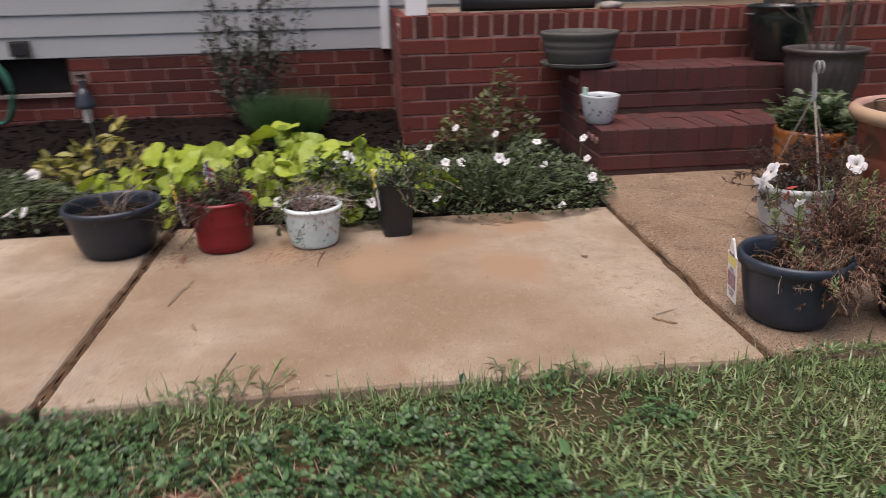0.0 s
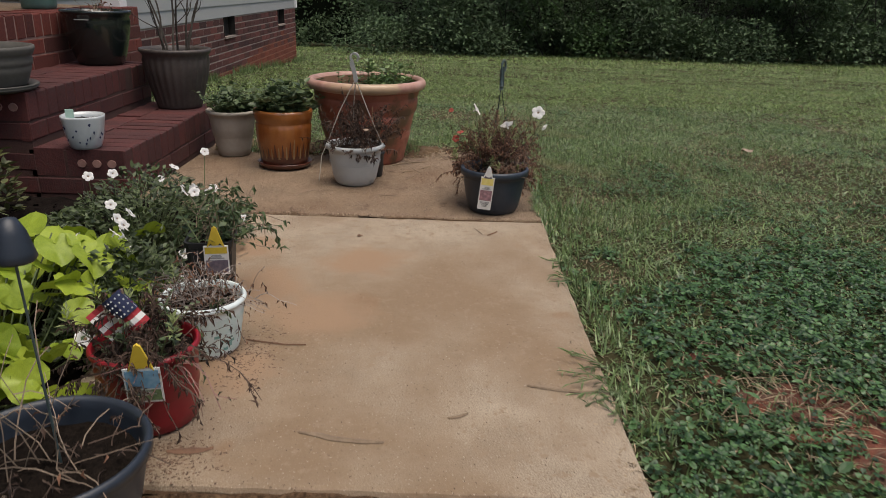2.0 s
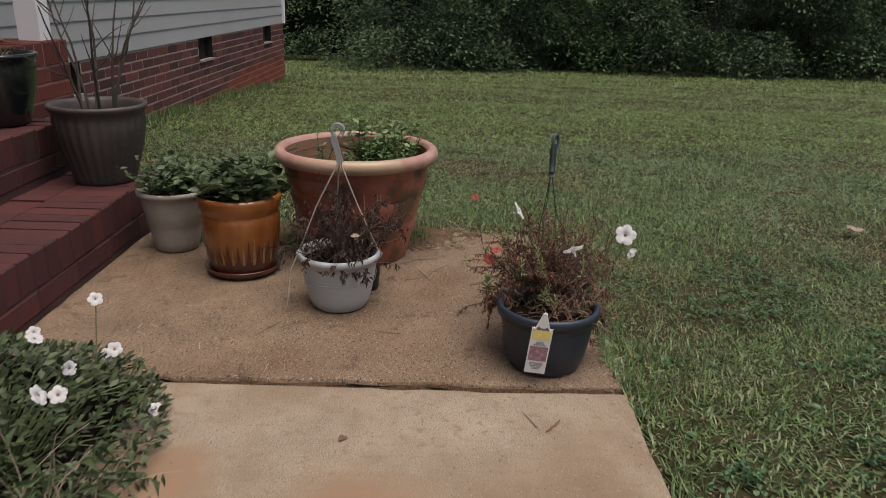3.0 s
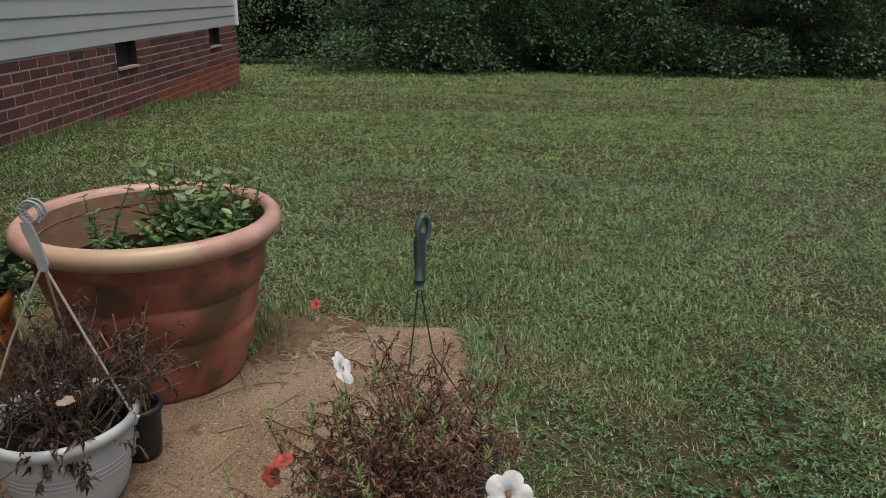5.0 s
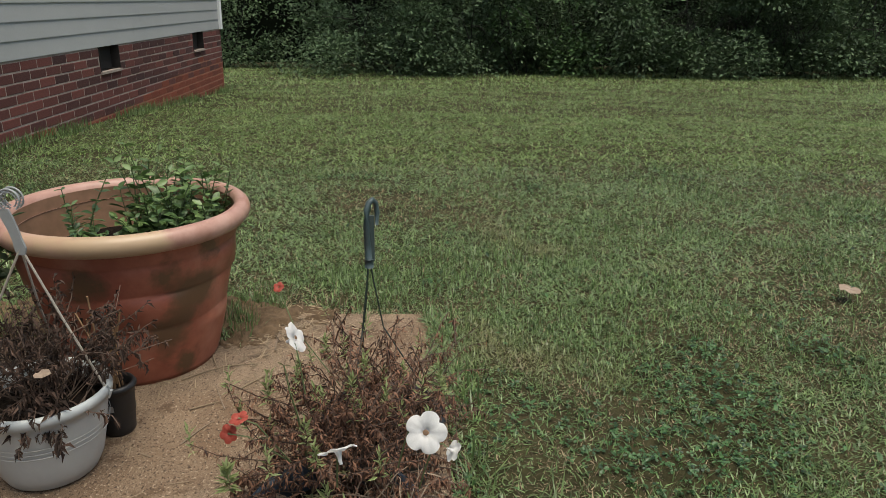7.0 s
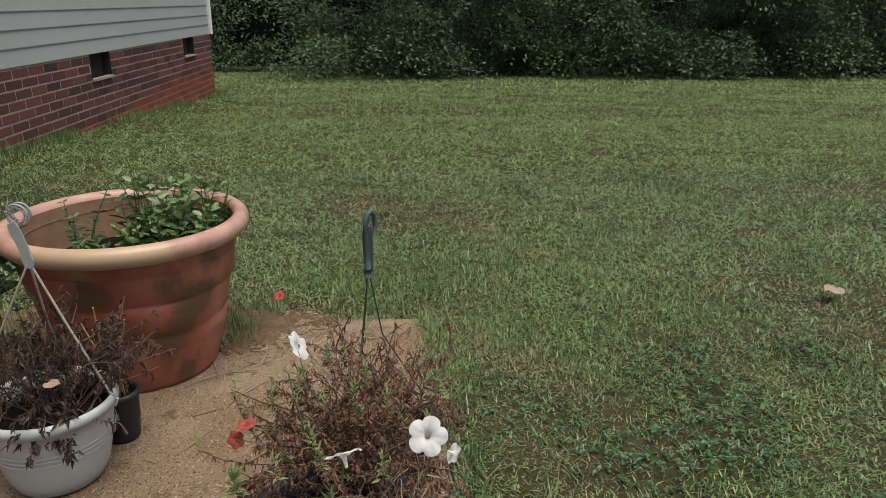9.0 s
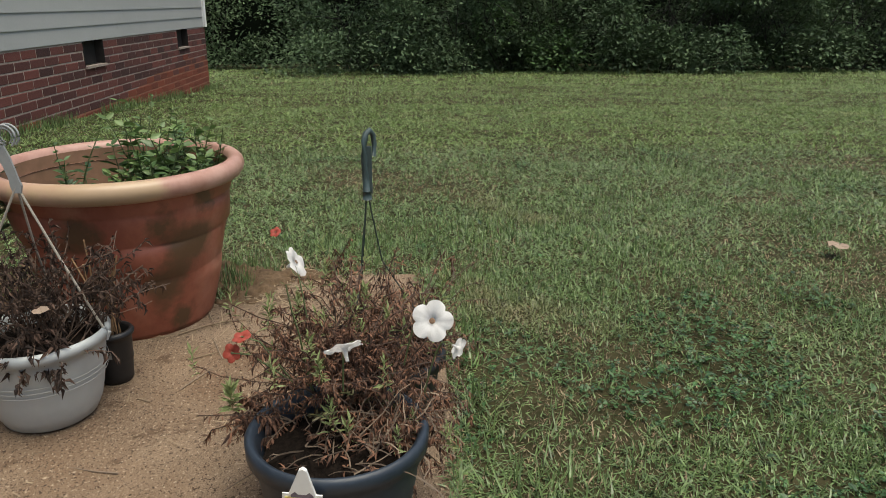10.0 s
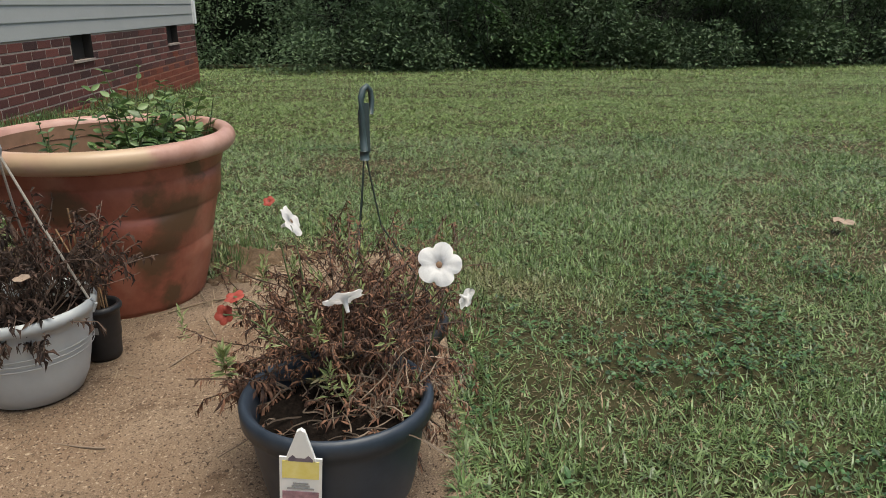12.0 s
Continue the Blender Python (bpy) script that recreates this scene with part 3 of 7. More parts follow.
# short return wall of the recessed porch
porch_side = tagged(part("wall_porch_side", Shape().box((PORCH_X1 + 0.01, WALL_R + 0.02, 0.585), (PORCH_X1 + 0.2, WALL_L, 3.05)), SIDING),
                    "short siding wall beside the porch", "house wall", kind="structure")
siding(porch_side, WALL_R - 0.008, WALL_L, PORCH_X1, 0.60, 21, face=(-1, 0))
# left-hand house wall, which runs on behind the porch
wall_left = tagged(part("wall_left", Shape().box((-9.0, WALL_L + 0.012, SIDING_Z - 0.001), (PORCH_X1 + 0.2, WALL_L + 0.25, 3.05)), SIDING),
                   "house wall in lapped siding on red brick", "house wall", kind="structure")
s = Shape().box((-9.0, WALL_L + PROUD, -0.3), (VENT_L - 0.2, WALL_L + 0.22, SIDING_Z - 0.002))
s.box((VENT_L + 0.2, WALL_L + PROUD, -0.3), (PORCH_X0 + 0.1, WALL_L + 0.22, SIDING_Z - 0.002))
s.box((VENT_L - 0.2, WALL_L + PROUD, -0.3), (VENT_L + 0.2, WALL_L + 0.22, SIDING_Z - VENT_H - 0.012))
part("mortar_bed", s, PINK_MORTAR, wall_left, "pale mortar joints")
siding(wall_left, -9.0, PORCH_X0 - 0.05, WALL_L + 0.008, SIDING_Z, 23)
siding(wall_left, PORCH_X0 - 0.05, PORCH_X1, WALL_L + 0.008, SIDING_Z + 2 * 0.1145, 21)
part("corner_post", Shape().box((PORCH_X0 - 0.060, WALL_L - 0.03, SIDING_Z - 0.004), (PORCH_X0 - 0.012, WALL_L + 0.06, 3.05)), TRIM, wall_left, "white vinyl corner post")
# far side and back of the house, and its plain roof
tagged(part("wall_east", Shape().box((CORNER_X - 0.25, WALL_R + 0.25, -1.0), (CORNER_X - 0.004, 9.0, 3.05)), SIDING), "plain end wall of the house", "house wall", kind="structure")
tagged(part("wall_west", Shape().box((-9.0, WALL_L + 0.25, -0.3), (-8.8, 9.0, 3.05)), SIDING), "plain end wall of the house", "house wall", kind="structure")
tagged(part("wall_back", Shape().box((-8.8, 8.8, -0.6), (CORNER_X - 0.25, 9.0, 3.05)), SIDING), "plain back wall of the house", "house wall", kind="structure")
tagged(part("roof", Shape().box((-9.2, 3.0, 3.052), (PORCH_X1 + 0.1, 9.2, 3.2)).box((PORCH_X1 + 0.104, 2.5, 3.052), (CORNER_X + 0.2, 9.2, 3.2)), DARK_STEM), "plain dark roof over the house", "roof", kind="structure")
for k, x in enumerate(VENTS_R):
    vent("vent_%d" % (k + 1), x, WALL_R, "dark crawl space vent in the brick base")
vent("vent_4", VENT_L, WALL_L, "dark crawl space vent in the brick base")

# brick porch platform and its two steps
porch = tagged(new("porch"), "red brick porch platform with a capping of bricks on edge", "porch", kind="structure")
CAP_TOP = 0.588
s = Shape().box((PORCH_X0 + PROUD, PORCH + PROUD, -0.2), (PORCH_X1 - PROUD, WALL_L, CAP_TOP - 0.006))
part("mortar_bed", s, PINK_MORTAR, porch, "pale mortar joints")
part("floor_slab", Shape().box((PORCH_X0 + 0.2, PORCH + 0.2, CAP_TOP - 0.02), (PORCH_X1 - 0.01, WALL_L - 0.02, CAP_TOP - 0.002)), CONCRETE, porch)
STEP_X0, STEP_X1 = 0.085, 1.15
STEPS = ((1.454, 0.179), (1.765, 0.366))
steps = tagged(new("brick_steps"), "two red brick steps with treads of bricks on edge", "steps", kind="structure")
s = Shape()
for (y, z), y1 in zip(STEPS, (STEPS[1][0] + 0.02, PORCH + 0.02)):
    s.box((STEP_X0 + PROUD, y + PROUD, -0.1), (STEP_X1 - PROUD, y1, z - 0.006))
part("mortar_bed", s, DARK_MORTAR, steps, "dark reddish mortar joints")

# plain roof over the porch, carried by the posts
tagged(part("porch_roof", Shape().box((PORCH_X0, 2.06, 3.052), (PORCH_X1 + 0.10, 2.996, 3.20)), DARK_STEM), "plain dark porch roof on white posts", "roof", kind="structure")

# white porch posts
for x, y in ((-0.562, 2.165), (1.775, 2.165)):
    post = tagged(part("porch_post", Shape().box((x - 0.046, y - 0.046, CAP_TOP), (x + 0.046, y + 0.046, 3.05)), TRIM), "white square porch post standing on the brick", "post", group="porch posts")


# ---- plant shapes ----
LEAF = ([(0, 0, 0), (0.30, 0.45, 0.06), (0, 0.5, -0.03), (-0.30, 0.45, 0.06), (0, 1, -0.10)], [(0, 1, 2), (0, 2, 3), (2, 1, 4), (2, 4, 3)])
CURLED = ([(0, 0, 0), (0.22, 0.4, 0.16), (0, 0.45, -0.05), (-0.2, 0.5, 0.12), (0.05, 0.9, -0.35)], [(0, 1, 2), (0, 2, 3), (2, 1, 4), (2, 4, 3)])
HANGING = ([(0, 0, 0), (0.11, 0.32, 0.07), (-0.11, 0.32, 0.05), (0.08, 0.70, -0.02), (-0.07, 0.72, 0.03), (0.03, 1.0, -0.22)], [(0, 1, 2), (1, 3, 4, 2), (3, 5, 4)])
OVAL = ([(0, 0, 0), (0.18, 0.15, 0.03), (0.27, 0.42, 0.05), (0.18, 0.72, 0.02), (0, 1, -0.10), (-0.18, 0.72, 0.02), (-0.27, 0.42, 0.05), (-0.18, 0.15, 0.03), (0, 0.42, -0.02)],
        [(0, 1, 2, 8), (8, 2, 3, 4), (8, 4, 5, 6), (0, 8, 6, 7)])
HEART = ([(0, 0.04, 0.0), (0.16, -0.10, 0.02), (0.40, -0.02, 0.05), (0.50, 0.24, 0.05), (0.36, 0.52, 0.02), (0.24, 0.66, 0.0), (0, 1.0, -0.14),
          (-0.24, 0.66, 0.0), (-0.36, 0.52, 0.02), (-0.50, 0.24, 0.05), (-0.40, -0.02, 0.05), (-0.16, -0.10, 0.02), (0, 0.36, -0.035), (0, 0.62, -0.05)],
         [(0, 1, 2, 12), (12, 2, 3, 4), (12, 4, 5, 13), (13, 5, 6), (13, 6, 7), (12, 13, 7, 8), (12, 8, 9, 10), (0, 12, 10, 11)])
BLADE = ([(-0.5, 0, 0), (0.5, 0, 0), (-0.36, 0.10, 0.5), (0.36, 0.10, 0.5), (0, 0.34, 1.0)], [(0, 1, 3, 2), (2, 3, 4)])
LYING = ([(0, 0, 0), (0.5, -0.06, 0.42), (0, -0.36, 0.95), (-0.5, -0.06, 0.42)], [(0, 1, 2, 3)])
FAR_LEAF = ([(0, 0, 0), (0.36, 0.48, 0.05), (0, 1, -0.08), (-0.36, 0.48, 0.05)], [(0, 1, 2), (0, 2, 3)])
BLADE_FAR = ([(-0.5, 0, 0), (0.5, 0, 0), (0.15, -0.30, 1.0)], [(0, 1, 2)])


def leafage(shape, places, ways, sizes, r, width=1.0, smooth=False, name="leaves"):
    """Leaves as one mesh: each grows from its place along its way."""
    n = len(places)
    sizes = np.asarray(sizes)
    turn = frames_along(np.asarray(ways), r.normal(0, 0.5, n))
    v, f = stamp(shape, np.asarray(places), turn, np.column_stack((sizes * width, sizes, sizes)))
    return mesh_of(name, v, f, smooth)


def arc(base, way, length, droop, r, n=6, wander=0.12):
    """A stem's line: starts along way, bends down by droop and wanders."""
    p, d = [np.array(base, float)], unit(np.array(way, float))
    for _ in range(n):
        d = unit(d + np.array([0, 0, -droop / n]) + r.normal(0, wander, 3))
        p.append(p[-1] + d * length / n)
    return np.array(p)


def along(path, k):
    """A place and the way at a share k of a path."""
    f = k * (len(path) - 1)
    i = min(int(f), len(path) - 2)
    return path[i] + (path[i + 1] - path[i]) * (f - i), unit(path[i + 1] - path[i])


def petunia_flower(name="flower"):
    """A trumpet with five rounded lobes, opening along +z."""
    seg, rows = 40, ((0.09, -0.75), (0.12, -0.35), (0.20, -0.07), (0.55, 0.03), (0.85, 0.04), (1.0, -0.01))
    a = np.linspace(0, 2 * np.pi, seg, endpoint=False)
    v = []
    for i, (rad, z) in enumerate(rows):
        lobe = 1 + (0.0, 0.0, 0.0, 0.04, 0.13, 0.26)[i] * (np.abs(np.cos(2.5 * a)) ** 0.6 - 0.7)
        ruffle = (0, 0, 0, 0.01, 0.03, 0.06)[i] * np.sin(5 * a + 0.7) + (0, 0, 0, 0.01, 0.02, 0.03)[i] * np.sin(11 * a)
        v.append(np.column_stack((rad * lobe * np.cos(a), rad * lobe * np.sin(a), z + ruffle)))
    f = []
    for i in range(len(rows) - 1):
        for k in range(seg):
            m = (k + 1) % seg
            f.append((i * seg + k, i * seg + m, (i + 1) * seg + m, (i + 1) * seg + k))
    return Shape().add(np.concatenate(v), f).mesh(name, True)


FLOWER_ME = petunia_flower()
FLOWER_ME.materials.append(PETAL)
RED_FLOWER_ME = petunia_flower()
RED_FLOWER_ME.materials.append(RED_PETAL)
THROAT_ME = Shape().lathe([(0.15, 0.005), (0.11, 0.025), (0.05, 0.035), (0.01, 0.035)], 12).mesh("throat", True)
THROAT_ME.materials.append(THROAT)


def flower(parent, place, facing, radius, red=False, stem=None):
    """A petunia bloom: petals with a throat, turned to face a way."""
    q = Vector(facing).to_track_quat("Z", "Y").to_matrix().to_4x4()
    m = Matrix.Translation(place) @ q @ pose(0, 0, 0, 0, 0, float(rng.uniform(0, 72))) @ Matrix.Diagonal((radius, radius, radius, 1))
    f = part("flower", RED_FLOWER_ME if red else FLOWER_ME, None, parent, "red petunia bloom" if red else "open white petunia bloom", at=m)
    part("throat", THROAT_ME, None, f)
    return f


# ---- pots ----
def soil_disc(r, z, seed=0):
    """Crumbly soil that fills a pot to a height."""
    s, rr = Shape(), np.random.default_rng(seed)
    rad = np.linspace(0.02, 1, 7)
    ang = np.linspace(0, 2 * np.pi, 28, endpoint=False)
    v = [(0, 0, z + 0.004)]
    for k in rad:
        for a in ang:
            v.append((r * k * math.cos(a), r * k * math.sin(a), z + 0.010 * (1 - k) + rr.normal(0, 0.0022)))
    f = [(0, 1 + k, 1 + (k + 1) % 28) for k in range(28)]
    for i in range(6):
        for k in range(28):
            m = (k + 1) % 28
            f.append((1 + i * 28 + k, 1 + (i + 1) * 28 + k, 1 + (i + 1) * 28 + m, 1 + i * 28 + m))
    return s.add(v, f)


def basket_profile(base, rim, h, lip=0.010, lip_h=0.022, t=0.004, belly=0.0):
    """Outline of a plastic pot with a folded lip, from the base centre up, over and down inside."""
    prof = [(0.0, 0.004), (base * 0.80, 0.004), (base * 0.88, 0.0), (base, 0.006)]
    for k in (0.15, 0.35, 0.55, 0.75, 0.9):
        rr = base + (rim - lip - base) * (k ** (1.0 - 0.45 * belly)) if belly else base + (rim - lip - base) * k
        prof.append((rr, 0.006 + (h - lip_h - 0.006) * k))
    prof += [(rim - lip, h - lip_h), (rim, h - lip_h + 0.002), (rim + 0.001, h - 0.006), (rim - 0.003, h), (rim - 0.007, h), (rim - lip - t, h - 0.006)]
    prof += [(rim - lip - t - 0.002, h - lip_h), (base + (rim - base) * 0.45, h * 0.45), (base * 0.9, h * 0.25)]
    return prof


def plain_pot(parent, mat, base, rim, h, belly=0.0, name="pot", label="", seg=44, **kw):
    return smooth_part(name, Shape().lathe(basket_profile(base, rim, h, belly=belly, **kw), seg), mat, parent, label)


def label_bars(parent, w, h, y, rows, material, z0, x0=0.0, seed=0):
    """Rows of small bars where print cannot be read, on a card facing -y."""
    r = np.random.default_rng(seed)
    s = Shape()
    for k in range(rows):
        width = w * r.uniform(0.45, 0.95)
        z = z0 - k * h * 1.7
        s.box((x0 - width / 2, y - 0.0006, z - h / 2), (x0 + width / 2, y, z + h / 2))
    return part("print", s, material, parent)


def clip_tag(parent, m, w, h, top, lower, clip=TAG_WHITE, picture_share=0.4, band=0.27, picture=None, spike=(1.45, 1.25)):
    """A plant label that hangs from an arrow-shaped clip; card faces its own -y."""
    card = part("plant_label", Shape().box((-w / 2, -0.001, -h), (w / 2, 0.001, 0)), TAG_WHITE, parent, "printed plant label card", at=m)
    part("band", Shape().box((-w / 2 + 0.003, -0.0018, -h * band), (w / 2 - 0.003, -0.0012, -0.004)), top, card)
    upper, low = picture or (1 - picture_share, 1 - 0.004 / h)
    part("picture", Shape().box((-w / 2 + 0.003, -0.0018, -h * low), (w / 2 - 0.003, -0.0012, -h * upper)), lower, card)
    label_bars(card, w * 0.75, 0.0022, -0.0014, 3, TAG_GREY, -h * (band + 0.06), seed=3)
    if picture:
        label_bars(card, w * 0.75, 0.0022, -0.0014, 5, TAG_GREY, -h * (low + 0.05), seed=5)
        part("tab", Shape().box((-0.013, -0.0022, -0.004), (0.013, 0.0012, 0.007)), TAG_PURPLE, card)
    v = []
    for y in (-0.002, 0.002):
        v += [(-0.014, y, -0.004), (-0.007, y, 0.005), (-0.004, y, 0.001), (0.004, y, 0.001), (0.007, y, 0.005), (0.014, y, -0.004), (0.0035, y, 0.036), (0.0, y, 0.039), (-0.0035, y, 0.036)]
    f = [(0, 1, 8), (1, 2, 3, 4, 6, 7, 8), (4, 5, 6)]
    f += [tuple(9 + i for i in reversed(q)) for q in f] + [(i, (i + 1) % 9, 9 + (i + 1) % 9, 9 + i) for i in range(9)]
    part("clip", Shape().add(np.array(v) * (spike[0], 1.2, spike[1]), f), clip, card, "pointed plastic clip")
    return card


def withered_plant(parent, z, spread, height, stems, seed, leaves=5, mat=WITHERED, stem_mat=DRY_STEM, leaf=0.022, fresh=0, start=0.05, up=0.9, droop=1.2, centre=(0, 0), lean=(0, 0), back=None, shape=CURLED, hang=0.4, wander=0.17):
    """Dried, tangled stems with curled leaves, and a few fresh green shoots."""
    r = np.random.default_rng(seed)
    s, places, ways = Shape(), [], []
    tips = []
    for k in range(stems):
        a = r.uniform(0, 2 * np.pi)
        out = r.uniform(0.15, 1.0)
        if back is not None and math.cos(a) * out + lean[0] < back:
            a = math.pi - a
        base = (centre[0] + start * r.normal(0, 0.6), centre[1] + start * r.normal(0, 0.6), z)
        way = (math.cos(a) * out + lean[0], math.sin(a) * out + lean[1], up * r.uniform(0.55, 1.3))
        length = r.uniform(0.55, 1.0) * (spread * out + height * (1 - 0.4 * out))
        p = arc(base, way, length, droop * out * r.uniform(0.5, 1.3), r, 6, wander)
        p[:, 2] = np.maximum(p[:, 2], z * 0.35 + 0.004)
        s.tube(p, np.linspace(0.0014, 0.0007, len(p)) * r.uniform(0.7, 1.2), 3, False)
        if r.random() < 0.55:
            q, d = along(p, r.uniform(0.35, 0.8))
            side = arc(q, d + r.normal(0, 0.7, 3), length * 0.35, 0.6, r, 4, 0.2)
            side[:, 2] = np.maximum(side[:, 2], 0.004)
            s.tube(side, np.linspace(0.0013, 0.0007, len(side)), 3, False)
            for j in range(leaves):
                q, d = along(side, r.uniform(0.2, 1))
                places.append(q)
                ways.append(d * 0.4 + r.normal(0, 0.6, 3) + np.array([0, 0, -hang]))
        for j in range(leaves):
            q, d = along(p, r.uniform(0.25, 1) ** 0.8)
            places.append(q)
            ways.append(d * 0.4 + r.normal(0, 0.6, 3) + np.array([0, 0, -hang]))
        tips.append((p[-1], unit(p[-1] - p[-2])))
    tagged(part("stem_tangle", s, stem_mat, parent, "tangled dry stems"), kind="stuff")
    n = len(places)
    if n:
        part("withered_foliage", leafage(shape, places, ways, leaf * r.uniform(0.5, 1.5, n), r, 0.65 if shape is CURLED else 0.95), mat, parent, "curled brown dead leaves")
    high = sorted(tips, key=lambda t: -t[0][2])
    for k in range(fresh):
        q, d = high[int(r.integers(0, max(1, int(len(high) * 0.5))))]
        places, ways = [], []
        for j in range(16):
            places.append(q + np.array((0, 0, 0.0022)) * (8 - j) + r.normal(0, 0.001, 3))
            b, open_up = 2.4 * j + r.normal(0, 0.3), 1.6 - 0.10 * j
            ways.append((math.cos(b), math.sin(b), open_up * r.uniform(0.7, 1.2)))
        tagged(part("fresh_shoot", leafage(LEAF, places, ways, (leaf * 0.9 + 0.004) * r.uniform(0.7, 1.3, 16), r, 0.45), FRESH_TIP, parent, "fresh green shoot"), kind="stuff")
    return tips


def leafy_plant(parent, z, radius, height, stems, seed, mat=GREEN_LEAF, leaf=0.035, shape=OVAL, lean=0.35, pairs=6, width=1.0, centre=(0, 0), stem_mat=GREEN_STEM, label="green leaves"):
    """Upright stems with pairs of leaves all the way up."""
    r = np.random.default_rng(seed)
    s, places, ways, sizes = Shape(), [], [], []
    for k in range(stems):
        a, d = r.uniform(0, 2 * np.pi), radius * math.sqrt(r.random())
        base = (centre[0] + d * math.cos(a), centre[1] + d * math.sin(a), z)
        p = arc(base, (lean * r.normal(), lean * r.normal(), 1), height * r.uniform(0.45, 1.0), 0.15, r, 5, 0.08)
        s.tube(p, np.linspace(0.0022, 0.001, len(p)), 4, False)
        for j in range(pairs):
            q, w = along(p, (j + 1) / pairs)
            b = r.uniform(0, 3) + j * 1.57
            for side in (0, np.pi):
                places.append(q)
                ways.append((math.cos(b + side), math.sin(b + side), r.uniform(-0.1, 0.7)))
                sizes.append(leaf * r.uniform(0.6, 1.2) * (1.05 - 0.45 * j / pairs))
    tagged(part("stem_tangle", s, stem_mat, parent), kind="stuff")
    tagged(part("foliage", leafage(shape, places, ways, sizes, r, width, True), mat, parent, label), kind="stuff")


# ---- potted plants on the landing ----
# slate blue pot with a half-dead white petunia
p = thing("potted_petunia", "slate blue plastic pot with a half withered white petunia", "potted plant", (0.125, 0.170, 0.0), turn=12)
plain_pot(p, SLATE_PLASTIC, 0.083, 0.119, 0.158, belly=0.9, lip=0.009, lip_h=0.026)
part("soil", soil_disc(0.098, 0.122, 1), POTTING_SOIL, p)
withered_plant(p, 0.125, 0.165, 0.20, 112, 11, 74, shape=HANGING, hang=0.7, wander=0.34, stem_mat=DARK_STEM, fresh=44, leaf=0.0095, start=0.028, centre=(0.085, -0.020), lean=(0.17, -0.03), droop=0.65, back=-0.34, up=1.05)
leafy_plant(p, 0.125, 0.04, 0.21, 5, 15, OLIVE_LEAF, 0.017, LEAF, 0.6, 10, 0.45, centre=(0.10, 0.0), label="olive green and brown leaves")
withered_plant(p, 0.125, 0.11, 0.06, 64, 12, 36, shape=HANGING, hang=0.9, wander=0.3, leaf=0.0092, start=0.026, up=0.6, centre=(0.025, -0.070), lean=(-0.15, -0.6), droop=1.7, fresh=6)
withered_plant(p, 0.125, 0.075, 0.05, 16, 14, 26, shape=HANGING, hang=0.9, leaf=0.015, start=0.020, up=0.8, centre=(0.075, 0.065), lean=(0.0, 0.7), droop=0.9, fresh=5)
withered_plant(p, 0.125, 0.08, 0.03, 46, 13, 6, shape=HANGING, stem_mat=DRY_STEM, leaf=0.014, start=0.05, up=0.35, centre=(0.0, -0.02), droop=0.6, fresh=3)
withered_plant(p, 0.127, 0.12, 0.05, 30, 16, 1, shape=HANGING, leaf=0.012, start=0.06, up=0.5, centre=(0.02, -0.03), lean=(-0.1, -0.3), droop=1.0)
inv = p.matrix_basis.inverted()
for place, facing, rad in (((-0.029, 0.051, 0.376), (-1.0, 0.05, 0.55), 0.0205), ((0.012, 0.146, 0.327), (0.55, 0.25, 0.75), 0.021),
                           ((0.277, 0.235, 0.332), (-0.1, -0.75, 0.45), 0.022), ((0.02, 0.02, 0.32), (0.2, -0.7, -0.5), 0.012)):
    flower(p, inv @ Vector(place), inv.to_3x3() @ Vector(facing), rad)
    q = inv @ Vector(place)
    way = inv.to_3x3() @ Vector(facing).normalized()
    foot = np.array((q[0] * 0.75, q[1] * 0.75, q[2] - 0.07))
    end = np.array(q) - np.array(way) * rad * 0.5
    line = np.array([foot + (end - foot) * k + np.array((0, 0, 0.03 * math.sin(math.pi * k))) for k in np.linspace(0, 1, 6)])
    part("flower_stalk", Shape().tube(line, 0.0011, 4), GREEN_STEM, p)
for place, facing in (((0.17, 0.31, 0.243), (-0.9, 0.3, 0.4)), ((0.17, 0.295, 0.267), (-0.2, 0.2, 1))):
    flower(p, inv @ Vector(place), inv.to_3x3() @ Vector(facing), 0.0125, True)
    part("flower_stalk", Shape().tube([np.array((0.07, 0.05, 0.19)), np.array(inv @ Vector(place)) * 0.8 + np.array((0, 0, 0.05)), np.array(inv @ Vector(place))], 0.0012, 4), GREEN_STEM, p)
clip_tag(p, inv @ (pose(-0.004, 0.199, 0.150, 7, 5, -93)), 0.046, 0.118, TAG_PALE_YELLOW, TAG_PINK, band=0.24, picture=(0.40, 0.72), spike=(1.2, 1.0))

# dark pot behind it, with the green hanger that stands up from it
p = thing("hanging_basket", "black plastic hanging basket with dead plant and green hook", "hanging basket", (0.405, 0.118, 0.0))
plain_pot(p, BLACK_PLASTIC, 0.075, 0.105, 0.13, belly=0.8)
part("soil", soil_disc(0.088, 0.105, 2), POTTING_SOIL, p)
withered_plant(p, 0.106, 0.14, 0.20, 100, 21, 50, shape=HANGING, hang=0.8, wander=0.3, stem_mat=DARK_STEM, fresh=5, leaf=0.0095, start=0.05, droop=0.8)
flower(p, (0.210, 0.208, 0.271), (-0.6, 0.2, 0.7), 0.0105, True)
part("flower_stalk", Shape().tube([(0.03, 0.04, 0.11), (0.155, 0.17, 0.21), (0.210, 0.208, 0.265)], 0.0012, 4), GREEN_STEM, p)
top = np.array((0.020, 0.022, 0.405))
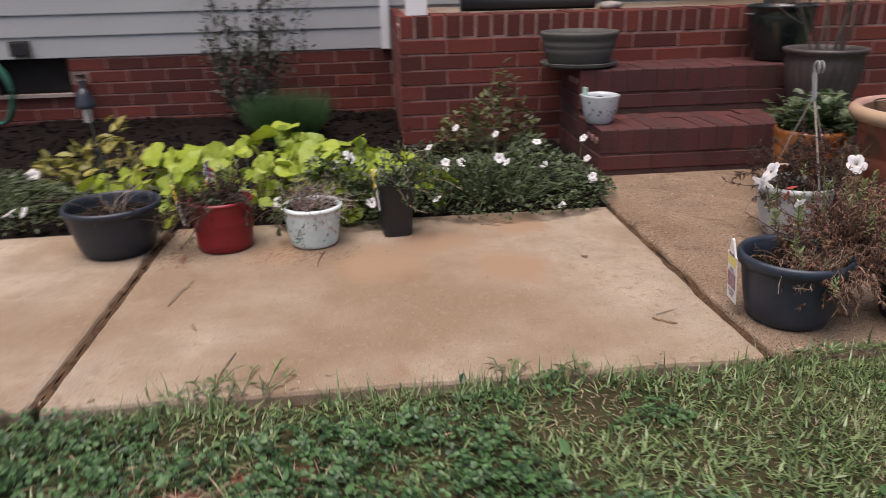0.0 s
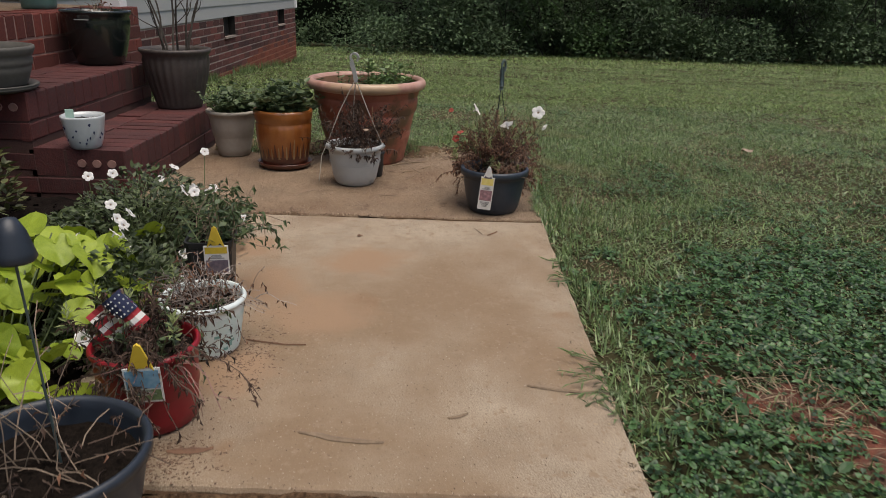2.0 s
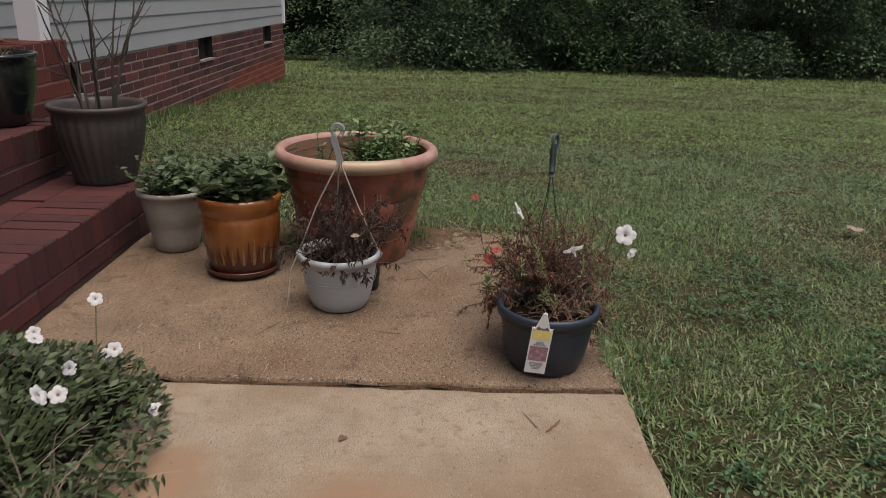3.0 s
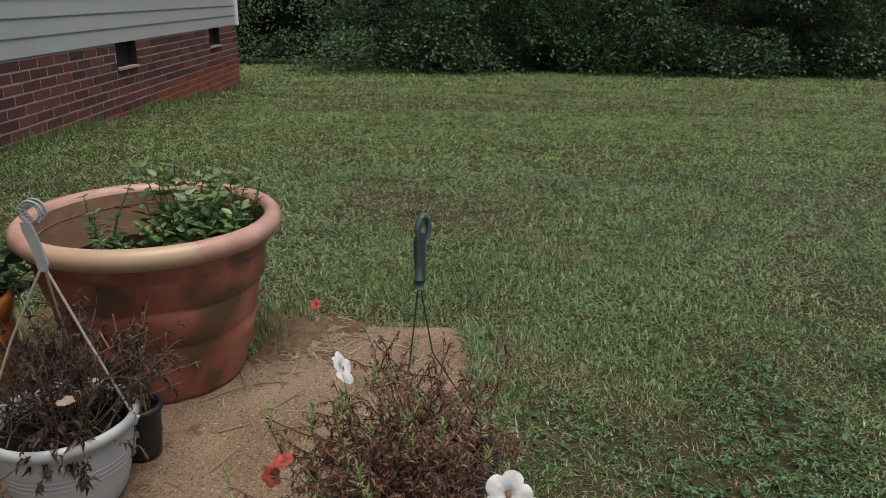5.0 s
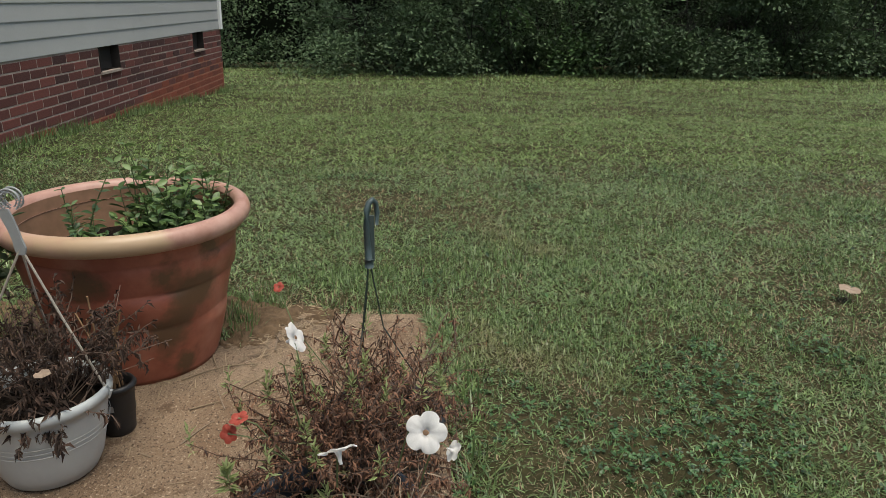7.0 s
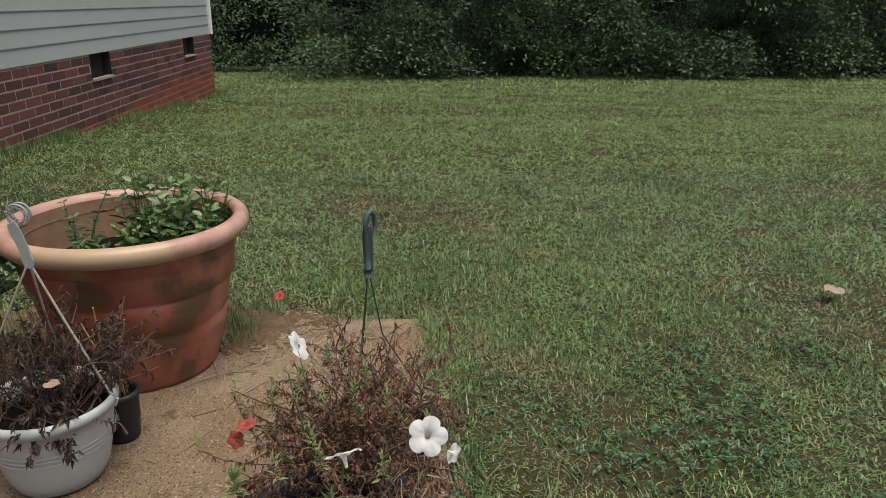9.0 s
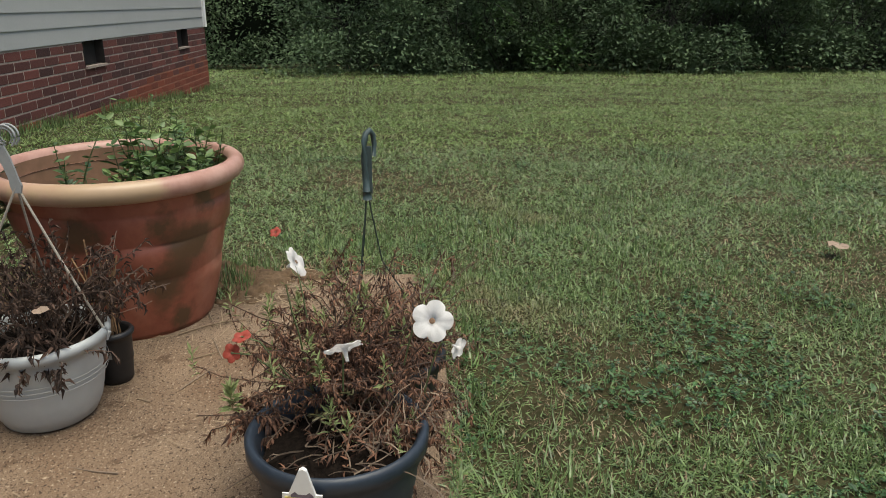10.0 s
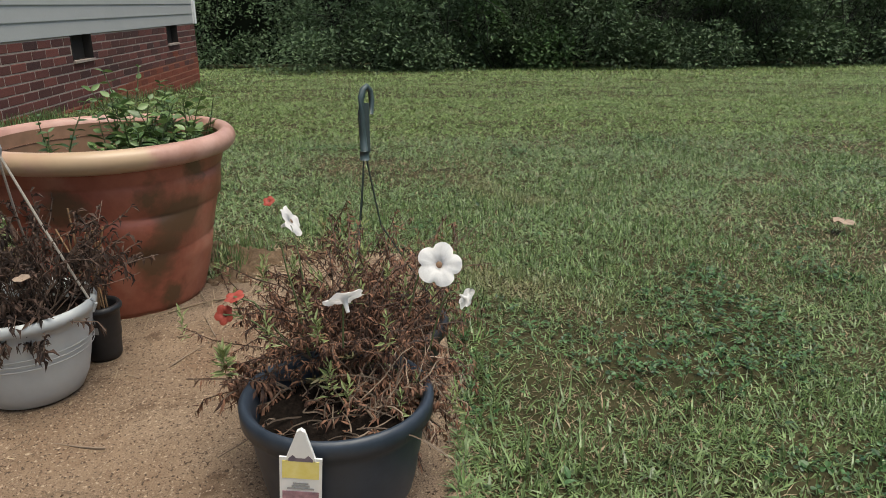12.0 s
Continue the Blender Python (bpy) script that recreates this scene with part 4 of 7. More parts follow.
hook = smooth_part("hook", Shape().tube([(0.020, 0.0, 0.392), (0.019, 0.002, 0.425), (0.018, 0.003, 0.455), (0.019, 0.002, 0.478), (0.022, -0.001, 0.490), (0.026, -0.006, 0.494), (0.030, -0.011, 0.487), (0.031, -0.013, 0.472), (0.029, -0.012, 0.452)],
                                 [0.0062, 0.0055, 0.0052, 0.0052, 0.0050, 0.0048, 0.0046, 0.0042, 0.0032], 8), GREEN_PLASTIC, p, "dark green plastic hook", at=pose(0, 0.022, 0))
part("web", Shape().box((0.0185, -0.009, 0.395), (0.0225, 0.001, 0.470)), GREEN_PLASTIC, hook)
smooth_part("collar", Shape().tube([(0.020, 0.0, 0.384), (0.020, 0.0, 0.398)], 0.0075, 10), GREEN_PLASTIC, hook)
for a in (0.5, 2.6, 4.6):
    part("wire", Shape().tube([top, top * (1, 1, 0) + (0.007 * math.cos(a), 0.007 * math.sin(a), 0.36), top * (1, 1, 0) + (0.022 * math.cos(a), 0.022 * math.sin(a), 0.28), (0.101 * math.cos(a), 0.101 * math.sin(a), 0.128)], 0.0013, 5), WIRE_GREEN, p)

# pale grey hanging basket with a dried plant
p = thing("hanging_basket", "pale grey plastic hanging basket with a dried brown plant", "hanging basket", (0.435, 0.700, 0.0))
plain_pot(p, GREY_PLASTIC, 0.074, 0.112, 0.160, belly=0.9, lip=0.008, lip_h=0.020)
for z in (0.080, 0.089, 0.098):
    s = Shape().lathe([(0.0985 + (z - 0.08) * 0.17, z), (0.0993 + (z - 0.08) * 0.17, z + 0.0012), (0.0988 + (z - 0.08) * 0.17, z + 0.0024)], 44)
    smooth_part("ridge", s, GREY_PLASTIC, p)
part("soil", soil_disc(0.096, 0.132, 3), POTTING_SOIL, p)
withered_plant(p, 0.134, 0.12, 0.17, 64, 31, 14, stem_mat=DARK_STEM, leaf=0.016, start=0.055, droop=0.7, mat=DARK_WITHERED)
withered_plant(p, 0.140, 0.10, 0.02, 9, 32, 16, stem_mat=DARK_STEM, leaf=0.018, start=0.03, up=0.5, centre=(-0.06, -0.03), lean=(-0.6, -0.5), droop=1.8, mat=DARK_WITHERED)
withered_plant(p, 0.140, 0.07, 0.27, 17, 34, 22, stem_mat=DARK_STEM, leaf=0.0135, start=0.06, up=1.7, droop=0.15, mat=DARK_WITHERED)
withered_plant(p, 0.140, 0.10, 0.16, 9, 35, 22, stem_mat=DARK_STEM, leaf=0.0135, start=0.03, up=1.1, centre=(0.05, -0.05), lean=(0.3, -0.5), droop=0.5, mat=DARK_WITHERED)
hub = np.array((0.012, -0.004, 0.405))
part("cord_end", Shape().tube([(-0.020, 0.110, 0.150), (-0.045, 0.124, 0.115), (-0.066, 0.128, 0.055), (-0.075, 0.132, 0.022)], 0.0017, 5), BEIGE_POT, p, "loose pale cord end")
for a in (1.75, 4.75, 0.15):
    rim_pt = np.array((0.110 * math.cos(a), 0.110 * math.sin(a), 0.152))
    part("cord", Shape().tube([hub, (hub + rim_pt) / 2 + (0.004, 0.006, 0.004), rim_pt], 0.0021, 6), BEIGE_POT, p, "pale plastic hanger cord")
    part("loop", Shape().tube([rim_pt + (0, 0, 0.008), rim_pt * (1.06, 1.06, 1), rim_pt - (0, 0, 0.014)], 0.0032, 6), GREY_PLASTIC, p)
# hook: a flat tapered strap that ends in a ribbed open ring
v = []
for k, (h, w, o) in enumerate(((-0.012, 0.006, 0.0), (0.0, 0.009, 0.0), (0.012, 0.0075, 0.002), (0.030, 0.008, 0.006), (0.050, 0.009, 0.012), (0.064, 0.007, 0.015))):
    for sx, sy in ((-0.0022, -w), (0.0022, -w), (0.0022, w), (-0.0022, w)):
        v.append(hub + (sx, sy + o, h))
f = [(4 * k + m, 4 * k + (m + 1) % 4, 4 * k + 4 + (m + 1) % 4, 4 * k + 4 + m) for k in range(5) for m in range(4)] + [(3, 2, 1, 0), (20, 21, 22, 23)]
hook = part("hook", Shape().add(v, f), HOOK_GREY, p, "grey plastic hanger strap with an open ring")
mid = hub + (0.004, 0.004, 0.079)
for rad, wide in ((0.0175, 0.0030), (0.0125, 0.0018)):
    a = np.linspace(-1.2, 4.1, 22)
    for side in (-0.006, 0.006):
        smooth_part("ring", Shape().tube([mid + (side + 0.10 * rad * math.cos(t), rad * math.cos(t), rad * math.sin(t)) for t in a], wide * 0.6, 7), HOOK_GREY, hook)
for t in np.linspace(-1.0, 3.9, 15):
    for side in (-0.006, 0.006):
        part("rib", Shape().tube([mid + (side, 0.0125 * math.cos(t), 0.0125 * math.sin(t)), mid + (side, 0.0175 * math.cos(t), 0.0175 * math.sin(t))], 0.0009, 4), HOOK_GREY, hook)

# small black nursery pot
p = thing("nursery_pot", "small black plastic nursery pot with dry stalks", "plant pot", (0.553, 0.632, 0.0))
plain_pot(p, BLACK_PLASTIC, 0.030, 0.040, 0.105, lip=0.004, lip_h=0.012, seg=28)
part("soil", soil_disc(0.035, 0.088, 4), POTTING_SOIL, p)
withered_plant(p, 0.09, 0.05, 0.17, 7, 33, 16, stem_mat=DARK_STEM, leaf=0.013, start=0.015, up=1.6, droop=0.1, mat=DARK_WITHERED)
r = np.random.default_rng(5)
for k in range(9):
    stalk = Shape().tube(arc((r.normal(0, 0.012), r.normal(0, 0.012), 0.085), (0.12 * r.normal(), 0.12 * r.normal(), 1), r.uniform(0.12, 0.21), 0.0, r, 4, 0.03), 0.0019, 4)
    part("dry_stalk", stalk, STALK_TAN, p, "upright straw coloured dry stalk")
part("print", Shape().add([(-0.0385, -0.012, 0.060), (-0.0385, 0.012, 0.060), (-0.0400, 0.012, 0.074), (-0.0400, -0.012, 0.074)], [(0, 1, 2, 3)]), TAG_GREY, p)

# big terracotta-coloured planter
p = thing("planter", "large weathered terracotta planter with a rolled faded rim", "planter", (0.875, 0.700, 0.0), turn=-30)
body = [(0.0, 0.004), (0.150, 0.004), (0.163, 0.0), (0.168, 0.012), (0.176, 0.05), (0.188, 0.10), (0.1955, 0.132), (0.1925, 0.137), (0.1985, 0.143), (0.206, 0.18), (0.2135, 0.212), (0.2105, 0.217), (0.2165, 0.223), (0.223, 0.255),
        (0.2275, 0.282), (0.2250, 0.287), (0.2300, 0.292), (0.233, 0.318), (0.236, 0.325)]
wave = lambda a, i: 1 + (0.012 if 3 < i < 16 else 0.003) * np.sin(3 * a + 0.9 * i) + (0.006 if 3 < i < 16 else 0) * np.sin(7 * a + 1.7 * i)
smooth_part("body", Shape().lathe(body, 64, wave), TERRACOTTA, p)
rim = [(0.222, 0.318), (0.238, 0.316), (0.251, 0.320), (0.259, 0.329), (0.262, 0.340), (0.259, 0.351), (0.251, 0.359), (0.240, 0.361), (0.230, 0.356), (0.226, 0.345)]
smooth_part("rim", Shape().lathe(rim, 64), TERRACOTTA_RIM, p, "faded pink rolled rim with a golden patch")
smooth_part("inner_wall", Shape().lathe([(0.226, 0.346), (0.222, 0.30), (0.212, 0.25), (0.205, 0.22)], 64), paint("brown_inner_wall", (0.130, 0.075, 0.040), (0.260, 0.140, 0.085), 8, 0.7, 0.1, 40), p, "brownish inner wall")
part("soil", soil_disc(0.212, 0.248, 6), POTTING_SOIL, p)
leafy_plant(p, 0.25, 0.105, 0.180, 46, 41, MINT_TIP, 0.040, OVAL, 0.2, 8, 0.95, centre=(0.085, -0.045), label="mint-like green leaves")
leafy_plant(p, 0.25, 0.115, 0.255, 15, 44, MINT_TIP, 0.032, OVAL, 0.16, 9, 0.9, centre=(0.10, -0.05), label="taller mint sprigs")
leafy_plant(p, 0.25, 0.03, 0.20, 3, 45, GREEN_LEAF, 0.030, OVAL, 0.12, 8, 0.9, centre=(-0.05, 0.09), label="single thin sprigs")
leafy_plant(p, 0.25, 0.17, 0.10, 26, 42, GREEN_LEAF, 0.034, OVAL, 0.4, 5, 0.65, label="low green leaves")

# orange glazed pot on its saucer
p = thing("glazed_pot", "orange glazed ceramic pot with dark drips on a brown saucer", "potted plant", (0.675, 1.030, 0.0))
smooth_part("saucer", Shape().lathe([(0.0, 0.004), (0.085, 0.0), (0.104, 0.008), (0.114, 0.024), (0.112, 0.028), (0.104, 0.022), (0.09, 0.014)], 48), BROWN_GLAZE, p, "dark brown glazed saucer")
flute = lambda a, i: 1 + (0.012 if 3 < i < 8 else 0.0) * np.sign(np.cos(22 * a)) * 0.5
smooth_part("body", Shape().lathe([(0.080, 0.014), (0.092, 0.016), (0.098, 0.04), (0.105, 0.08), (0.112, 0.12), (0.115, 0.16), (0.1155, 0.184), (0.112, 0.190), (0.113, 0.196), (0.119, 0.210), (0.123, 0.236), (0.120, 0.246),
                                    (0.112, 0.247), (0.108, 0.236), (0.105, 0.20)], 88, flute), ORANGE_GLAZE, p)
smooth_part("foot_band", Shape().lathe([(0.0925, 0.0165), (0.0995, 0.030), (0.1015, 0.045), (0.1030, 0.058)], 88, lambda a, i: 1 + 0.004 * np.cos(22 * a)), BROWN_GLAZE, p, "dark glaze pooled at the foot")
for k in range(22):
    a = 2 * math.pi * (k + 0.5) / 22
    h = 0.045 + 0.04 * vnoise(k * 0.9, 0.3, 8)
    v = []
    for j, kk in enumerate(np.linspace(0, 1, 6)):
        z = 0.054 + h * kk
        rad = 0.1000 + (z - 0.04) * 0.155 + 0.0022
        w = 0.0062 * (1 - kk) ** 0.8 / rad + 0.004
        v += [(rad * math.cos(a - w), rad * math.sin(a - w), z), (rad * math.cos(a + w), rad * math.sin(a + w), z)]
    part("glaze_drip", Shape().add(v, [(2 * j, 2 * j + 1, 2 * j + 3, 2 * j + 2) for j in range(5)]), BROWN_GLAZE, p)
for k in range(22):
    a = 2 * math.pi * k / 22
    h = 0.040 + 0.055 * float(vnoise(k * 1.3, 0.7, 9))
    v = []
    for kk in np.linspace(0, 1, 6):
        z = 0.050 + h * kk
        rad = 0.1000 + (z - 0.04) * 0.155 + 0.0026
        w = 0.0040 * (1 - kk) ** 0.6 / rad + 0.002
        v += [(rad * math.cos(a - w), rad * math.sin(a - w), z), (rad * math.cos(a + w), rad * math.sin(a + w), z)]
    part("pale_drip", Shape().add(v, [(2 * j, 2 * j + 1, 2 * j + 3, 2 * j + 2) for j in range(5)]), PALE_DRIP, p)
part("soil", soil_disc(0.106, 0.215, 7), POTTING_SOIL, p)
leafy_plant(p, 0.215, 0.09, 0.165, 60, 43, BLUE_GREEN_LEAF, 0.055, OVAL, 0.55, 6, label="broad dull green leaves")

# beige pot against the step
p = thing("plant_pot", "beige tapered plastic pot with leafy green plant", "potted plant", (0.865, 1.300, 0.0))
plain_pot(p, BEIGE_POT, 0.070, 0.112, 0.205, lip=0.008, lip_h=0.018)
part("soil", soil_disc(0.098, 0.178, 8), POTTING_SOIL, p)
leafy_plant(p, 0.18, 0.08, 0.16, 48, 44, BLUE_GREEN_LEAF, 0.045, OVAL, 0.6, 5, label="dull green leaves")

# ribbed brown urn on the lower step, with bare branches
p = thing("urn", "ribbed brown clay urn with bare branches on the lower step", "urn", (1.035, 1.590, STEPS[0][1]))
ribs = lambda a, i: 1 + (0.024 if 2 < i < 9 else 0.0) * np.cos(26 * a)
smooth_part("body", Shape().lathe([(0.0, 0.003), (0.095, 0.0), (0.100, 0.01), (0.104, 0.03), (0.112, 0.06), (0.124, 0.10), (0.134, 0.14), (0.141, 0.18), (0.144, 0.215), (0.143, 0.235), (0.150, 0.245), (0.158, 0.256), (0.157, 0.266),
                                    (0.146, 0.267), (0.136, 0.255), (0.130, 0.22)], 104, ribs), URN_CLAY, p)
part("soil", soil_disc(0.132, 0.225, 9), POTTING_SOIL, p)
r = np.random.default_rng(9)
s = Shape()
for k in range(8):
    a = r.uniform(0, 6.3)
    line = arc((0.05 * math.cos(a), 0.05 * math.sin(a), 0.22), (0.22 * math.cos(a), 0.22 * math.sin(a), 1), r.uniform(0.35, 0.6), -0.1, r, 7, 0.08)
    s.tube(line, np.linspace(0.0055, 0.002, 8), 6, False)
    for j in range(3):
        q, d = along(line, r.uniform(0.3, 0.9))
        s.tube(arc(q, d + r.normal(0, 0.4, 3), 0.14, -0.1, r, 4, 0.1), np.linspace(0.0028, 0.001, 5), 4, False)
part("branchwork", s, BARK, p, "bare grey branches")

# dark glazed pot on the upper step
p = thing("glazed_pot", "large dark green glazed pot on the upper brick step", "plant pot", (1.020, 1.925, STEPS[1][1]))
smooth_part("body", Shape().lathe([(0.0, 0.003), (0.092, 0.0), (0.100, 0.01), (0.113, 0.05), (0.126, 0.10), (0.136, 0.15), (0.140, 0.19), (0.137, 0.208), (0.143, 0.216), (0.149, 0.226), (0.147, 0.234), (0.136, 0.235), (0.130, 0.22), (0.124, 0.19)], 56), DARK_GLAZE, p)
part("soil", soil_disc(0.126, 0.205, 10), POTTING_SOIL, p)
withered_plant(p, 0.205, 0.08, 0.08, 16, 61, 3, leaf=0.02)
part("mark", Shape().box((-0.149, -0.03, 0.196), (-0.142, 0.03, 0.200)), TAG_GREY, p)

# teal pot on the porch
p = thing("plant_pot", "small teal ceramic pot standing on the porch", "plant pot", (1.20, 2.27, CAP_TOP))
plain_pot(p, paint("teal_glaze", (0.05, 0.11, 0.10), (0.09, 0.17, 0.15), 8, 0.35, 0.05, 50), 0.075, 0.095, 0.15)

# white speckled cup planter on the lower step
p = thing("cup_planter", "small white glazed planter with dark speckles on the brick step", "plant pot", (0.122, 1.600, STEPS[0][1]), turn=20)
square = lambda a, i: (1 + 0.09 * (1 - np.abs(np.cos(2 * a)) ** 0.7)) if i > 3 else np.ones_like(a)
smooth_part("body", Shape().lathe([(0.0, 0.004), (0.042, 0.0), (0.049, 0.005), (0.055, 0.02), (0.062, 0.05), (0.067, 0.085), (0.071, 0.108), (0.0715, 0.114), (0.067, 0.115), (0.063, 0.10), (0.058, 0.07)], 48, square), CUP_GLAZE, p)
r = np.random.default_rng(13)
for k in range(40):
    a, z = r.uniform(0, 6.3), r.uniform(0.015, 0.095)
    rad = 0.0575 + (z - 0.03) * 0.20 + 0.004
    w, h = r.uniform(0.03, 0.07), r.uniform(0.003, 0.007)
    rad *= 1 + 0.09 * (1 - abs(math.cos(2 * a)) ** 0.7)
    part("speckle", Shape().add([(rad * math.cos(a - w), rad * math.sin(a - w), z), (rad * math.cos(a + w * 0.3), rad * math.sin(a + w * 0.3), z - h), (rad * math.cos(a + w), rad * math.sin(a + w), z + h * 0.4), (rad * math.cos(a), rad * math.sin(a), z + h)], [(0, 1, 2, 3)]), FLAG_BLUE, p)
part("soil", soil_disc(0.058, 0.095, 14), POTTING_SOIL, p)
part("tab", Shape().box((-0.052, 0.020, 0.085), (-0.046, 0.046, 0.142)), paint("mint_plastic", (0.35, 0.52, 0.44), (0.45, 0.62, 0.54), 9, 0.5, 0.0), p, "pale mint plastic tab")

# grey bowl with saucer on the upper step
p = thing("bowl_planter", "grey ringed bowl planter with saucer on the brick step", "plant pot", (0.118, 1.915, STEPS[1][1]))
smooth_part("saucer", Shape().lathe([(0.0, 0.003), (0.13, 0.0), (0.156, 0.008), (0.164, 0.018), (0.160, 0.019), (0.145, 0.012), (0.166, 0.022), (0.163, 0.026), (0.13, 0.016)], 56), GREY_BOWL, p, "grey saucer with a pale edge")
smooth_part("body", Shape().lathe([(0.09, 0.014), (0.122, 0.014), (0.133, 0.03), (0.143, 0.06), (0.150, 0.078), (0.148, 0.082), (0.152, 0.088), (0.156, 0.104), (0.152, 0.112), (0.158, 0.122), (0.167, 0.140), (0.165, 0.150), (0.155, 0.150), (0.146, 0.13), (0.135, 0.10)], 64), GREY_BOWL, p)
part("soil", soil_disc(0.140, 0.12, 15), POTTING_SOIL, p)

# ---- row of pots along the back of the path ----
p = thing("tub_planter", "dark slate blue plastic tub with bare twigs", "planter", (-1.553, 0.878, 0.0), turn=25)
plain_pot(p, DARK_SLATE, 0.096, 0.137, 0.150, belly=0.9, lip=0.008, lip_h=0.02)
part("soil", soil_disc(0.118, 0.112, 16), POTTING_SOIL, p)
withered_plant(p, 0.114, 0.17, 0.20, 18, 71, 1, stem_mat=DRY_STEM, leaf=0.013, start=0.06, up=0.8)
withered_plant(p, 0.114, 0.15, 0.05, 20, 72, 3, stem_mat=DARK_STEM, leaf=0.014, start=0.08, up=0.4, mat=DARK_WITHERED)
foot, head = (p.matrix_basis.inverted() @ Vector(q) for q in ((-1.543, 0.863, 0.105), (-1.566, 0.862, 0.425)))
stake = part("stake", Shape().tube([np.array(foot), np.array(foot.lerp(head, 0.5)) + (0.004, 0, 0), np.array(head)], 0.0019, 6), GREEN_PLASTIC, p, "thin grey green plastic stake")
smooth_part("cap", Shape().lathe([(0.004, 0.002), (0.023, 0.0), (0.026, 0.004), (0.024, 0.012), (0.018, 0.036), (0.010, 0.052), (0.001, 0.055)], 24, at=tuple(head)), DARK_SLATE, stake, "slate blue conical stake cap")

p = thing("red_bucket_planter", "red bucket planter with a withered plant and small flag", "planter", (-1.240, 0.865, 0.0), turn=-10)
plain_pot(p, RED_PLASTIC, 0.080, 0.093, 0.152, lip=0.004, lip_h=0.010)
part("soil", soil_disc(0.083, 0.130, 17), POTTING_SOIL, p)
withered_plant(p, 0.124, 0.13, 0.10, 75, 81, 9, leaf=0.016, stem_mat=DARK_STEM, mat=DARK_WITHERED, fresh=4)
leafy_plant(p, 0.124, 0.06, 0.13, 12, 82, BLUE_GREEN_LEAF, 0.022, LEAF, 0.5, 6, label="thin green leaves")
withered_plant(p, 0.13, 0.19, 0.02, 15, 83, 2, leaf=0.013, start=0.02, up=0.4, droop=2.0, centre=(-0.02, -0.075), lean=(-0.55, -0.35), mat=PETUNIA_LEAF, stem_mat=PINK_STEM)
fl = part("flag_stick", Shape().tube([(-0.02, 0.0, 0.11), (-0.03, 0.01, 0.26)], 0.002, 6), DRY_STEM, p, "little stick with a striped flag")
fm = pose(-0.03, 0.015, 0.258, 0, 40, 105) @ Matrix.Diagonal((0.95, 1.5, 1.1, 1))
for k in range(7):
    z1, z0 = -0.009 * k, -0.009 * (k + 1)
    v = []
    for x in np.linspace(0, 0.085, 8):
        w = 0.006 * math.sin(x * 70)
        v += [(x, w, z0), (x, w, z1)]
    part("stripe", Shape().add(v, [(2 * i, 2 * i + 2, 2 * i + 3, 2 * i + 1) for i in range(7)]), TAG_WHITE if k % 2 else FLAG_RED, fl, at=fm)
v = []
for x in np.linspace(-0.001, 0.040, 5):
    w = 0.006 * math.sin(max(x, 0) * 70)
    v += [(x, w - 0.0015, -0.037), (x, w - 0.0015, 0.001), (x, w + 0.0015, -0.037), (x, w + 0.0015, 0.001)]
part("canton", Shape().add(v, [(4 * i, 4 * i + 4, 4 * i + 5, 4 * i + 1) for i in range(4)] + [(4 * i + 2, 4 * i + 3, 4 * i + 7, 4 * i + 6) for i in range(4)]), FLAG_BLUE, fl, at=fm)
s = Shape()
for i in range(5):
    for j in range(4):
        x, z = 0.004 + 0.008 * i, -0.005 - 0.009 * j
        w = 0.006 * math.sin(x * 70)
        for o in (-0.0021, 0.0021):
            s.box((x - 0.0013, w + o - 0.0003, z - 0.0013), (x + 0.0013, w + o + 0.0003, z + 0.0013))
part("dots", s, TAG_WHITE, fl, at=fm)
withered_plant(p, 0.14, 0.16, 0.06, 34, 84, 10, leaf=0.014, start=0.03, up=0.35, droop=1.9, centre=(-0.055, -0.02), lean=(-0.7, -0.25), mat=DARK_WITHERED, stem_mat=DARK_STEM)
clip_tag(p, pose(-0.104, -0.058, 0.160, 10, 0, -70), 0.058, 0.070, TAG_BLUE, TAG_GREEN, TAG_YELLOW, 0.38, band=0.58)

p = thing("white_bucket_planter", "white printed bucket with a dry tangled plant", "planter", (-0.976, 0.850, 0.0), turn=15)
plain_pot(p, WHITE_BUCKET, 0.068, 0.089, 0.124, lip=0.004, lip_h=0.012)
part("soil", soil_disc(0.078, 0.106, 18), POTTING_SOIL, p)
withered_plant(p, 0.108, 0.10, 0.10, 115, 91, 3, leaf=0.013, start=0.06, up=0.6, wander=0.3, stem_mat=GREY_STEM, fresh=2)
withered_plant(p, 0.108, 0.15, 0.05, 10, 94, 10, leaf=0.016, start=0.03, up=0.5, centre=(-0.05, 0.04), lean=(-0.5, 0.1), droop=1.3, stem_mat=DARK_STEM, mat=PETUNIA_LEAF)
def wrap(a0, a1, z0, z1, lift, n=14):
    """A curved patch on the bucket's side."""
    v = []
    for a in np.linspace(a0, a1, n):
        for z in (z0, z1):
            rad = 0.0682 + (z - 0.006) * 0.160 + lift
            v.append((rad * math.cos(a), rad * math.sin(a), z))
    return Shape().add(v, [(2 * i, 2 * i + 2, 2 * i + 3, 2 * i + 1) for i in range(n - 1)])


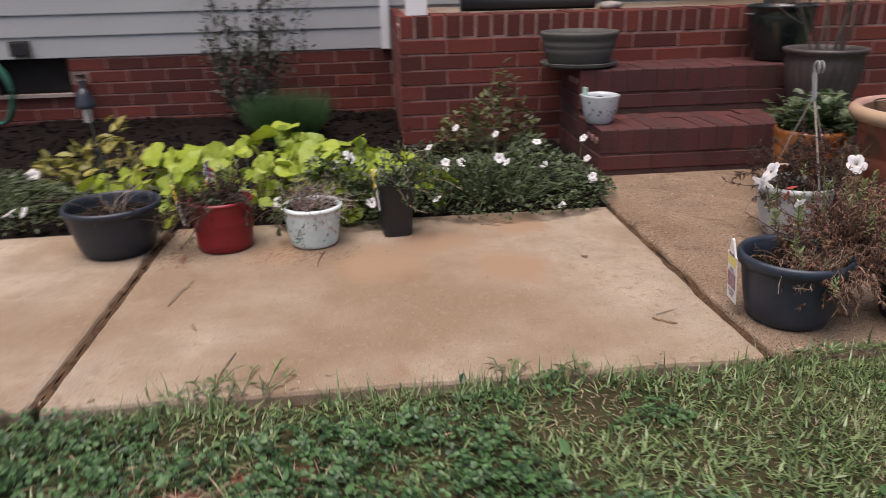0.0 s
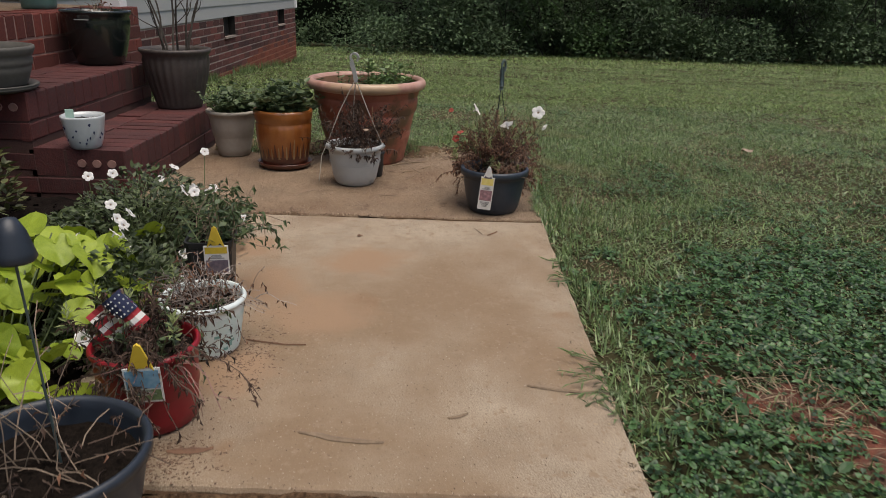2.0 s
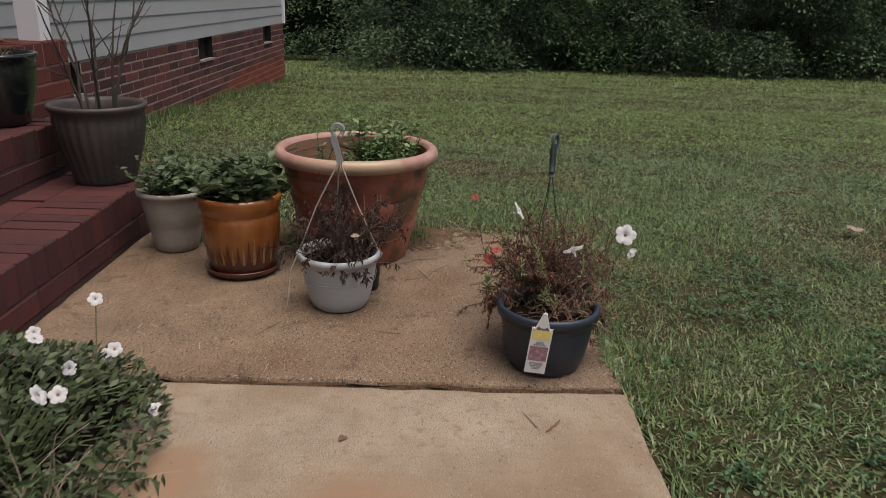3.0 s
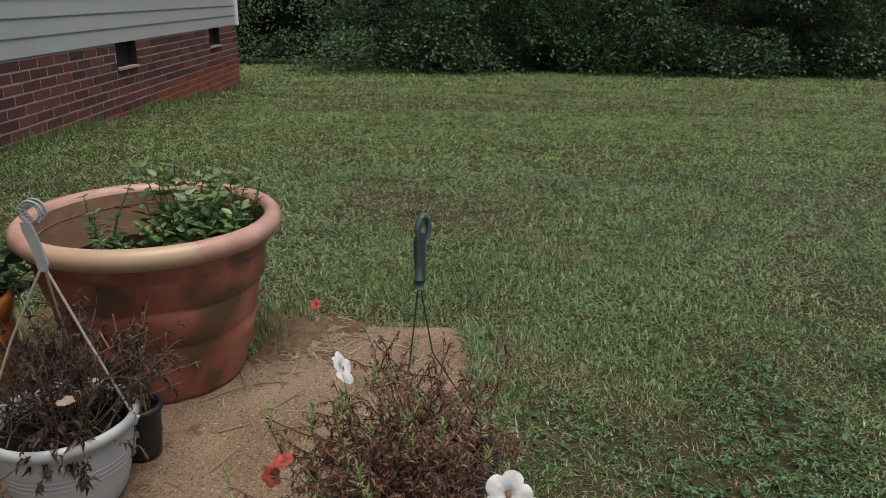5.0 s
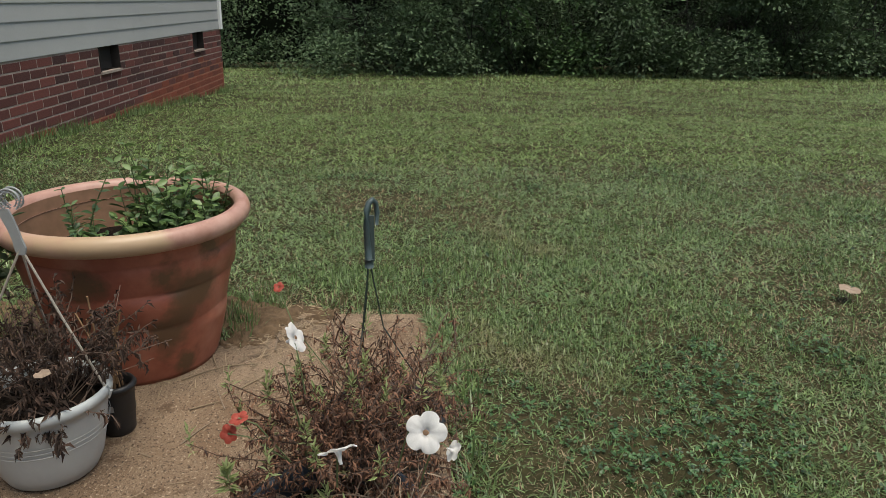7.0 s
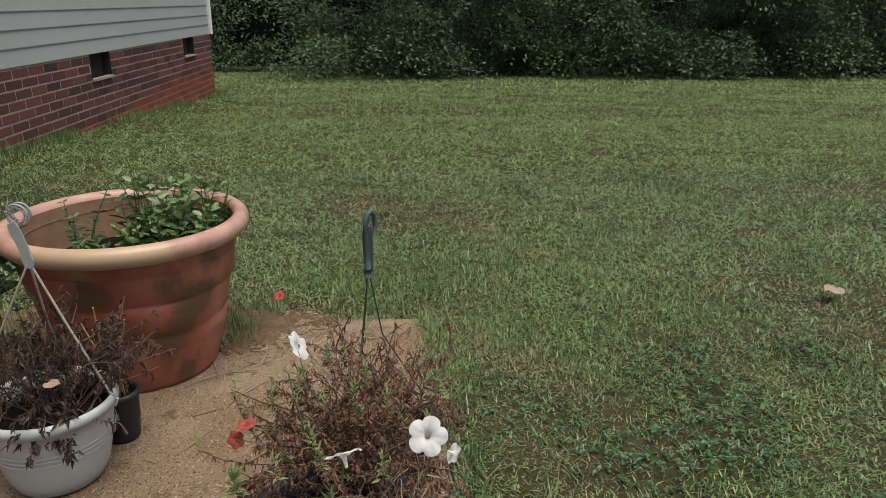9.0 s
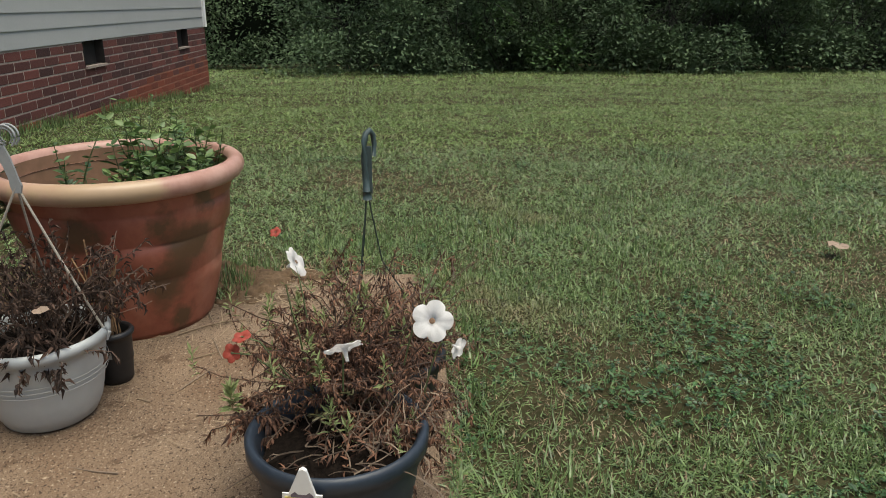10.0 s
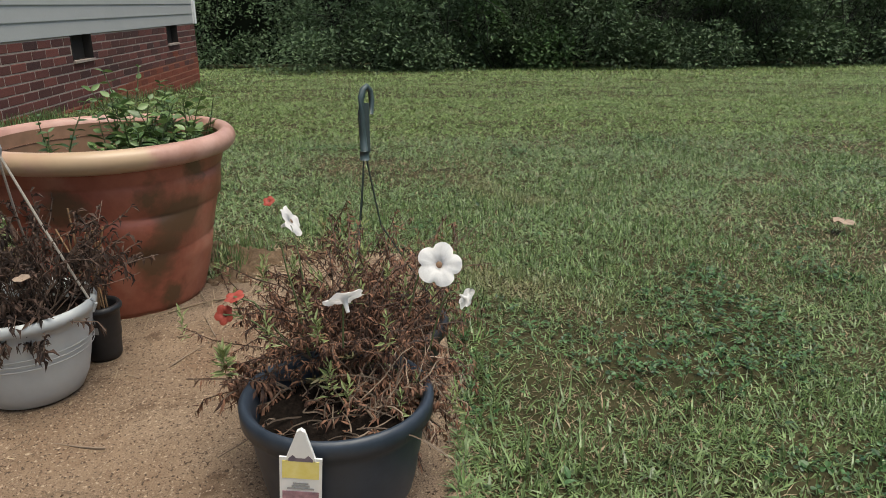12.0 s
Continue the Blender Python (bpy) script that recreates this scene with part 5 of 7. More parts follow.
smooth_part("wrap", wrap(2.35, 5.9, 0.012, 0.094, 0.0010, 36), MINT_WRAP, p, "pale mint printed wrap")
r = np.random.default_rng(19)
for k in range(24):
    a, z = r.uniform(2.45, 5.8), float(np.clip(r.normal(0.048, 0.018), 0.018, 0.086))
    w, h = r.uniform(0.02, 0.085), r.uniform(0.0015, 0.0050)
    part("print", wrap(a - w, a + w, z - h, z + h, 0.0018, 4), (TEAL_PRINT, GREY_PRINT, TEAL_PRINT, DARK_PRINT, TEAL_PRINT)[k % 5], p)

p = thing("nursery_pot", "square black nursery pot with a leggy green plant", "plant pot", (-0.728, 0.905, 0.0), turn=8)
v = []
for w, z in ((0.042, 0.0), (0.053, 0.155), (0.055, 0.156), (0.056, 0.168), (0.051, 0.168), (0.049, 0.150), (0.040, 0.02)):
    c = 0.012
    for sx, sy in ((1, -1), (1, 1), (-1, 1), (-1, -1)):
        first, second = ((w, sy * (w - c)), (w - c, sy * w)) if sx > 0 else ((-w, sy * (w - c)), (-(w - c), sy * w))
        pair = (second, first) if sx * sy < 0 else (first, second)
        v += [(a, b, z) for a, b in pair]
f = []
for i in range(6):
    for k in range(8):
        m = (k + 1) % 8
        f.append((i * 8 + k, i * 8 + m, (i + 1) * 8 + m, (i + 1) * 8 + k))
part("pot", Shape().add(v, f + [tuple(range(7, -1, -1))]), BLACK_PLASTIC, p)
part("soil", soil_disc(0.047, 0.145, 20), POTTING_SOIL, p)
leafy_plant(p, 0.145, 0.04, 0.14, 14, 92, BLUE_GREEN_LEAF, 0.026, LEAF, 0.7, 7, label="thin green leaves")
withered_plant(p, 0.146, 0.26, 0.12, 26, 93, 9, leaf=0.024, mat=BLUE_GREEN_LEAF, stem_mat=DRY_STEM, droop=0.8, lean=(0.45, -0.1))
clip_tag(p, pose(-0.064, -0.020, 0.165, 6, 0, -88), 0.056, 0.075, TAG_YELLOW, TAG_PURPLE, TAG_YELLOW, 0.5)


# ---- plants in the bed ----
def mound_plant(name, label, category, centre, half, height, n_leaves, seed, mat, leaf, shape=LEAF, flowers=0, flower_r=0.021, stems=40, width=0.75, up=0.5, label2="small green leaves", floor=0.0):
    """A low spreading plant: stems from the middle, leaves over a domed outline, blooms on top."""
    r = np.random.default_rng(seed)
    e = thing(name, label, category, (centre[0], centre[1], floor))
    s = Shape()
    for k in range(stems):
        a, d = r.uniform(0, 6.3), math.sqrt(r.random())
        end = np.array((half[0] * d * math.cos(a), half[1] * d * math.sin(a), height * (1 - 0.75 * d * d) * r.uniform(0.5, 1.05)))
        foot = np.array((end[0] * 0.35, end[1] * 0.35, 0.0))
        mid = (foot + end) / 2 + np.array((0, 0, 0.03)) + r.normal(0, 0.012, 3)
        s.tube([foot, mid, end], [0.0022, 0.0018, 0.001], 3, False)
    tagged(part("stem_tangle", s, GREEN_STEM, e), kind="stuff")
    a, d = r.uniform(0, 6.3, n_leaves), np.sqrt(r.random(n_leaves))
    x, y = half[0] * d * np.cos(a), half[1] * d * np.sin(a)
    lump = 0.55 + 0.75 * vnoise((x + centre[0]) * 9, (y + centre[1]) * 9, seed)
    z = height * (1 - 0.8 * d * d) * lump * (1 - 0.75 * r.random(n_leaves) ** 2.2)
    ways = np.column_stack((np.cos(a) + r.normal(0, 0.8, n_leaves), np.sin(a) + r.normal(0, 0.8, n_leaves), up + r.normal(0, 0.5, n_leaves)))
    part("foliage", leafage(shape, np.column_stack((x, y, np.maximum(z, 0.008))), ways, leaf * r.uniform(0.55, 1.25, n_leaves), r, width, True), mat, e, label2)
    for k in range(flowers):
        a, d = r.uniform(0, 6.3), 0.95 * math.sqrt(r.random())
        x, y = half[0] * d * math.cos(a), half[1] * d * math.sin(a)
        lump = 0.55 + 0.75 * float(vnoise((x + centre[0]) * 9, (y + centre[1]) * 9, seed))
        z = height * (1 - 0.8 * d * d) * lump + r.uniform(0.0, 0.035)
        flower(e, (x, y, z), (r.normal(-0.25, 0.45), r.normal(-0.45, 0.4), r.uniform(0.4, 1.0)), flower_r * r.uniform(0.75, 1.15))
    return e


STALKS = ((-0.082, 1.12, 0.225), (-0.214, 1.12, 0.14), (-0.35, 1.30, 0.214), (-0.493, 1.30, 0.242), (-0.597, 1.20, 0.197), (-0.011, 1.30, 0.11))
patch_right = mound_plant("petunia_patch", "spreading green petunia with many white blooms in the bed", "flowers", (-0.35, 1.235), (0.41, 0.30), 0.18, 3900, 101, PETUNIA_LEAF, 0.023, flowers=13, flower_r=0.016, stems=150, width=0.85)
for k, (x, y, z) in enumerate(STALKS):
    q = (x + 0.35, y - 1.235, z)
    part("flower_stalk", Shape().tube([(q[0] * 0.9, q[1] * 0.9, 0.05), (q[0] * 0.95, q[1] * 0.97, z * 0.6), (q[0], q[1], z - 0.006)], 0.0014, 4), GREEN_STEM, patch_right)
    flower(patch_right, q, (-0.6, -0.4, 0.6), 0.014)
mound_plant("petunia_patch", "leggy petunia growing between vine and pots", "flowers", (-0.88, 1.06), (0.24, 0.13), 0.21, 1900, 106, PETUNIA_LEAF, 0.024, flowers=7, flower_r=0.018, stems=90, width=0.85)
mound_plant("petunia_patch", "spreading petunia with white blooms beside the path", "flowers", (-2.22, 1.30), (0.52, 0.30), 0.17, 4200, 102, PETUNIA_LEAF, 0.022, flowers=16, flower_r=0.021, stems=120, width=0.7)
mound_plant("seedling_weed", "tall weedy plant in front of the brick porch", "plant", (-0.30, 1.80), (0.24, 0.14), 0.37, 520, 103, OLIVE_WEED, 0.036, OVAL, stems=30, width=0.9)
mound_plant("spotted_shrub", "yellow and green spotted low shrub in the bed", "shrub", (-1.86, 1.66), (0.26, 0.20), 0.24, 240, 104, paint("mottled_leaves", (0.09, 0.10, 0.025), (0.40, 0.34, 0.07), 20, 0.5, 0.0, vary="island", thin=0.2), 0.055, OVAL, stems=24, width=0.9)

# lime green sweet potato vine: each large leaf a piece of its own
vine = thing("sweet_potato_vine", "lime green sweet potato vine spilling onto the path", "vine", (-1.20, 1.24, 0.0))
LIME_LEAF = paint("lime_leaves", (0.13, 0.21, 0.012), (0.42, 0.50, 0.050), 6, 0.5, 0.1, 60, vary="object", thin=0.25, patch=0.35)


def vine_leaf(seed):
    """A heart-shaped leaf with shallow lobes, a sunken midrib and a wavy rim."""
    rr = np.random.default_rng(seed)
    n, rings = 26, (0.0, 0.35, 0.7, 1.0)
    a = np.linspace(-math.pi, math.pi, n, endpoint=False)
    edge = 0.47 * (1 + 0.30 * np.cos(a) ** 3 + 0.16 * np.exp(-((np.abs(a) - 1.25) / 0.28) ** 2) - 0.34 * np.exp(-((np.abs(a) - math.pi) / 0.30) ** 2)) + rr.normal(0, 0.012, n)
    fold, sway = rr.uniform(0.10, 0.35), rr.uniform(-0.25, -0.05)
    v, f = [], []
    for k in rings:
        x, y = edge * k * np.sin(a), 0.42 + edge * k * np.cos(a)
        z = fold * np.abs(x) - 0.05 * np.exp(-(x / 0.06) ** 2) + sway * (y - 0.3) ** 2 + 0.035 * k * k * np.sin(4 * a + seed) + 0.02 * k * np.sin(9 * a + 2 * seed)
        v.append(np.column_stack((x, y, z)))
    for i in range(len(rings) - 1):
        f += [(i * n + j, i * n + (j + 1) % n, (i + 1) * n + (j + 1) % n, (i + 1) * n + j) for j in range(n)]
    me = Shape().add(np.concatenate(v), f[n:] + [tuple(range(2 * n - 1, n - 1, -1))]).mesh("leaf", True)
    me.materials.append(LIME_LEAF)
    return me


HEARTS = [vine_leaf(200 + k) for k in range(5)]
r = np.random.default_rng(110)
stem_shape = Shape()
for k in range(250):
    a, d = r.uniform(0, 2 * np.pi), math.sqrt(r.random())
    x, y = 0.05 + 0.60 * d * math.cos(a), 0.27 * d * math.sin(a)
    top = 0.255 * (1 - 0.65 * d * d) * (0.7 + 0.5 * float(vnoise(x * 8 + 3, y * 8, 9)))
    z = max(0.02, top * (1 - 0.8 * r.random() ** 2.5))
    q = Vector((math.cos(a) * d + 0.5 * r.normal(), math.sin(a) * d - 0.35 + 0.5 * r.normal(), 1.1)).to_track_quat("Z", "Y").to_matrix().to_4x4()
    size = r.uniform(0.048, 0.105)
    m = Matrix.Translation((x, y, z)) @ q @ pose(0, 0, 0, r.uniform(-40, 20), r.uniform(-20, 20), r.uniform(0, 360)) @ Matrix.Diagonal((size, size, size, 1))
    part("leaf", HEARTS[int(r.integers(5))], None, vine, at=m)
    if k % 3 == 0:
        stem_shape.tube([(x * 0.5, y * 0.5, 0.01), (x * 0.8, y * 0.8, z * 0.7), (x, y, z)], 0.0022, 4, False)
tagged(part("stem_tangle", stem_shape, GREEN_STEM, vine), kind="stuff")

# dark upright shrub against the wall
p = thing("dark_shrub", "dark small-leaved upright shrub against the house wall", "shrub", (-1.43, 2.72, 0.0))
r = np.random.default_rng(120)
s, places, ways = Shape(), [], []
for k in range(26):
    a = r.uniform(0, 6.3)
    line = arc((0.03 * math.cos(a), 0.03 * math.sin(a), 0), (0.33 * math.cos(a), 0.25 * math.sin(a), 1), r.uniform(0.4, 0.95), 0.05, r, 7, 0.09)
    s.tube(line, np.linspace(0.006, 0.0015, 8), 5, False)
    for j in range(62):
        q, d = along(line, r.uniform(0.2, 1))
        places.append(q + r.normal(0, 0.025, 3))
        ways.append(d + r.normal(0, 0.8, 3))
part("branchwork", s, BARK, p)
part("foliage", leafage(OVAL, places, ways, r.uniform(0.018, 0.04, len(places)), r, 0.9), paint("dark_shrub_leaves", (0.016, 0.022, 0.014), (0.06, 0.07, 0.045), 6, 0.5, 0.0, vary="island", thin=0.1), p, "small dark leaves")

# feathery green tuft
p = thing("feathery_plant", "dense feathery green tuft in the dark bed", "plant", (-1.20, 2.42, -0.005))
r = np.random.default_rng(121)
n = 2600
a, d = r.uniform(0, 6.3, n), np.sqrt(r.random(n))
base = np.column_stack((0.12 * d * np.cos(a), 0.10 * d * np.sin(a), np.zeros(n)))
tilt = np.column_stack((0.55 * d * np.cos(a) + r.normal(0, 0.18, n), 0.55 * d * np.sin(a) + r.normal(0, 0.18, n), np.ones(n)))
v, f = stamp(([(-0.5, 0, 0), (0.5, 0, 0), (0, 1, 0)], [(0, 1, 2)]), base, frames_along(tilt, r.uniform(0, 6.3, n)), np.column_stack((np.full(n, 0.006), r.uniform(0.14, 0.29, n), np.ones(n))))
part("fronds", mesh_of("fronds", v, f), paint("feathery_green", (0.025, 0.070, 0.022), (0.075, 0.155, 0.05), 6, 0.6, 0.0, vary="island", thin=0.2), p)

# fittings on the left house wall
p = thing("outdoor_outlet", "small dark outlet box on the siding", "outlet", (-2.69, WALL_L - 0.01, 0.43))
part("box", Shape().box((-0.05, -0.03, -0.04), (0.05, 0.005, 0.04)), BARK, p)
part("cover", Shape().box((-0.04, -0.04, -0.03), (0.04, -0.029, 0.03)), BLACK_PLASTIC, p)
p = thing("drain_pipe", "short grey drain pipe beside the brick wall", "pipe", (-2.39, WALL_L - 0.045, 0.0))
smooth_part("pipe", Shape().tube([(0, 0, -0.02), (0, 0, 0.18), (0, 0.0, 0.27)], 0.022, 12), paint("grey_pvc", (0.16, 0.15, 0.15), (0.24, 0.23, 0.22), 8, 0.6, 0.05), p)
smooth_part("collar", Shape().tube([(0, 0, 0.25), (0, 0, 0.285)], 0.028, 12), BARK, p)
p = thing("garden_hose", "coiled green garden hose hanging by the wall", "hose", (-2.86, WALL_L - 0.07, 0.0))
a = np.linspace(0, 2 * np.pi * 5, 120)
smooth_part("coil", Shape().tube(np.column_stack((0.10 * np.cos(a) * (1 + 0.05 * np.sin(3.1 * a)), 0.02 * np.sin(0.9 * a), 0.20 + 0.17 * np.sin(a))), 0.009, 8), paint("hose_green", (0.02, 0.11, 0.07), (0.04, 0.17, 0.11), 8, 0.45, 0.03), p)
smooth_part("bracket", Shape().tube([(0, 0.075, 0.37), (0, 0.0, 0.37), (0, -0.03, 0.39)], 0.008, 8), BARK, p)

# low dark mat and pinkish stone on the porch
p = thing("doormat", "dark rolled doormat on the porch floor", "mat", (0.0, 2.42, CAP_TOP - 0.002))
smooth_part("roll", Shape().tube([(-0.33, 0, 0.035), (0, 0.004, 0.036), (0.33, 0, 0.035)], 0.035, 14), BLACK_PLASTIC, p)
p = thing("stone", "pale pinkish stone on the porch edge", "stone", (0.355, 2.24, CAP_TOP))
smooth_part("stone", Shape().lathe([(0.0, 0.0), (0.04, 0.002), (0.05, 0.015), (0.04, 0.03), (0.0, 0.036)], 16, lambda a, i: 1 + 0.15 * np.sin(2 * a + i)), BEIGE_POT, p)

# ---- lawn ----
def lawn_free(x, y):
    """Where the lawn grows: not on the path, the bed, the house or bare clay."""
    wob = 0.050 * (vnoise(x * 6, y * 6, 5) - 0.42) + 0.022 * (vnoise(x * 21, y * 21, 8) - 0.5)
    creep = 0.05 * np.clip((x - 0.45) / 0.5, 0, 1)
    path = (x < 1.10 + wob) & (y > -0.004 + wob + creep) & (y < 9)
    corner = (x > 0.93 + 2 * wob) & (x < 1.12) & (y > 0.47 + 2 * wob) & (y < 1.4)
    house = (y > WALL_R - 0.01) & (x < CORNER_X + 0.01)
    return ~(path & ~corner) & ~house


def bare_clay(x, y):
    """Share of bare clay: a worn streak beside the path and a narrow one at its edge."""
    def streak(cx, cy, long, wide):
        u, v = (x - cx) * 0.75 + (y - cy) * 0.66, -(x - cx) * 0.66 + (y - cy) * 0.75
        return 1.1 - np.sqrt((u / long) ** 2 + (v / wide) ** 2)
    bare = np.maximum(streak(-1.31, -0.50, 0.40, 0.135), streak(-0.43, -0.13, 0.19, 0.042))
    return np.clip(bare + 0.6 * (vnoise(x * 9, y * 9, 6) - 0.5) + 0.8 * (vnoise(x * 26, y * 26, 7) - 0.5), 0, 1)


def near(x, y, cx, cy, rx, ry):
    return np.exp(-(((x - cx) / rx) ** 2 + ((y - cy) / ry) ** 2))


def dryness(x, y):
    """Patches of dead, straw-coloured grass."""
    k = vnoise(x * 1.7, y * 1.7, 21) * 0.45 + vnoise(x * 5, y * 5, 22) * 0.55
    spot = near(x, y, 2.45, 0.30, 0.30, 0.20) * 1.1 + near(x, y, 2.20, 0.10, 0.16, 0.14) * 0.9 + near(x, y, 1.2, -1.15, 0.3, 0.3) * 0.9 + near(x, y, 0.9, -0.72, 0.22, 0.2) * 0.7 + near(x, y, 0.30, -0.20, 0.14, 0.1) * 0.8 + near(x, y, 0.72, -0.28, 0.15, 0.08) * 0.6
    spot = spot + near(x, y, -0.42, -0.13, 0.16, 0.07) * 0.9 + near(x, y, -0.62, -0.42, 0.2, 0.1) * 0.9
    return np.clip((k - 0.50) * 3.2, 0, 1) * (1 - 0.55 * np.clip((x - 2.0) / 2.5, 0, 1)) + spot


def leafy(x, y):
    """Share of clover: a dense band beside the path, a scatter elsewhere."""
    k = vnoise(x * 2.2 + 5, y * 2.2, 41) * 0.55 + vnoise(x * 6.5, y * 6.5, 42) * 0.45
    band = 1 / (1 + np.exp((x + 0.12 - 0.25 * y) / 0.20)) * (1 - np.exp(-((y - 0.02) / 0.16) ** 2) * (x > -1.2)) * np.exp(-np.clip(-1.5 - y, 0, 9) / 0.5)
    band = band * (1 - 0.75 * near(x, y, -0.25, -0.22, 0.65, 0.14))
    sprinkle = 0.16 * (x > -0.2) * np.exp(-np.clip(x - 0.9, 0, 9) / 0.8)
    return (1 - bare_clay(x, y)) * np.clip(sprinkle + (k - 0.66 + (0.43 + 0.12 / (1 + np.exp((x + 0.45) / 0.15))) * band) * 4.0, 0, 0.95) * (1 - 0.6 * np.clip(dryness(x, y) - 0.6, 0, 1))


def sow(zones, seed, chance):
    """Random places on the lawn, zone by zone, kept by a chance function."""
    r = np.random.default_rng(seed)
    px, py, pk = [], [], []
    for x0, x1, y0, y1, density, grow in zones:
        n = int((x1 - x0) * (y1 - y0) * density)
        x, y = r.uniform(x0, x1, n), r.uniform(y0, y1, n)
        if min(x1 - x0, y1 - y0) > 0.6:
            x, y = x + r.normal(0, 0.16 * grow, n), y + r.normal(0, 0.16 * grow, n)
        keep = lawn_free(x, y) & (r.random(n) < chance(x, y))
        px.append(x[keep])
        py.append(y[keep])
        pk.append(np.full(keep.sum(), grow))
    return np.concatenate(px), np.concatenate(py), np.concatenate(pk), r


def upright(yaw, tilt):
    """Turns for blades that stand along local z: tipped by tilt, then spun by yaw."""
    c, s, ct, st = np.cos(yaw), np.sin(yaw), np.cos(tilt), np.sin(tilt)
    z = np.zeros_like(yaw)
    return np.stack((np.stack((c, s, z), 1), np.stack((-s * ct, c * ct, st), 1), np.stack((s * st, -c * st, ct), 1)), 2)


def grass_patch(name, label, zones, seed, shape, high, wide, chance, mat, tilt_mean=0.35, tilt_dev=0.35):
    x, y, k, r = sow(zones, seed, chance)
    n = len(x)
    z = np.where((x < 1.105) & (y > 0.0), 0.0, lawn_z(x, y) - 0.004)
    v, f = stamp(shape, np.column_stack((x, y, z)), upright(r.uniform(0, 6.3, n), np.clip(r.normal(tilt_mean, tilt_dev, n), -0.2, 1.45)),
                 np.column_stack((wide * k * r.uniform(0.6, 1.3, n), high * k * r.uniform(0.5, 1.3, n), high * k * r.uniform(0.5, 1.25, n))))
    return tagged(part(name, mesh_of(name, v, f), mat), label, "grass", kind="stuff")


NEAR = [(-2.7, 0.1, -1.15, 0.03, 24000, 0.95), (0.1, 1.1, -1.15, 0.09, 84000, 0.66), (1.1, 2.0, -1.4, 0.9, 46000, 0.78), (1.1, 2.0, -1.9, -1.4, 20000, 1.0), (2.0, 2.7, -1.9, 1.7, 27000, 0.9), (1.1, 2.0, 0.9, 1.7, 17000, 1.0), (0.90, 1.1, 0.40, 1.7, 26000, 0.95), (1.0, 1.1, 0.03, 0.40, 9000, 1.0), (-2.7, 1.1, -2.2, -1.15, 11000, 1.05), (2.7, 3.4, -2.4, 2.64, 15000, 1.0), (1.0, 2.7, 1.7, 2.64, 10000, 1.1), (1.1, 2.7, -2.6, -1.9, 10000, 1.1)]
MID = [(-2.2, 3.4, -4.6, -2.2, 4500, 1.15), (3.4, 6.4, -5.0, 2.64, 8200, 1.1), (-4.2, -2.7, -2.2, 0.0, 2000, 1.3)]
FAR = [(6.4, 10.0, -8.5, 2.64, 4200, 1.5), (10.0, 16.5, -13.0, 5.5, 1400, 2.2), (3.4, 6.4, -9.0, -5.0, 2000, 1.5), (9.09, 10.0, 2.64, 5.5, 2000, 1.6), (-9.0, -4.2, -8.0, 0.0, 1100, 3.0), (-9.0, -4.2, -12.0, -8.0, 500, 3.2), (-4.2, -2.2, -12.0, -2.2, 1200, 2.8), (-2.2, 3.2, -12.0, -4.6, 1100, 2.6), (3.2, 10.0, -13.0, -9.0, 500, 2.4), (9.09, 16.0, 5.5, 9.0, 400, 2.6)]


def clumps(x, y):
    """Tufts and thin spots a few centimetres across."""
    return np.clip(1.9 * vnoise(x * 27, y * 27, 32) * (0.55 + 0.9 * vnoise(x * 61, y * 61, 36)) - 0.12, 0.12, 1)


def living(x, y):
    """Where green blades stand."""
    return (1 - bare_clay(x, y)) * (1 - 0.72 * np.clip(dryness(x, y), 0, 1)) * (0.55 + 0.45 * vnoise(x * 7, y * 7, 31)) * (1 - 0.72 * leafy(x, y)) * np.where(x < 1.2, 0.5 + 0.5 * clumps(x, y), 0.25 + 0.75 * clumps(x, y))


def tall(x, y):
    """Where longer blades stand: along the path's edge and in scattered tufts."""
    return living(x, y) * np.clip(0.25 + near(x, y, -0.45, -0.13, 0.75, 0.13) + near(x, y, 1.3, 0.2, 0.3, 0.35) + 1.4 * (vnoise(x * 3.1, y * 3.1, 37) - 0.6), 0, 1)


def dead(x, y):
    """Where straw lies among the grass."""
    k = 0.29 + 0.8 * dryness(x, y) + 0.6 * bare_clay(x, y) + 0.5 * near(x, y, -0.95, -0.30, 0.16, 0.1) + 0.5 * np.exp(-((y + 0.03) / 0.04) ** 2) * (x < 1.0)
    return np.clip(k, 0, 1) * (1 - 0.85 * leafy(x, y)) * (1 - 0.3 * np.clip((x - 1.2) / 1.0, 0, 1))


def thinned(zones, share):
    return [(a, b, c, d, e * share, g) for a, b, c, d, e, g in zones]


grass_patch("lawn_grass", "short green lawn grass beside the path", thinned(NEAR, 1.05), 301, LYING, 0.036, 0.0050, living, GRASS, 1.0, 0.3)
grass_patch("lawn_grass", "taller green lawn grass blades", thinned(NEAR, 0.34), 311, BLADE, 0.042, 0.0042, tall, GRASS, 0.85, 0.5)
grass_patch("lawn_grass", "short green lawn grass", MID, 302, LYING, 0.036, 0.0068, living, FAR_GRASS, 1.0, 0.3)
grass_patch("lawn_grass", "green lawn running to the woods", FAR, 303, BLADE_FAR, 0.024, 0.0088, living, FAR_GRASS, 1.0, 0.35)
grass_patch("dry_grass", "straw-coloured dead grass in the lawn", thinned(NEAR, 0.62) + thinned(MID, 0.40), 304, LYING, 0.027, 0.0030, dead, DRY_GRASS, 1.05, 0.3)
grass_patch("dry_grass", "straw-coloured dead grass in the lawn", thinned(FAR, 0.16), 305, BLADE_FAR, 0.024, 0.0060, dead, DRY_GRASS, 1.1, 0.3)
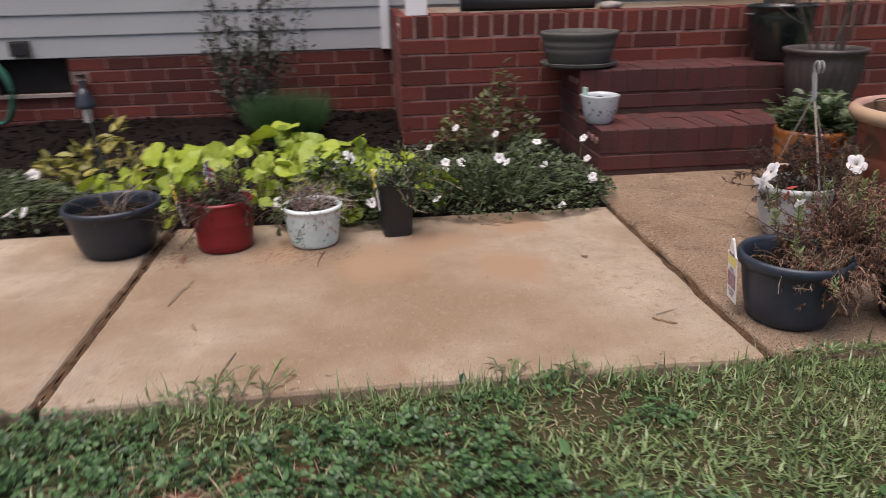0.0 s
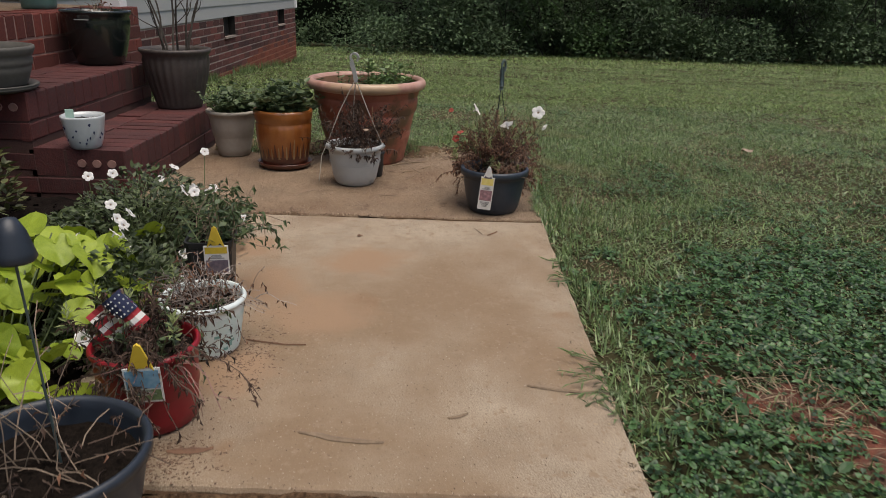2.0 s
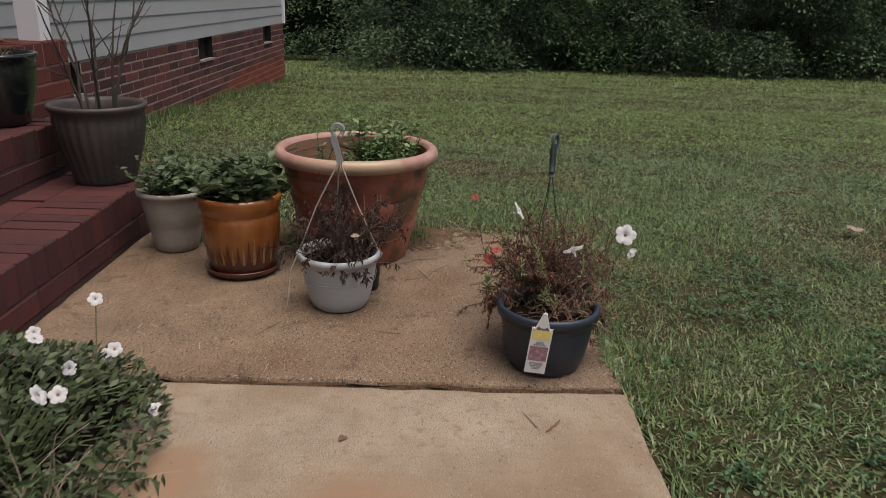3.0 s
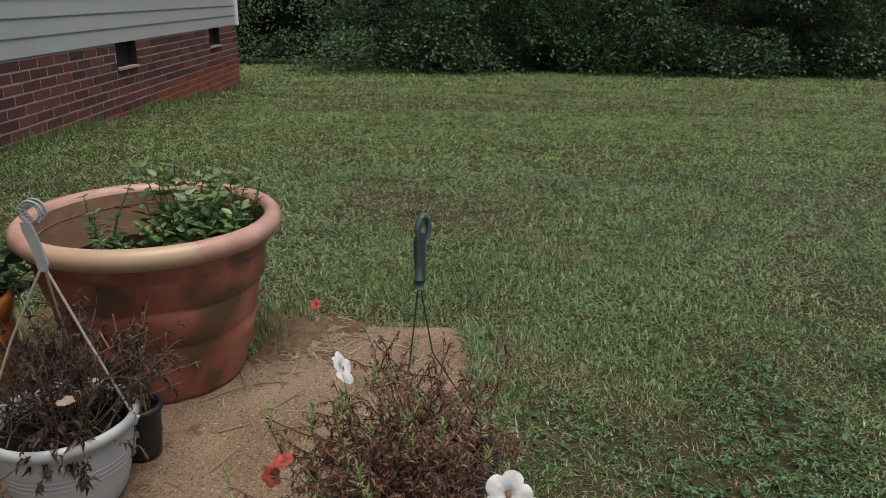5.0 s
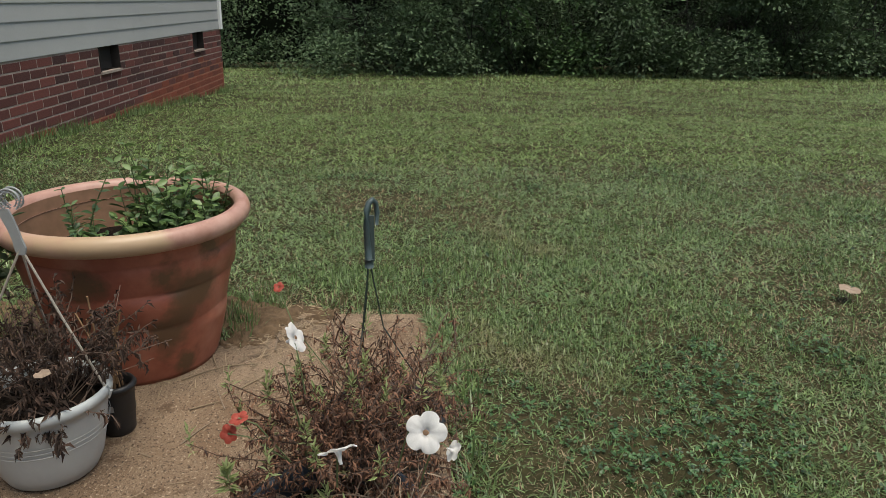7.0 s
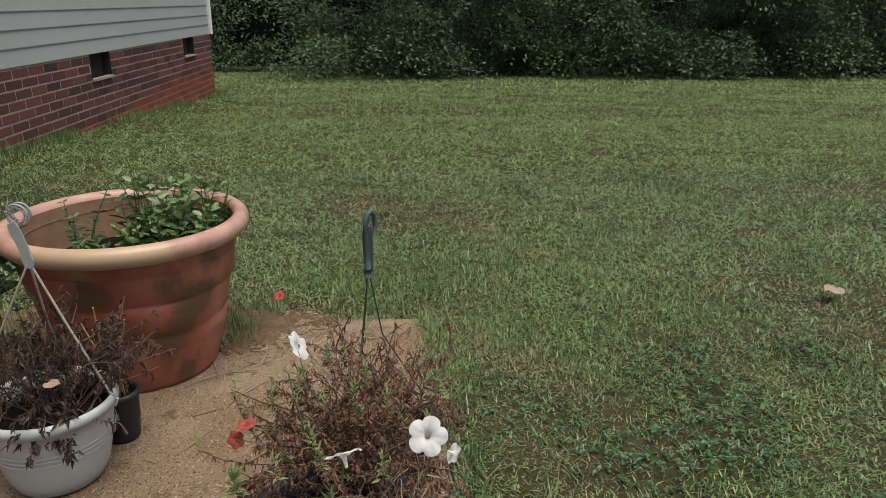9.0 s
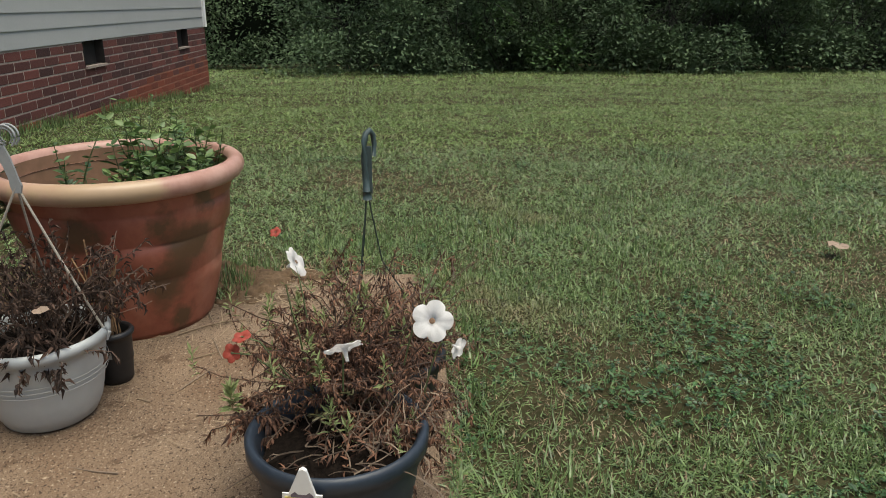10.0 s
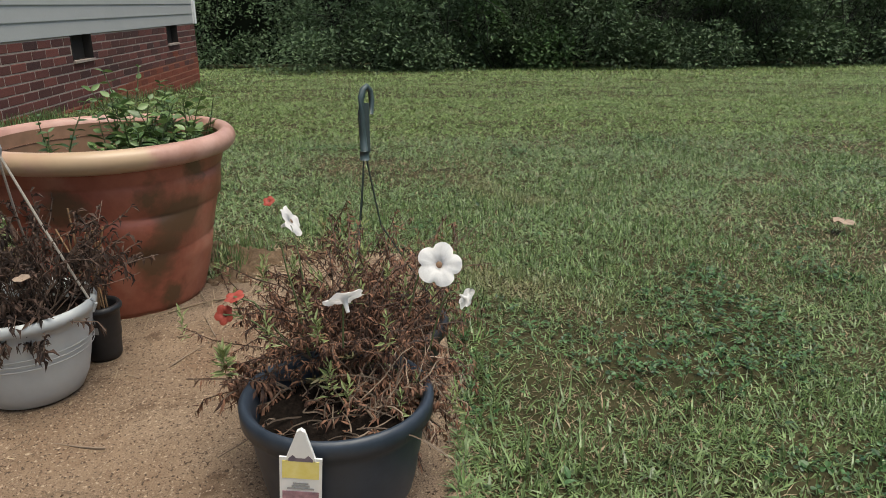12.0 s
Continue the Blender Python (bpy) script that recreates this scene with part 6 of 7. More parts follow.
# longer tufts at the path's edge and beside the planter
fringe = lambda x, y: np.clip(1 - np.abs(y + 0.03) / 0.06, 0, 1) * (x < 1.1) * (vnoise(x * 7, y * 7, 33) > 0.42) + (np.abs(x - 1.08) < 0.16) * (y > 0.4) * (vnoise(x * 9, y * 9, 34) > 0.38) * 0.9
grass_patch("edge_tufts", "longer grass tufts over the path's edge", [(-2.7, 1.2, -0.11, 0.02, 9000, 1.0), (0.92, 1.25, 0.42, 1.5, 9000, 0.9)], 306, BLADE, 0.062, 0.0040, fringe, GRASS, 0.95, 0.4)
grass_patch("edge_tufts", "long grass blades standing beside the landing", [(-0.10, 0.40, -0.20, 0.01, 2600, 1.0)], 309, BLADE, 0.058, 0.0040, lambda x, y: np.clip(1.3 * vnoise(x * 11, y * 11, 38) - 0.25, 0, 1), GRASS, 0.8, 0.35)
grass_patch("corner_tufts", "grass clump growing over the landing's corner", [(0.95, 1.20, 0.43, 0.70, 11000, 1.0)], 308, BLADE, 0.055, 0.0038, lambda x, y: np.clip((x - 0.93) / 0.10, 0, 1) * (0.3 + 0.7 * (vnoise(x * 12, y * 12, 35) > 0.42)), GRASS, 0.7, 0.4)
# rank grass left standing at the foot of the house wall
rank = lambda x, y: np.clip((y - 2.46) / 0.16, 0, 1) * np.clip((vnoise(x * 2.3, y * 0, 39) - 0.35) * 3, 0.08, 1)
grass_patch("wall_tufts", "longer grass tufts at the foot of the brick wall", [(2.0, 9.1, 2.44, 2.645, 3600, 1.0)], 307, BLADE, 0.085, 0.0060, rank, GRASS, 0.25, 0.25)

# clover and broad-leaved weeds
TREFOIL_V, TREFOIL_F = [], []
for k in range(3):
    c, q, i = math.cos(2.1 * k), math.sin(2.1 * k), 6 * k
    TREFOIL_V += [(u * c - w * q, u * q + w * c, h) for u, w, h in ((0, 0.04, 0), (0.34, 0.42, 0.10), (0.36, 0.80, 0.06), (0, 0.92, -0.02), (-0.36, 0.80, 0.06), (-0.34, 0.42, 0.10))]
    TREFOIL_F += [(i, i + 1, i + 2, i + 3), (i, i + 3, i + 4, i + 5)]
x, y, k, r = sow([(-2.7, 0.9, -1.3, -0.02, 6300, 1.0), (-2.7, 0.9, -2.0, -1.3, 3000, 1.0), (0.9, 3.4, -2.6, 2.6, 2600, 1.0), (-1.8, 3.4, -4.2, -2.0, 1300, 1.2)], 310, leafy)
n = len(x)
z = lawn_z(x, y) + r.uniform(0.002, 0.036, n) * np.clip(leafy(x, y) * 1.3, 0.4, 1)
turns = upright(r.uniform(0, 6.3, n), np.clip(r.normal(0.1, 0.5, n), -1.2, 1.2))
size = (0.0080 + 0.0040 / (1 + np.exp((x + 0.2) / 0.12))) * k * r.uniform(0.5, 1.4, n)
v, f = stamp((TREFOIL_V, TREFOIL_F), np.column_stack((x, y, z)), turns, size)
tagged(part("clover", mesh_of("clover", v, f), CLOVER), "dense green clover in the lawn", "clover", kind="stuff")
x, y, k, r = sow([(-2.7, 0.0, -2.0, -0.02, 900, 0.85), (0.0, 3.4, -2.6, 2.6, 420, 0.55)], 312, lambda x, y: np.clip(leafy(x, y) * 0.7 + 0.12, 0, 1) * (1 - bare_clay(x, y)))
n = len(x)
ways = np.column_stack((r.normal(size=n), r.normal(size=n), r.normal(0.15, 0.35, n)))
v, f = stamp(OVAL, np.column_stack((x, y, lawn_z(x, y) + r.uniform(0.006, 0.03, n))), frames_along(ways, r.normal(0, 0.3, n)), 0.026 * k * r.uniform(0.5, 1.5, n))
tagged(part("broad_weeds", mesh_of("broad_weeds", v, f), CLOVER), "broad-leaved green weeds among the clover", "weed", kind="stuff")

# grass runners that lie over the path's edge
def runner(x, y, turn, seed, count=9, length=0.10):
    rr = np.random.default_rng(seed)
    e = thing("crabgrass_sprig", "green crabgrass runner lying over the concrete edge", "weed", (x, y, 0.0), "crabgrass runners", turn)
    s, places, ways = Shape(), [], []
    for k in range(3):
        line = arc((0, 0, 0.004), (math.cos(0.5 * (k - 1)), math.sin(0.5 * (k - 1)), 0.12), length * rr.uniform(0.7, 1.2), 0.12, rr, 6, 0.08)
        line[:, 2] = np.clip(line[:, 2], 0.003, 0.03)
        s.tube(line, 0.0012, 4, False)
        for j in range(count):
            q, d = along(line, rr.uniform(0.1, 1))
            places.append(q)
            ways.append(d + rr.normal(0, 0.6, 3) * (1, 1, 0.3))
    part("stem_tangle", s, GREEN_STEM, e)
    n = len(places)
    part("foliage", leafage(LEAF, places, ways, 0.026 * rr.uniform(0.5, 1.3, n), rr, 0.22), GRASS, e)


for k, (x, y, a, l) in enumerate(((-1.06, 0.0, 118, 0.13), (-1.02, -0.01, 80, 0.08), (-0.55, -0.02, 70, 0.07), (-0.40, -0.02, 100, 0.06), (-1.12, -0.01, 95, 0.10))):
    runner(x, y, a, 600 + k, length=l)

# bare red clay with straw
cxx, cyy = np.meshgrid(np.linspace(-1.85, -0.15, 140), np.linspace(-1.05, -0.03, 84), indexing="ij")
share = bare_clay(cxx, cyy)
czz = lawn_z(cxx, cyy) - 0.004 + 0.010 * np.clip(share * 2, 0, 1) + 0.004 * (vnoise(cxx * 40, cyy * 40, 51) - 0.5)
ci = np.arange(cxx.size).reshape(cxx.shape)
cq = np.stack((ci[:-1, :-1], ci[1:, :-1], ci[1:, 1:], ci[:-1, 1:]), -1).reshape(-1, 4)
cq = cq[(share.ravel()[cq].max(1) > 0.15) & (cxx.ravel()[cq].max(1) < -0.75)]
tagged(part("clay_patch", mesh_of("clay_patch", np.stack((cxx, cyy, czz), -1).reshape(-1, 3), [cq], True), RED_CLAY), "bare red clay patch worn into the lawn", "soil", kind="structure")

rr = np.random.default_rng(86)
n = 420
x, y = rr.normal(-1.10, 0.15, n), rr.normal(-0.38, 0.09, n)
v, f = stamp(LYING, np.column_stack((x, y, lawn_z(x, y) + rr.uniform(0.006, 0.016, n))), upright(rr.uniform(0, 6.3, n), rr.normal(1.25, 0.12, n)), np.column_stack((rr.uniform(0.0022, 0.0036, n), rr.uniform(0.01, 0.03, n), rr.uniform(0.025, 0.075, n))))
tagged(part("straw", mesh_of("straw", v, f), DRY_GRASS), "dead straw lying over the bare clay", "straw", kind="stuff")

# drift of brown soil washed over the landing's far corner
dx, dy = np.meshgrid(np.linspace(0.70, 1.16, 90), np.linspace(0.28, 1.42, 160), indexing="ij")
depth = 0.030 * (np.clip((dx - 0.90) / 0.16, -0.6, 1) - 0.55 * np.clip((0.52 - dy) / 0.12, 0, 1.5) + 0.7 * (vnoise(dx * 14, dy * 14, 55) - 0.55) + 0.9 * (vnoise(dx * 60, dy * 60, 57) - 0.55))
dz = np.where(dx > 1.105, np.maximum(lawn_z(dx, dy), depth - 0.02), np.clip(depth, -0.02, 0.016)) + 0.003 * (vnoise(dx * 50, dy * 50, 56) - 0.5)
di = np.arange(dx.size).reshape(dx.shape)
dq = np.stack((di[:-1, :-1], di[1:, :-1], di[1:, 1:], di[:-1, 1:]), -1).reshape(-1, 4)
tagged(part("soil_drift", mesh_of("soil_drift", np.stack((dx, dy, dz), -1).reshape(-1, 3), [dq], True), paint("drift_soil", (0.060, 0.040, 0.025), (0.170, 0.115, 0.070), 14, 1.0, 0.9, 90, position=True, spec=0.1, speck=0.5)),
       "brown soil washed over the corner of the landing", "soil", kind="structure")

# ---- woods at the end of the lawn ----
def shrub_crown(seed, half, height, n, leaf):
    """Leaves in uneven sprays over a lumpy outline, with gaps."""
    r = np.random.default_rng(seed)
    lumps = 24
    cx, cy = r.uniform(-half, half, lumps), r.uniform(-half * 0.85, half * 0.85, lumps)
    cz = height * r.uniform(0.05, 0.98, lumps) ** 1.25
    cr = r.uniform(0.28, 0.72, lumps) * (1.1 - 0.4 * cz / height)
    pick = r.integers(0, lumps, n)
    d = unit(r.normal(size=(n, 3)))
    d[:, 2] = np.where(r.random(n) < 0.45, np.abs(d[:, 2]), d[:, 2])
    rad = cr[pick] * r.uniform(0.45, 1.12, n) ** 0.45
    p = np.column_stack((cx[pick], cy[pick], cz[pick])) + d * rad[:, None]
    p[:, 2] = np.maximum(p[:, 2], 0.02)
    ways = d * (1, 1, 0.4) + r.normal(0, 0.5, (n, 3)) + np.array([0, 0, -0.1])
    return leafage(FAR_LEAF, p, ways, leaf * r.uniform(0.45, 1.35, n), r, 0.75)


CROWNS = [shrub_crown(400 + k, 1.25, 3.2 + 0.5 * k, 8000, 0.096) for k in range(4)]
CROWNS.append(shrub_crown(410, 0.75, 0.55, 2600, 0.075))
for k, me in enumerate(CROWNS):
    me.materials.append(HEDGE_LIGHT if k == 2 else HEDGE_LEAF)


def shrub_stems(seed):
    r = np.random.default_rng(seed)
    s = Shape()
    for k in range(4):
        a = r.uniform(0, 6.3)
        line = arc((0.25 * math.cos(a), 0.25 * math.sin(a), -0.05), (0.5 * math.cos(a), 0.5 * math.sin(a), 1), r.uniform(1.2, 2.2), 0.1, r, 8, 0.1)
        s.tube(line, np.linspace(0.012, 0.004, 9), 6, False)
        for j in range(4):
            q, d = along(line, r.uniform(0.3, 0.9))
            s.tube(arc(q, d + r.normal(0, 0.9, 3), r.uniform(0.5, 1.1), 0.2, r, 5, 0.15), np.linspace(0.010, 0.003, 6), 4, False)
    return s.mesh("branchwork")


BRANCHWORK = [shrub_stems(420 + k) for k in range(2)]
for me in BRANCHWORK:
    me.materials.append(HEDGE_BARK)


def woods_x(y):
    """The edge of the woods, leaning away to the south."""
    return 13.9 - 0.10 * y + (0.35 * max(0.0, -9.5 - y))


r = np.random.default_rng(430)
k = 0
for row, off in enumerate((0.6, 2.4, 4.0)):
    y = -15.0 + 0.7 * row
    while y < 9.5:
        x = woods_x(y) + off + r.normal(0, 0.16)
        if y > (1.6, 3.0, 9.5)[row]:   # a hollow behind the house
            break
        young = (row == 0 and -3.4 < y < -1.2) or (row < 2 and r.random() < 0.07)
        kind = 2 if young else (0, 1, 3)[int(r.integers(3))]
        label = "light green young shrub at the edge of the lawn" if young else "dense dark green wild shrub at the edge of the lawn"
        e = thing("shrub", label, "shrub", (x, y, float(lawn_z(x, y)) - 0.03), "wild shrubs at the edge of the woods", float(r.uniform(0, 360)))
        part("crown", CROWNS[kind], None, e)
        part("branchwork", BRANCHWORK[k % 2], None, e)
        k += 1
        y += (1.32, 2.0, 2.6)[row] + r.normal(0, 0.18)
for y in (-6.1, -0.4, 1.9):
    x = woods_x(y) - 0.35 + r.normal(0, 0.15)
    e = thing("ground_ivy", "low light green undergrowth at the foot of the shrubs", "undergrowth", (x, y, float(lawn_z(x, y)) - 0.02), "low undergrowth before the woods", float(r.uniform(0, 360)))
    part("foliage", CROWNS[4], None, e)
# near-black sheet behind the shrubs: the woods' deep shade, painted as a surface
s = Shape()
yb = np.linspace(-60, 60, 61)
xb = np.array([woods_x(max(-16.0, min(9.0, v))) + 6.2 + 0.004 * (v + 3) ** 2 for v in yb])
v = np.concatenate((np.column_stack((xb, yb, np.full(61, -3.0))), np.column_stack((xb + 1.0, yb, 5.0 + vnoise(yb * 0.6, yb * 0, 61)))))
tagged(part("backdrop_woods", mesh_of("backdrop_woods", v, [np.array([(i, i + 1, 62 + i, 61 + i) for i in range(60)])]), WOOD_SHADE), "near-black sheet painted as the deep shade inside the woods", "woods", kind="structure")

# ---- litter on path and lawn ----
def grit(name, label, count, x0, x1, y0, y1, size, mat, seed, edge=0.0):
    rr = np.random.default_rng(seed)
    x, y = rr.uniform(x0, x1, count), rr.uniform(y0, y1, count)
    keep = rr.random(count) < np.clip(vnoise(x * 3, y * 3, seed) * 1.6 - 0.3, 0.08, 1)
    x, y = x[keep], y[keep]
    n = len(x)
    v, f = stamp(chip_shape, np.column_stack((x, y, np.full(n, 0.0006))), frames_along(np.column_stack((rr.normal(size=(n, 2)), np.zeros(n))), np.zeros(n)), size * rr.uniform(0.4, 1.6, (n, 3)))
    tagged(part(name, mesh_of(name, v, f), mat), label, "grit", kind="stuff")


grit("pale_grit", "pale sand grains scattered on the concrete", 8000, 0.02, 1.09, 0.02, 1.40, 0.0018, paint("pale_grit", (0.20, 0.14, 0.09), (0.36, 0.28, 0.20), 9, 0.9, 0.0, vary="island"), 81)
grit("dark_grit", "dark crumbs of soil on the concrete", 7000, 0.02, 1.09, 0.02, 1.40, 0.0020, paint("dark_grit", (0.035, 0.02, 0.012), (0.12, 0.07, 0.04), 9, 0.95, 0.0, vary="island"), 82)
grit("dark_grit", "dark crumbs of soil on the concrete", 1000, -2.8, -0.02, 0.02, 1.05, 0.0017, paint("dark_crumbs", (0.04, 0.025, 0.015), (0.13, 0.08, 0.05), 9, 0.95, 0.0, vary="island"), 83)
rr = np.random.default_rng(87)
n = 900
x, y = rr.normal(-1.37, 0.035, n), rr.normal(0.80, 0.045, n)
x[500:], y[500:] = rr.normal(-1.02, 0.09, n - 500), rr.normal(0.755, 0.035, n - 500)
v, f = stamp(chip_shape, np.column_stack((x, y, np.full(n, 0.0005))), frames_along(np.column_stack((rr.normal(size=(n, 2)), np.zeros(n))), np.zeros(n)), np.column_stack((rr.uniform(0.001, 0.004, n), rr.uniform(0.002, 0.008, n), np.full(n, 0.0012))))
tagged(part("washed_soil", mesh_of("washed_soil", v, f), paint("washed_soil", (0.06, 0.035, 0.022), (0.20, 0.125, 0.080), 9, 0.95, 0.0, vary="island")), "brown soil crumbs washed out around the pots", "grit", kind="stuff")
n = 1500
x = rr.uniform(-2.7, 0.45, n)
y = 0.012 + 0.022 * rr.normal(size=n)
keep = rr.random(n) < np.clip(2.2 * vnoise(x * 5, x * 0, 58) - 0.6, 0.06, 1)
x, y = x[keep], np.abs(y[keep])
n = len(x)
v, f = stamp(chip_shape, np.column_stack((x, y, np.full(n, 0.001))), frames_along(np.column_stack((rr.normal(size=(n, 2)), np.zeros(n))), np.zeros(n)), np.column_stack((rr.uniform(0.001, 0.004, n), rr.uniform(0.003, 0.026, n) * rr.random(n), np.full(n, 0.0016))))
tagged(part("edge_litter", mesh_of("edge_litter", v, f), DRY_GRASS), "dry grass clippings and crumbs along the path's edge", "litter", kind="stuff")
rr = np.random.default_rng(84)
n = 620
x, y = rr.uniform(0.02, 1.12, n), rr.uniform(0.02, 1.2, n)
x[220:], y[220:] = rr.normal(0.98, 0.10, n - 220), rr.normal(0.42, 0.10, n - 220)
v, f = stamp(([(-0.5, 0, 0), (0.5, 0, 0), (0.5, 1, 0.02), (-0.5, 1, 0.02)], [(0, 1, 2, 3)]), np.column_stack((x, y, rr.uniform(0.002, 0.006, n))), frames_along(np.column_stack((rr.normal(size=(n, 2)), np.zeros(n))), np.zeros(n)),
             np.column_stack((rr.uniform(0.0012, 0.0026, n), rr.uniform(0.015, 0.075, n) * rr.random(n) ** 0.5, np.full(n, 0.02))))
tagged(part("straw", mesh_of("straw", v, f), DRY_GRASS), "bits of straw on the concrete landing", "straw", kind="stuff")


def twig(place, length, turn, seed, mat=DRY_STEM, thick=0.0014):
    rr = np.random.default_rng(seed)
    t = part("twig", Shape().tube(arc((0, 0, 0.003), (1, 0, 0), length, 0.0, rr, 5, 0.05) * (1, 1, 0.3) + (0, 0, 0.002), np.linspace(thick, thick * 0.5, 6), 5), mat, at=pose(*place, 0, 0, turn))
    return tagged(t, "thin dry twig lying on the concrete path", "twig", "twigs on the path")


for k, (x, y, l, a) in enumerate(((-0.46, 0.93, 0.10, 15), (-0.16, 0.22, 0.06, 20), (0.25, 0.52, 0.10, 80),
                                  (0.62, 0.45, 0.12, 30), (0.30, 0.84, 0.10, 150), (0.5, 0.5, 0.09, -20), (0.88, 0.40, 0.10, 5))):
    twig((x, y, 0.0), l, a, 500 + k)
for k, (x, y, l, a) in enumerate(((0.738, 0.573, 0.11, -45), (0.93, 0.567, 0.19, 200), (0.80, 0.50, 0.07, -80), (0.62, 0.52, 0.06, -60), (0.95, 0.42, 0.14, 100), (0.70, 0.44, 0.08, -30))):
    twig((x, y, 0.0), l, a, 530 + k, DRY_GRASS, 0.0018)


def fallen_leaf(place, size, turn, mat, seed, label):
    rr = np.random.default_rng(seed)
    v = np.array(HEART[0]) * (0.8, 1, 1.6) + rr.normal(0, 0.05, (len(HEART[0]), 3))
    v[:, 2] = np.abs(v[:, 2]) + 0.05
    return tagged(part("fallen_leaf", Shape().add(v * size, HEART[1]), mat, at=pose(*place, 0, 0, turn)), label, "leaf", "fallen leaves")


fallen_leaf((1.264, -1.199, float(lawn_z(1.264, -1.199)) + 0.03), 0.075, 40, PALE_LEAF, 1, "pale dry leaf lying on the lawn")
fallen_leaf((-0.207, 0.606, 0.0), 0.022, 70, DEAD_LEAF, 2, "small dark dead leaf on the path")


def dry_blade(foot, tip, width, mat, seed, label):
    """A long withered grass leaf lying flat, with a crease and a curled edge."""
    rr = np.random.default_rng(seed)
    a, b = np.array((*foot, 0.0)), np.array((*tip, 0.0))
    side = unit(np.cross(b - a, (0, 0, 1.0)))
    v = []
    for k in np.linspace(0, 1, 9):
        w = width * (math.sin(math.pi * min(0.97, 0.06 + 0.94 * k)) ** 0.6) * rr.uniform(0.7, 1.1) / 2
        mid = a + (b - a) * k + side * 0.05 * float(np.linalg.norm(b - a)) * math.sin(3 * k) + rr.normal(0, 0.0008, 3) * (1, 1, 0)
        v += [mid - side * w + (0, 0, 0.002), mid + (0, 0, 0.0045), mid + side * w + (0, 0, 0.0015)]
    f = [(3 * i + j, 3 * i + j + 1, 3 * i + j + 4, 3 * i + j + 3) for i in range(8) for j in (0, 1)]
    return tagged(part("withered_blade", Shape().add(v, f), mat), label, "leaf", "withered blades on the path")


STRAW_BROWN = paint("brown_straw", (0.13, 0.088, 0.056), (0.27, 0.20, 0.135), 20, 0.9, 0.2)
dry_blade((-1.280, 0.592), (-1.306, 0.439), 0.015, STRAW_BROWN, 3, "flat brown withered leaf blade on the concrete")
dry_blade((-1.349, 0.800), (-1.335, 0.727), 0.018, DEAD_LEAF, 4, "dark brown dead leaf beside the red bucket")
dry_blade((-0.480, 0.985), (-0.400, 0.910), 0.012, STRAW_BROWN, 6, "brown dead leaf by the petunia patch")
dry_blade((-1.225, 0.330), (-1.205, 0.290), 0.008, STRAW_BROWN, 7, "small withered blade on the concrete")
dry_blade((-0.940, 0.775), (-0.957, 0.640), 0.0035, DEAD_LEAF, 8, "thin brown stalk lying beside the white bucket")
dry_blade((-0.175, 0.205), (-0.130, 0.170), 0.008, DEAD_LEAF, 9, "dark scrap of leaf near the joint")
dry_blade((-1.100, 0.170), (-1.115, 0.030), 0.006, STRAW_BROWN, 10, "withered runner lying over the path edge")
fallen_leaf((0.36, 0.655, 0.225), 0.03, 160, PALE_LEAF, 6, "pinkish dry leaf caught in the basket")


# ---- bricks, laid piece by piece ----
CAPS = [brick_mesh("brick", 0.061, 0.096, 0.2, 50 + k) for k in range(3)]
TREADS = [brick_mesh("brick", 0.0652, 0.096, 0.2, 90 + k) for k in range(3)]
SHORT_TREADS = [brick_mesh("brick", 0.0652, 0.096, 0.105, 60 + k) for k in range(3)]
for me in CAPS:
    me.materials.append(RED_BRICK)
for me in TREADS + SHORT_TREADS:
    me.materials.append(STEP_BRICK)


def edge_course(parent, x0, x1, y, z, data, depth):
    """Bricks on edge laid front to back as a capping or tread."""
    n = int(round((x1 - x0) / 0.0685))
    step = (x1 - x0) / n
    for k in range(n):
        m = pose(x0 + (k + 0.5) * step, y + depth + 0.0015 * rng.normal(), z + 0.0012 * rng.normal(), 0, 0.5 * rng.normal(), 0) @ Matrix.Diagonal((step / 0.0685, 1, 1, 1))
        part("brick", data[int(rng.integers(len(data)))], None, parent, at=m)


def core_holes(parent, x, y, z):
    """Three mortar-filled core holes on the side of the end brick."""
    for k in (-1, 0, 1):
        a = np.linspace(0, 2 * np.pi, 12, endpoint=False)
        v = [(x - 0.003, y + 0.052 * k + 0.015 * math.cos(t), z + 0.014 * math.sin(t)) for t in a]
        v += [(x + 0.01, p[1], p[2]) for p in v]
        part("core_filler", Shape().add(v, [tuple(range(11, -1, -1))] + [(i, (i + 1) % 12, 12 + (i + 1) % 12, 12 + i) for i in range(12)]), CORE_PINK, parent)


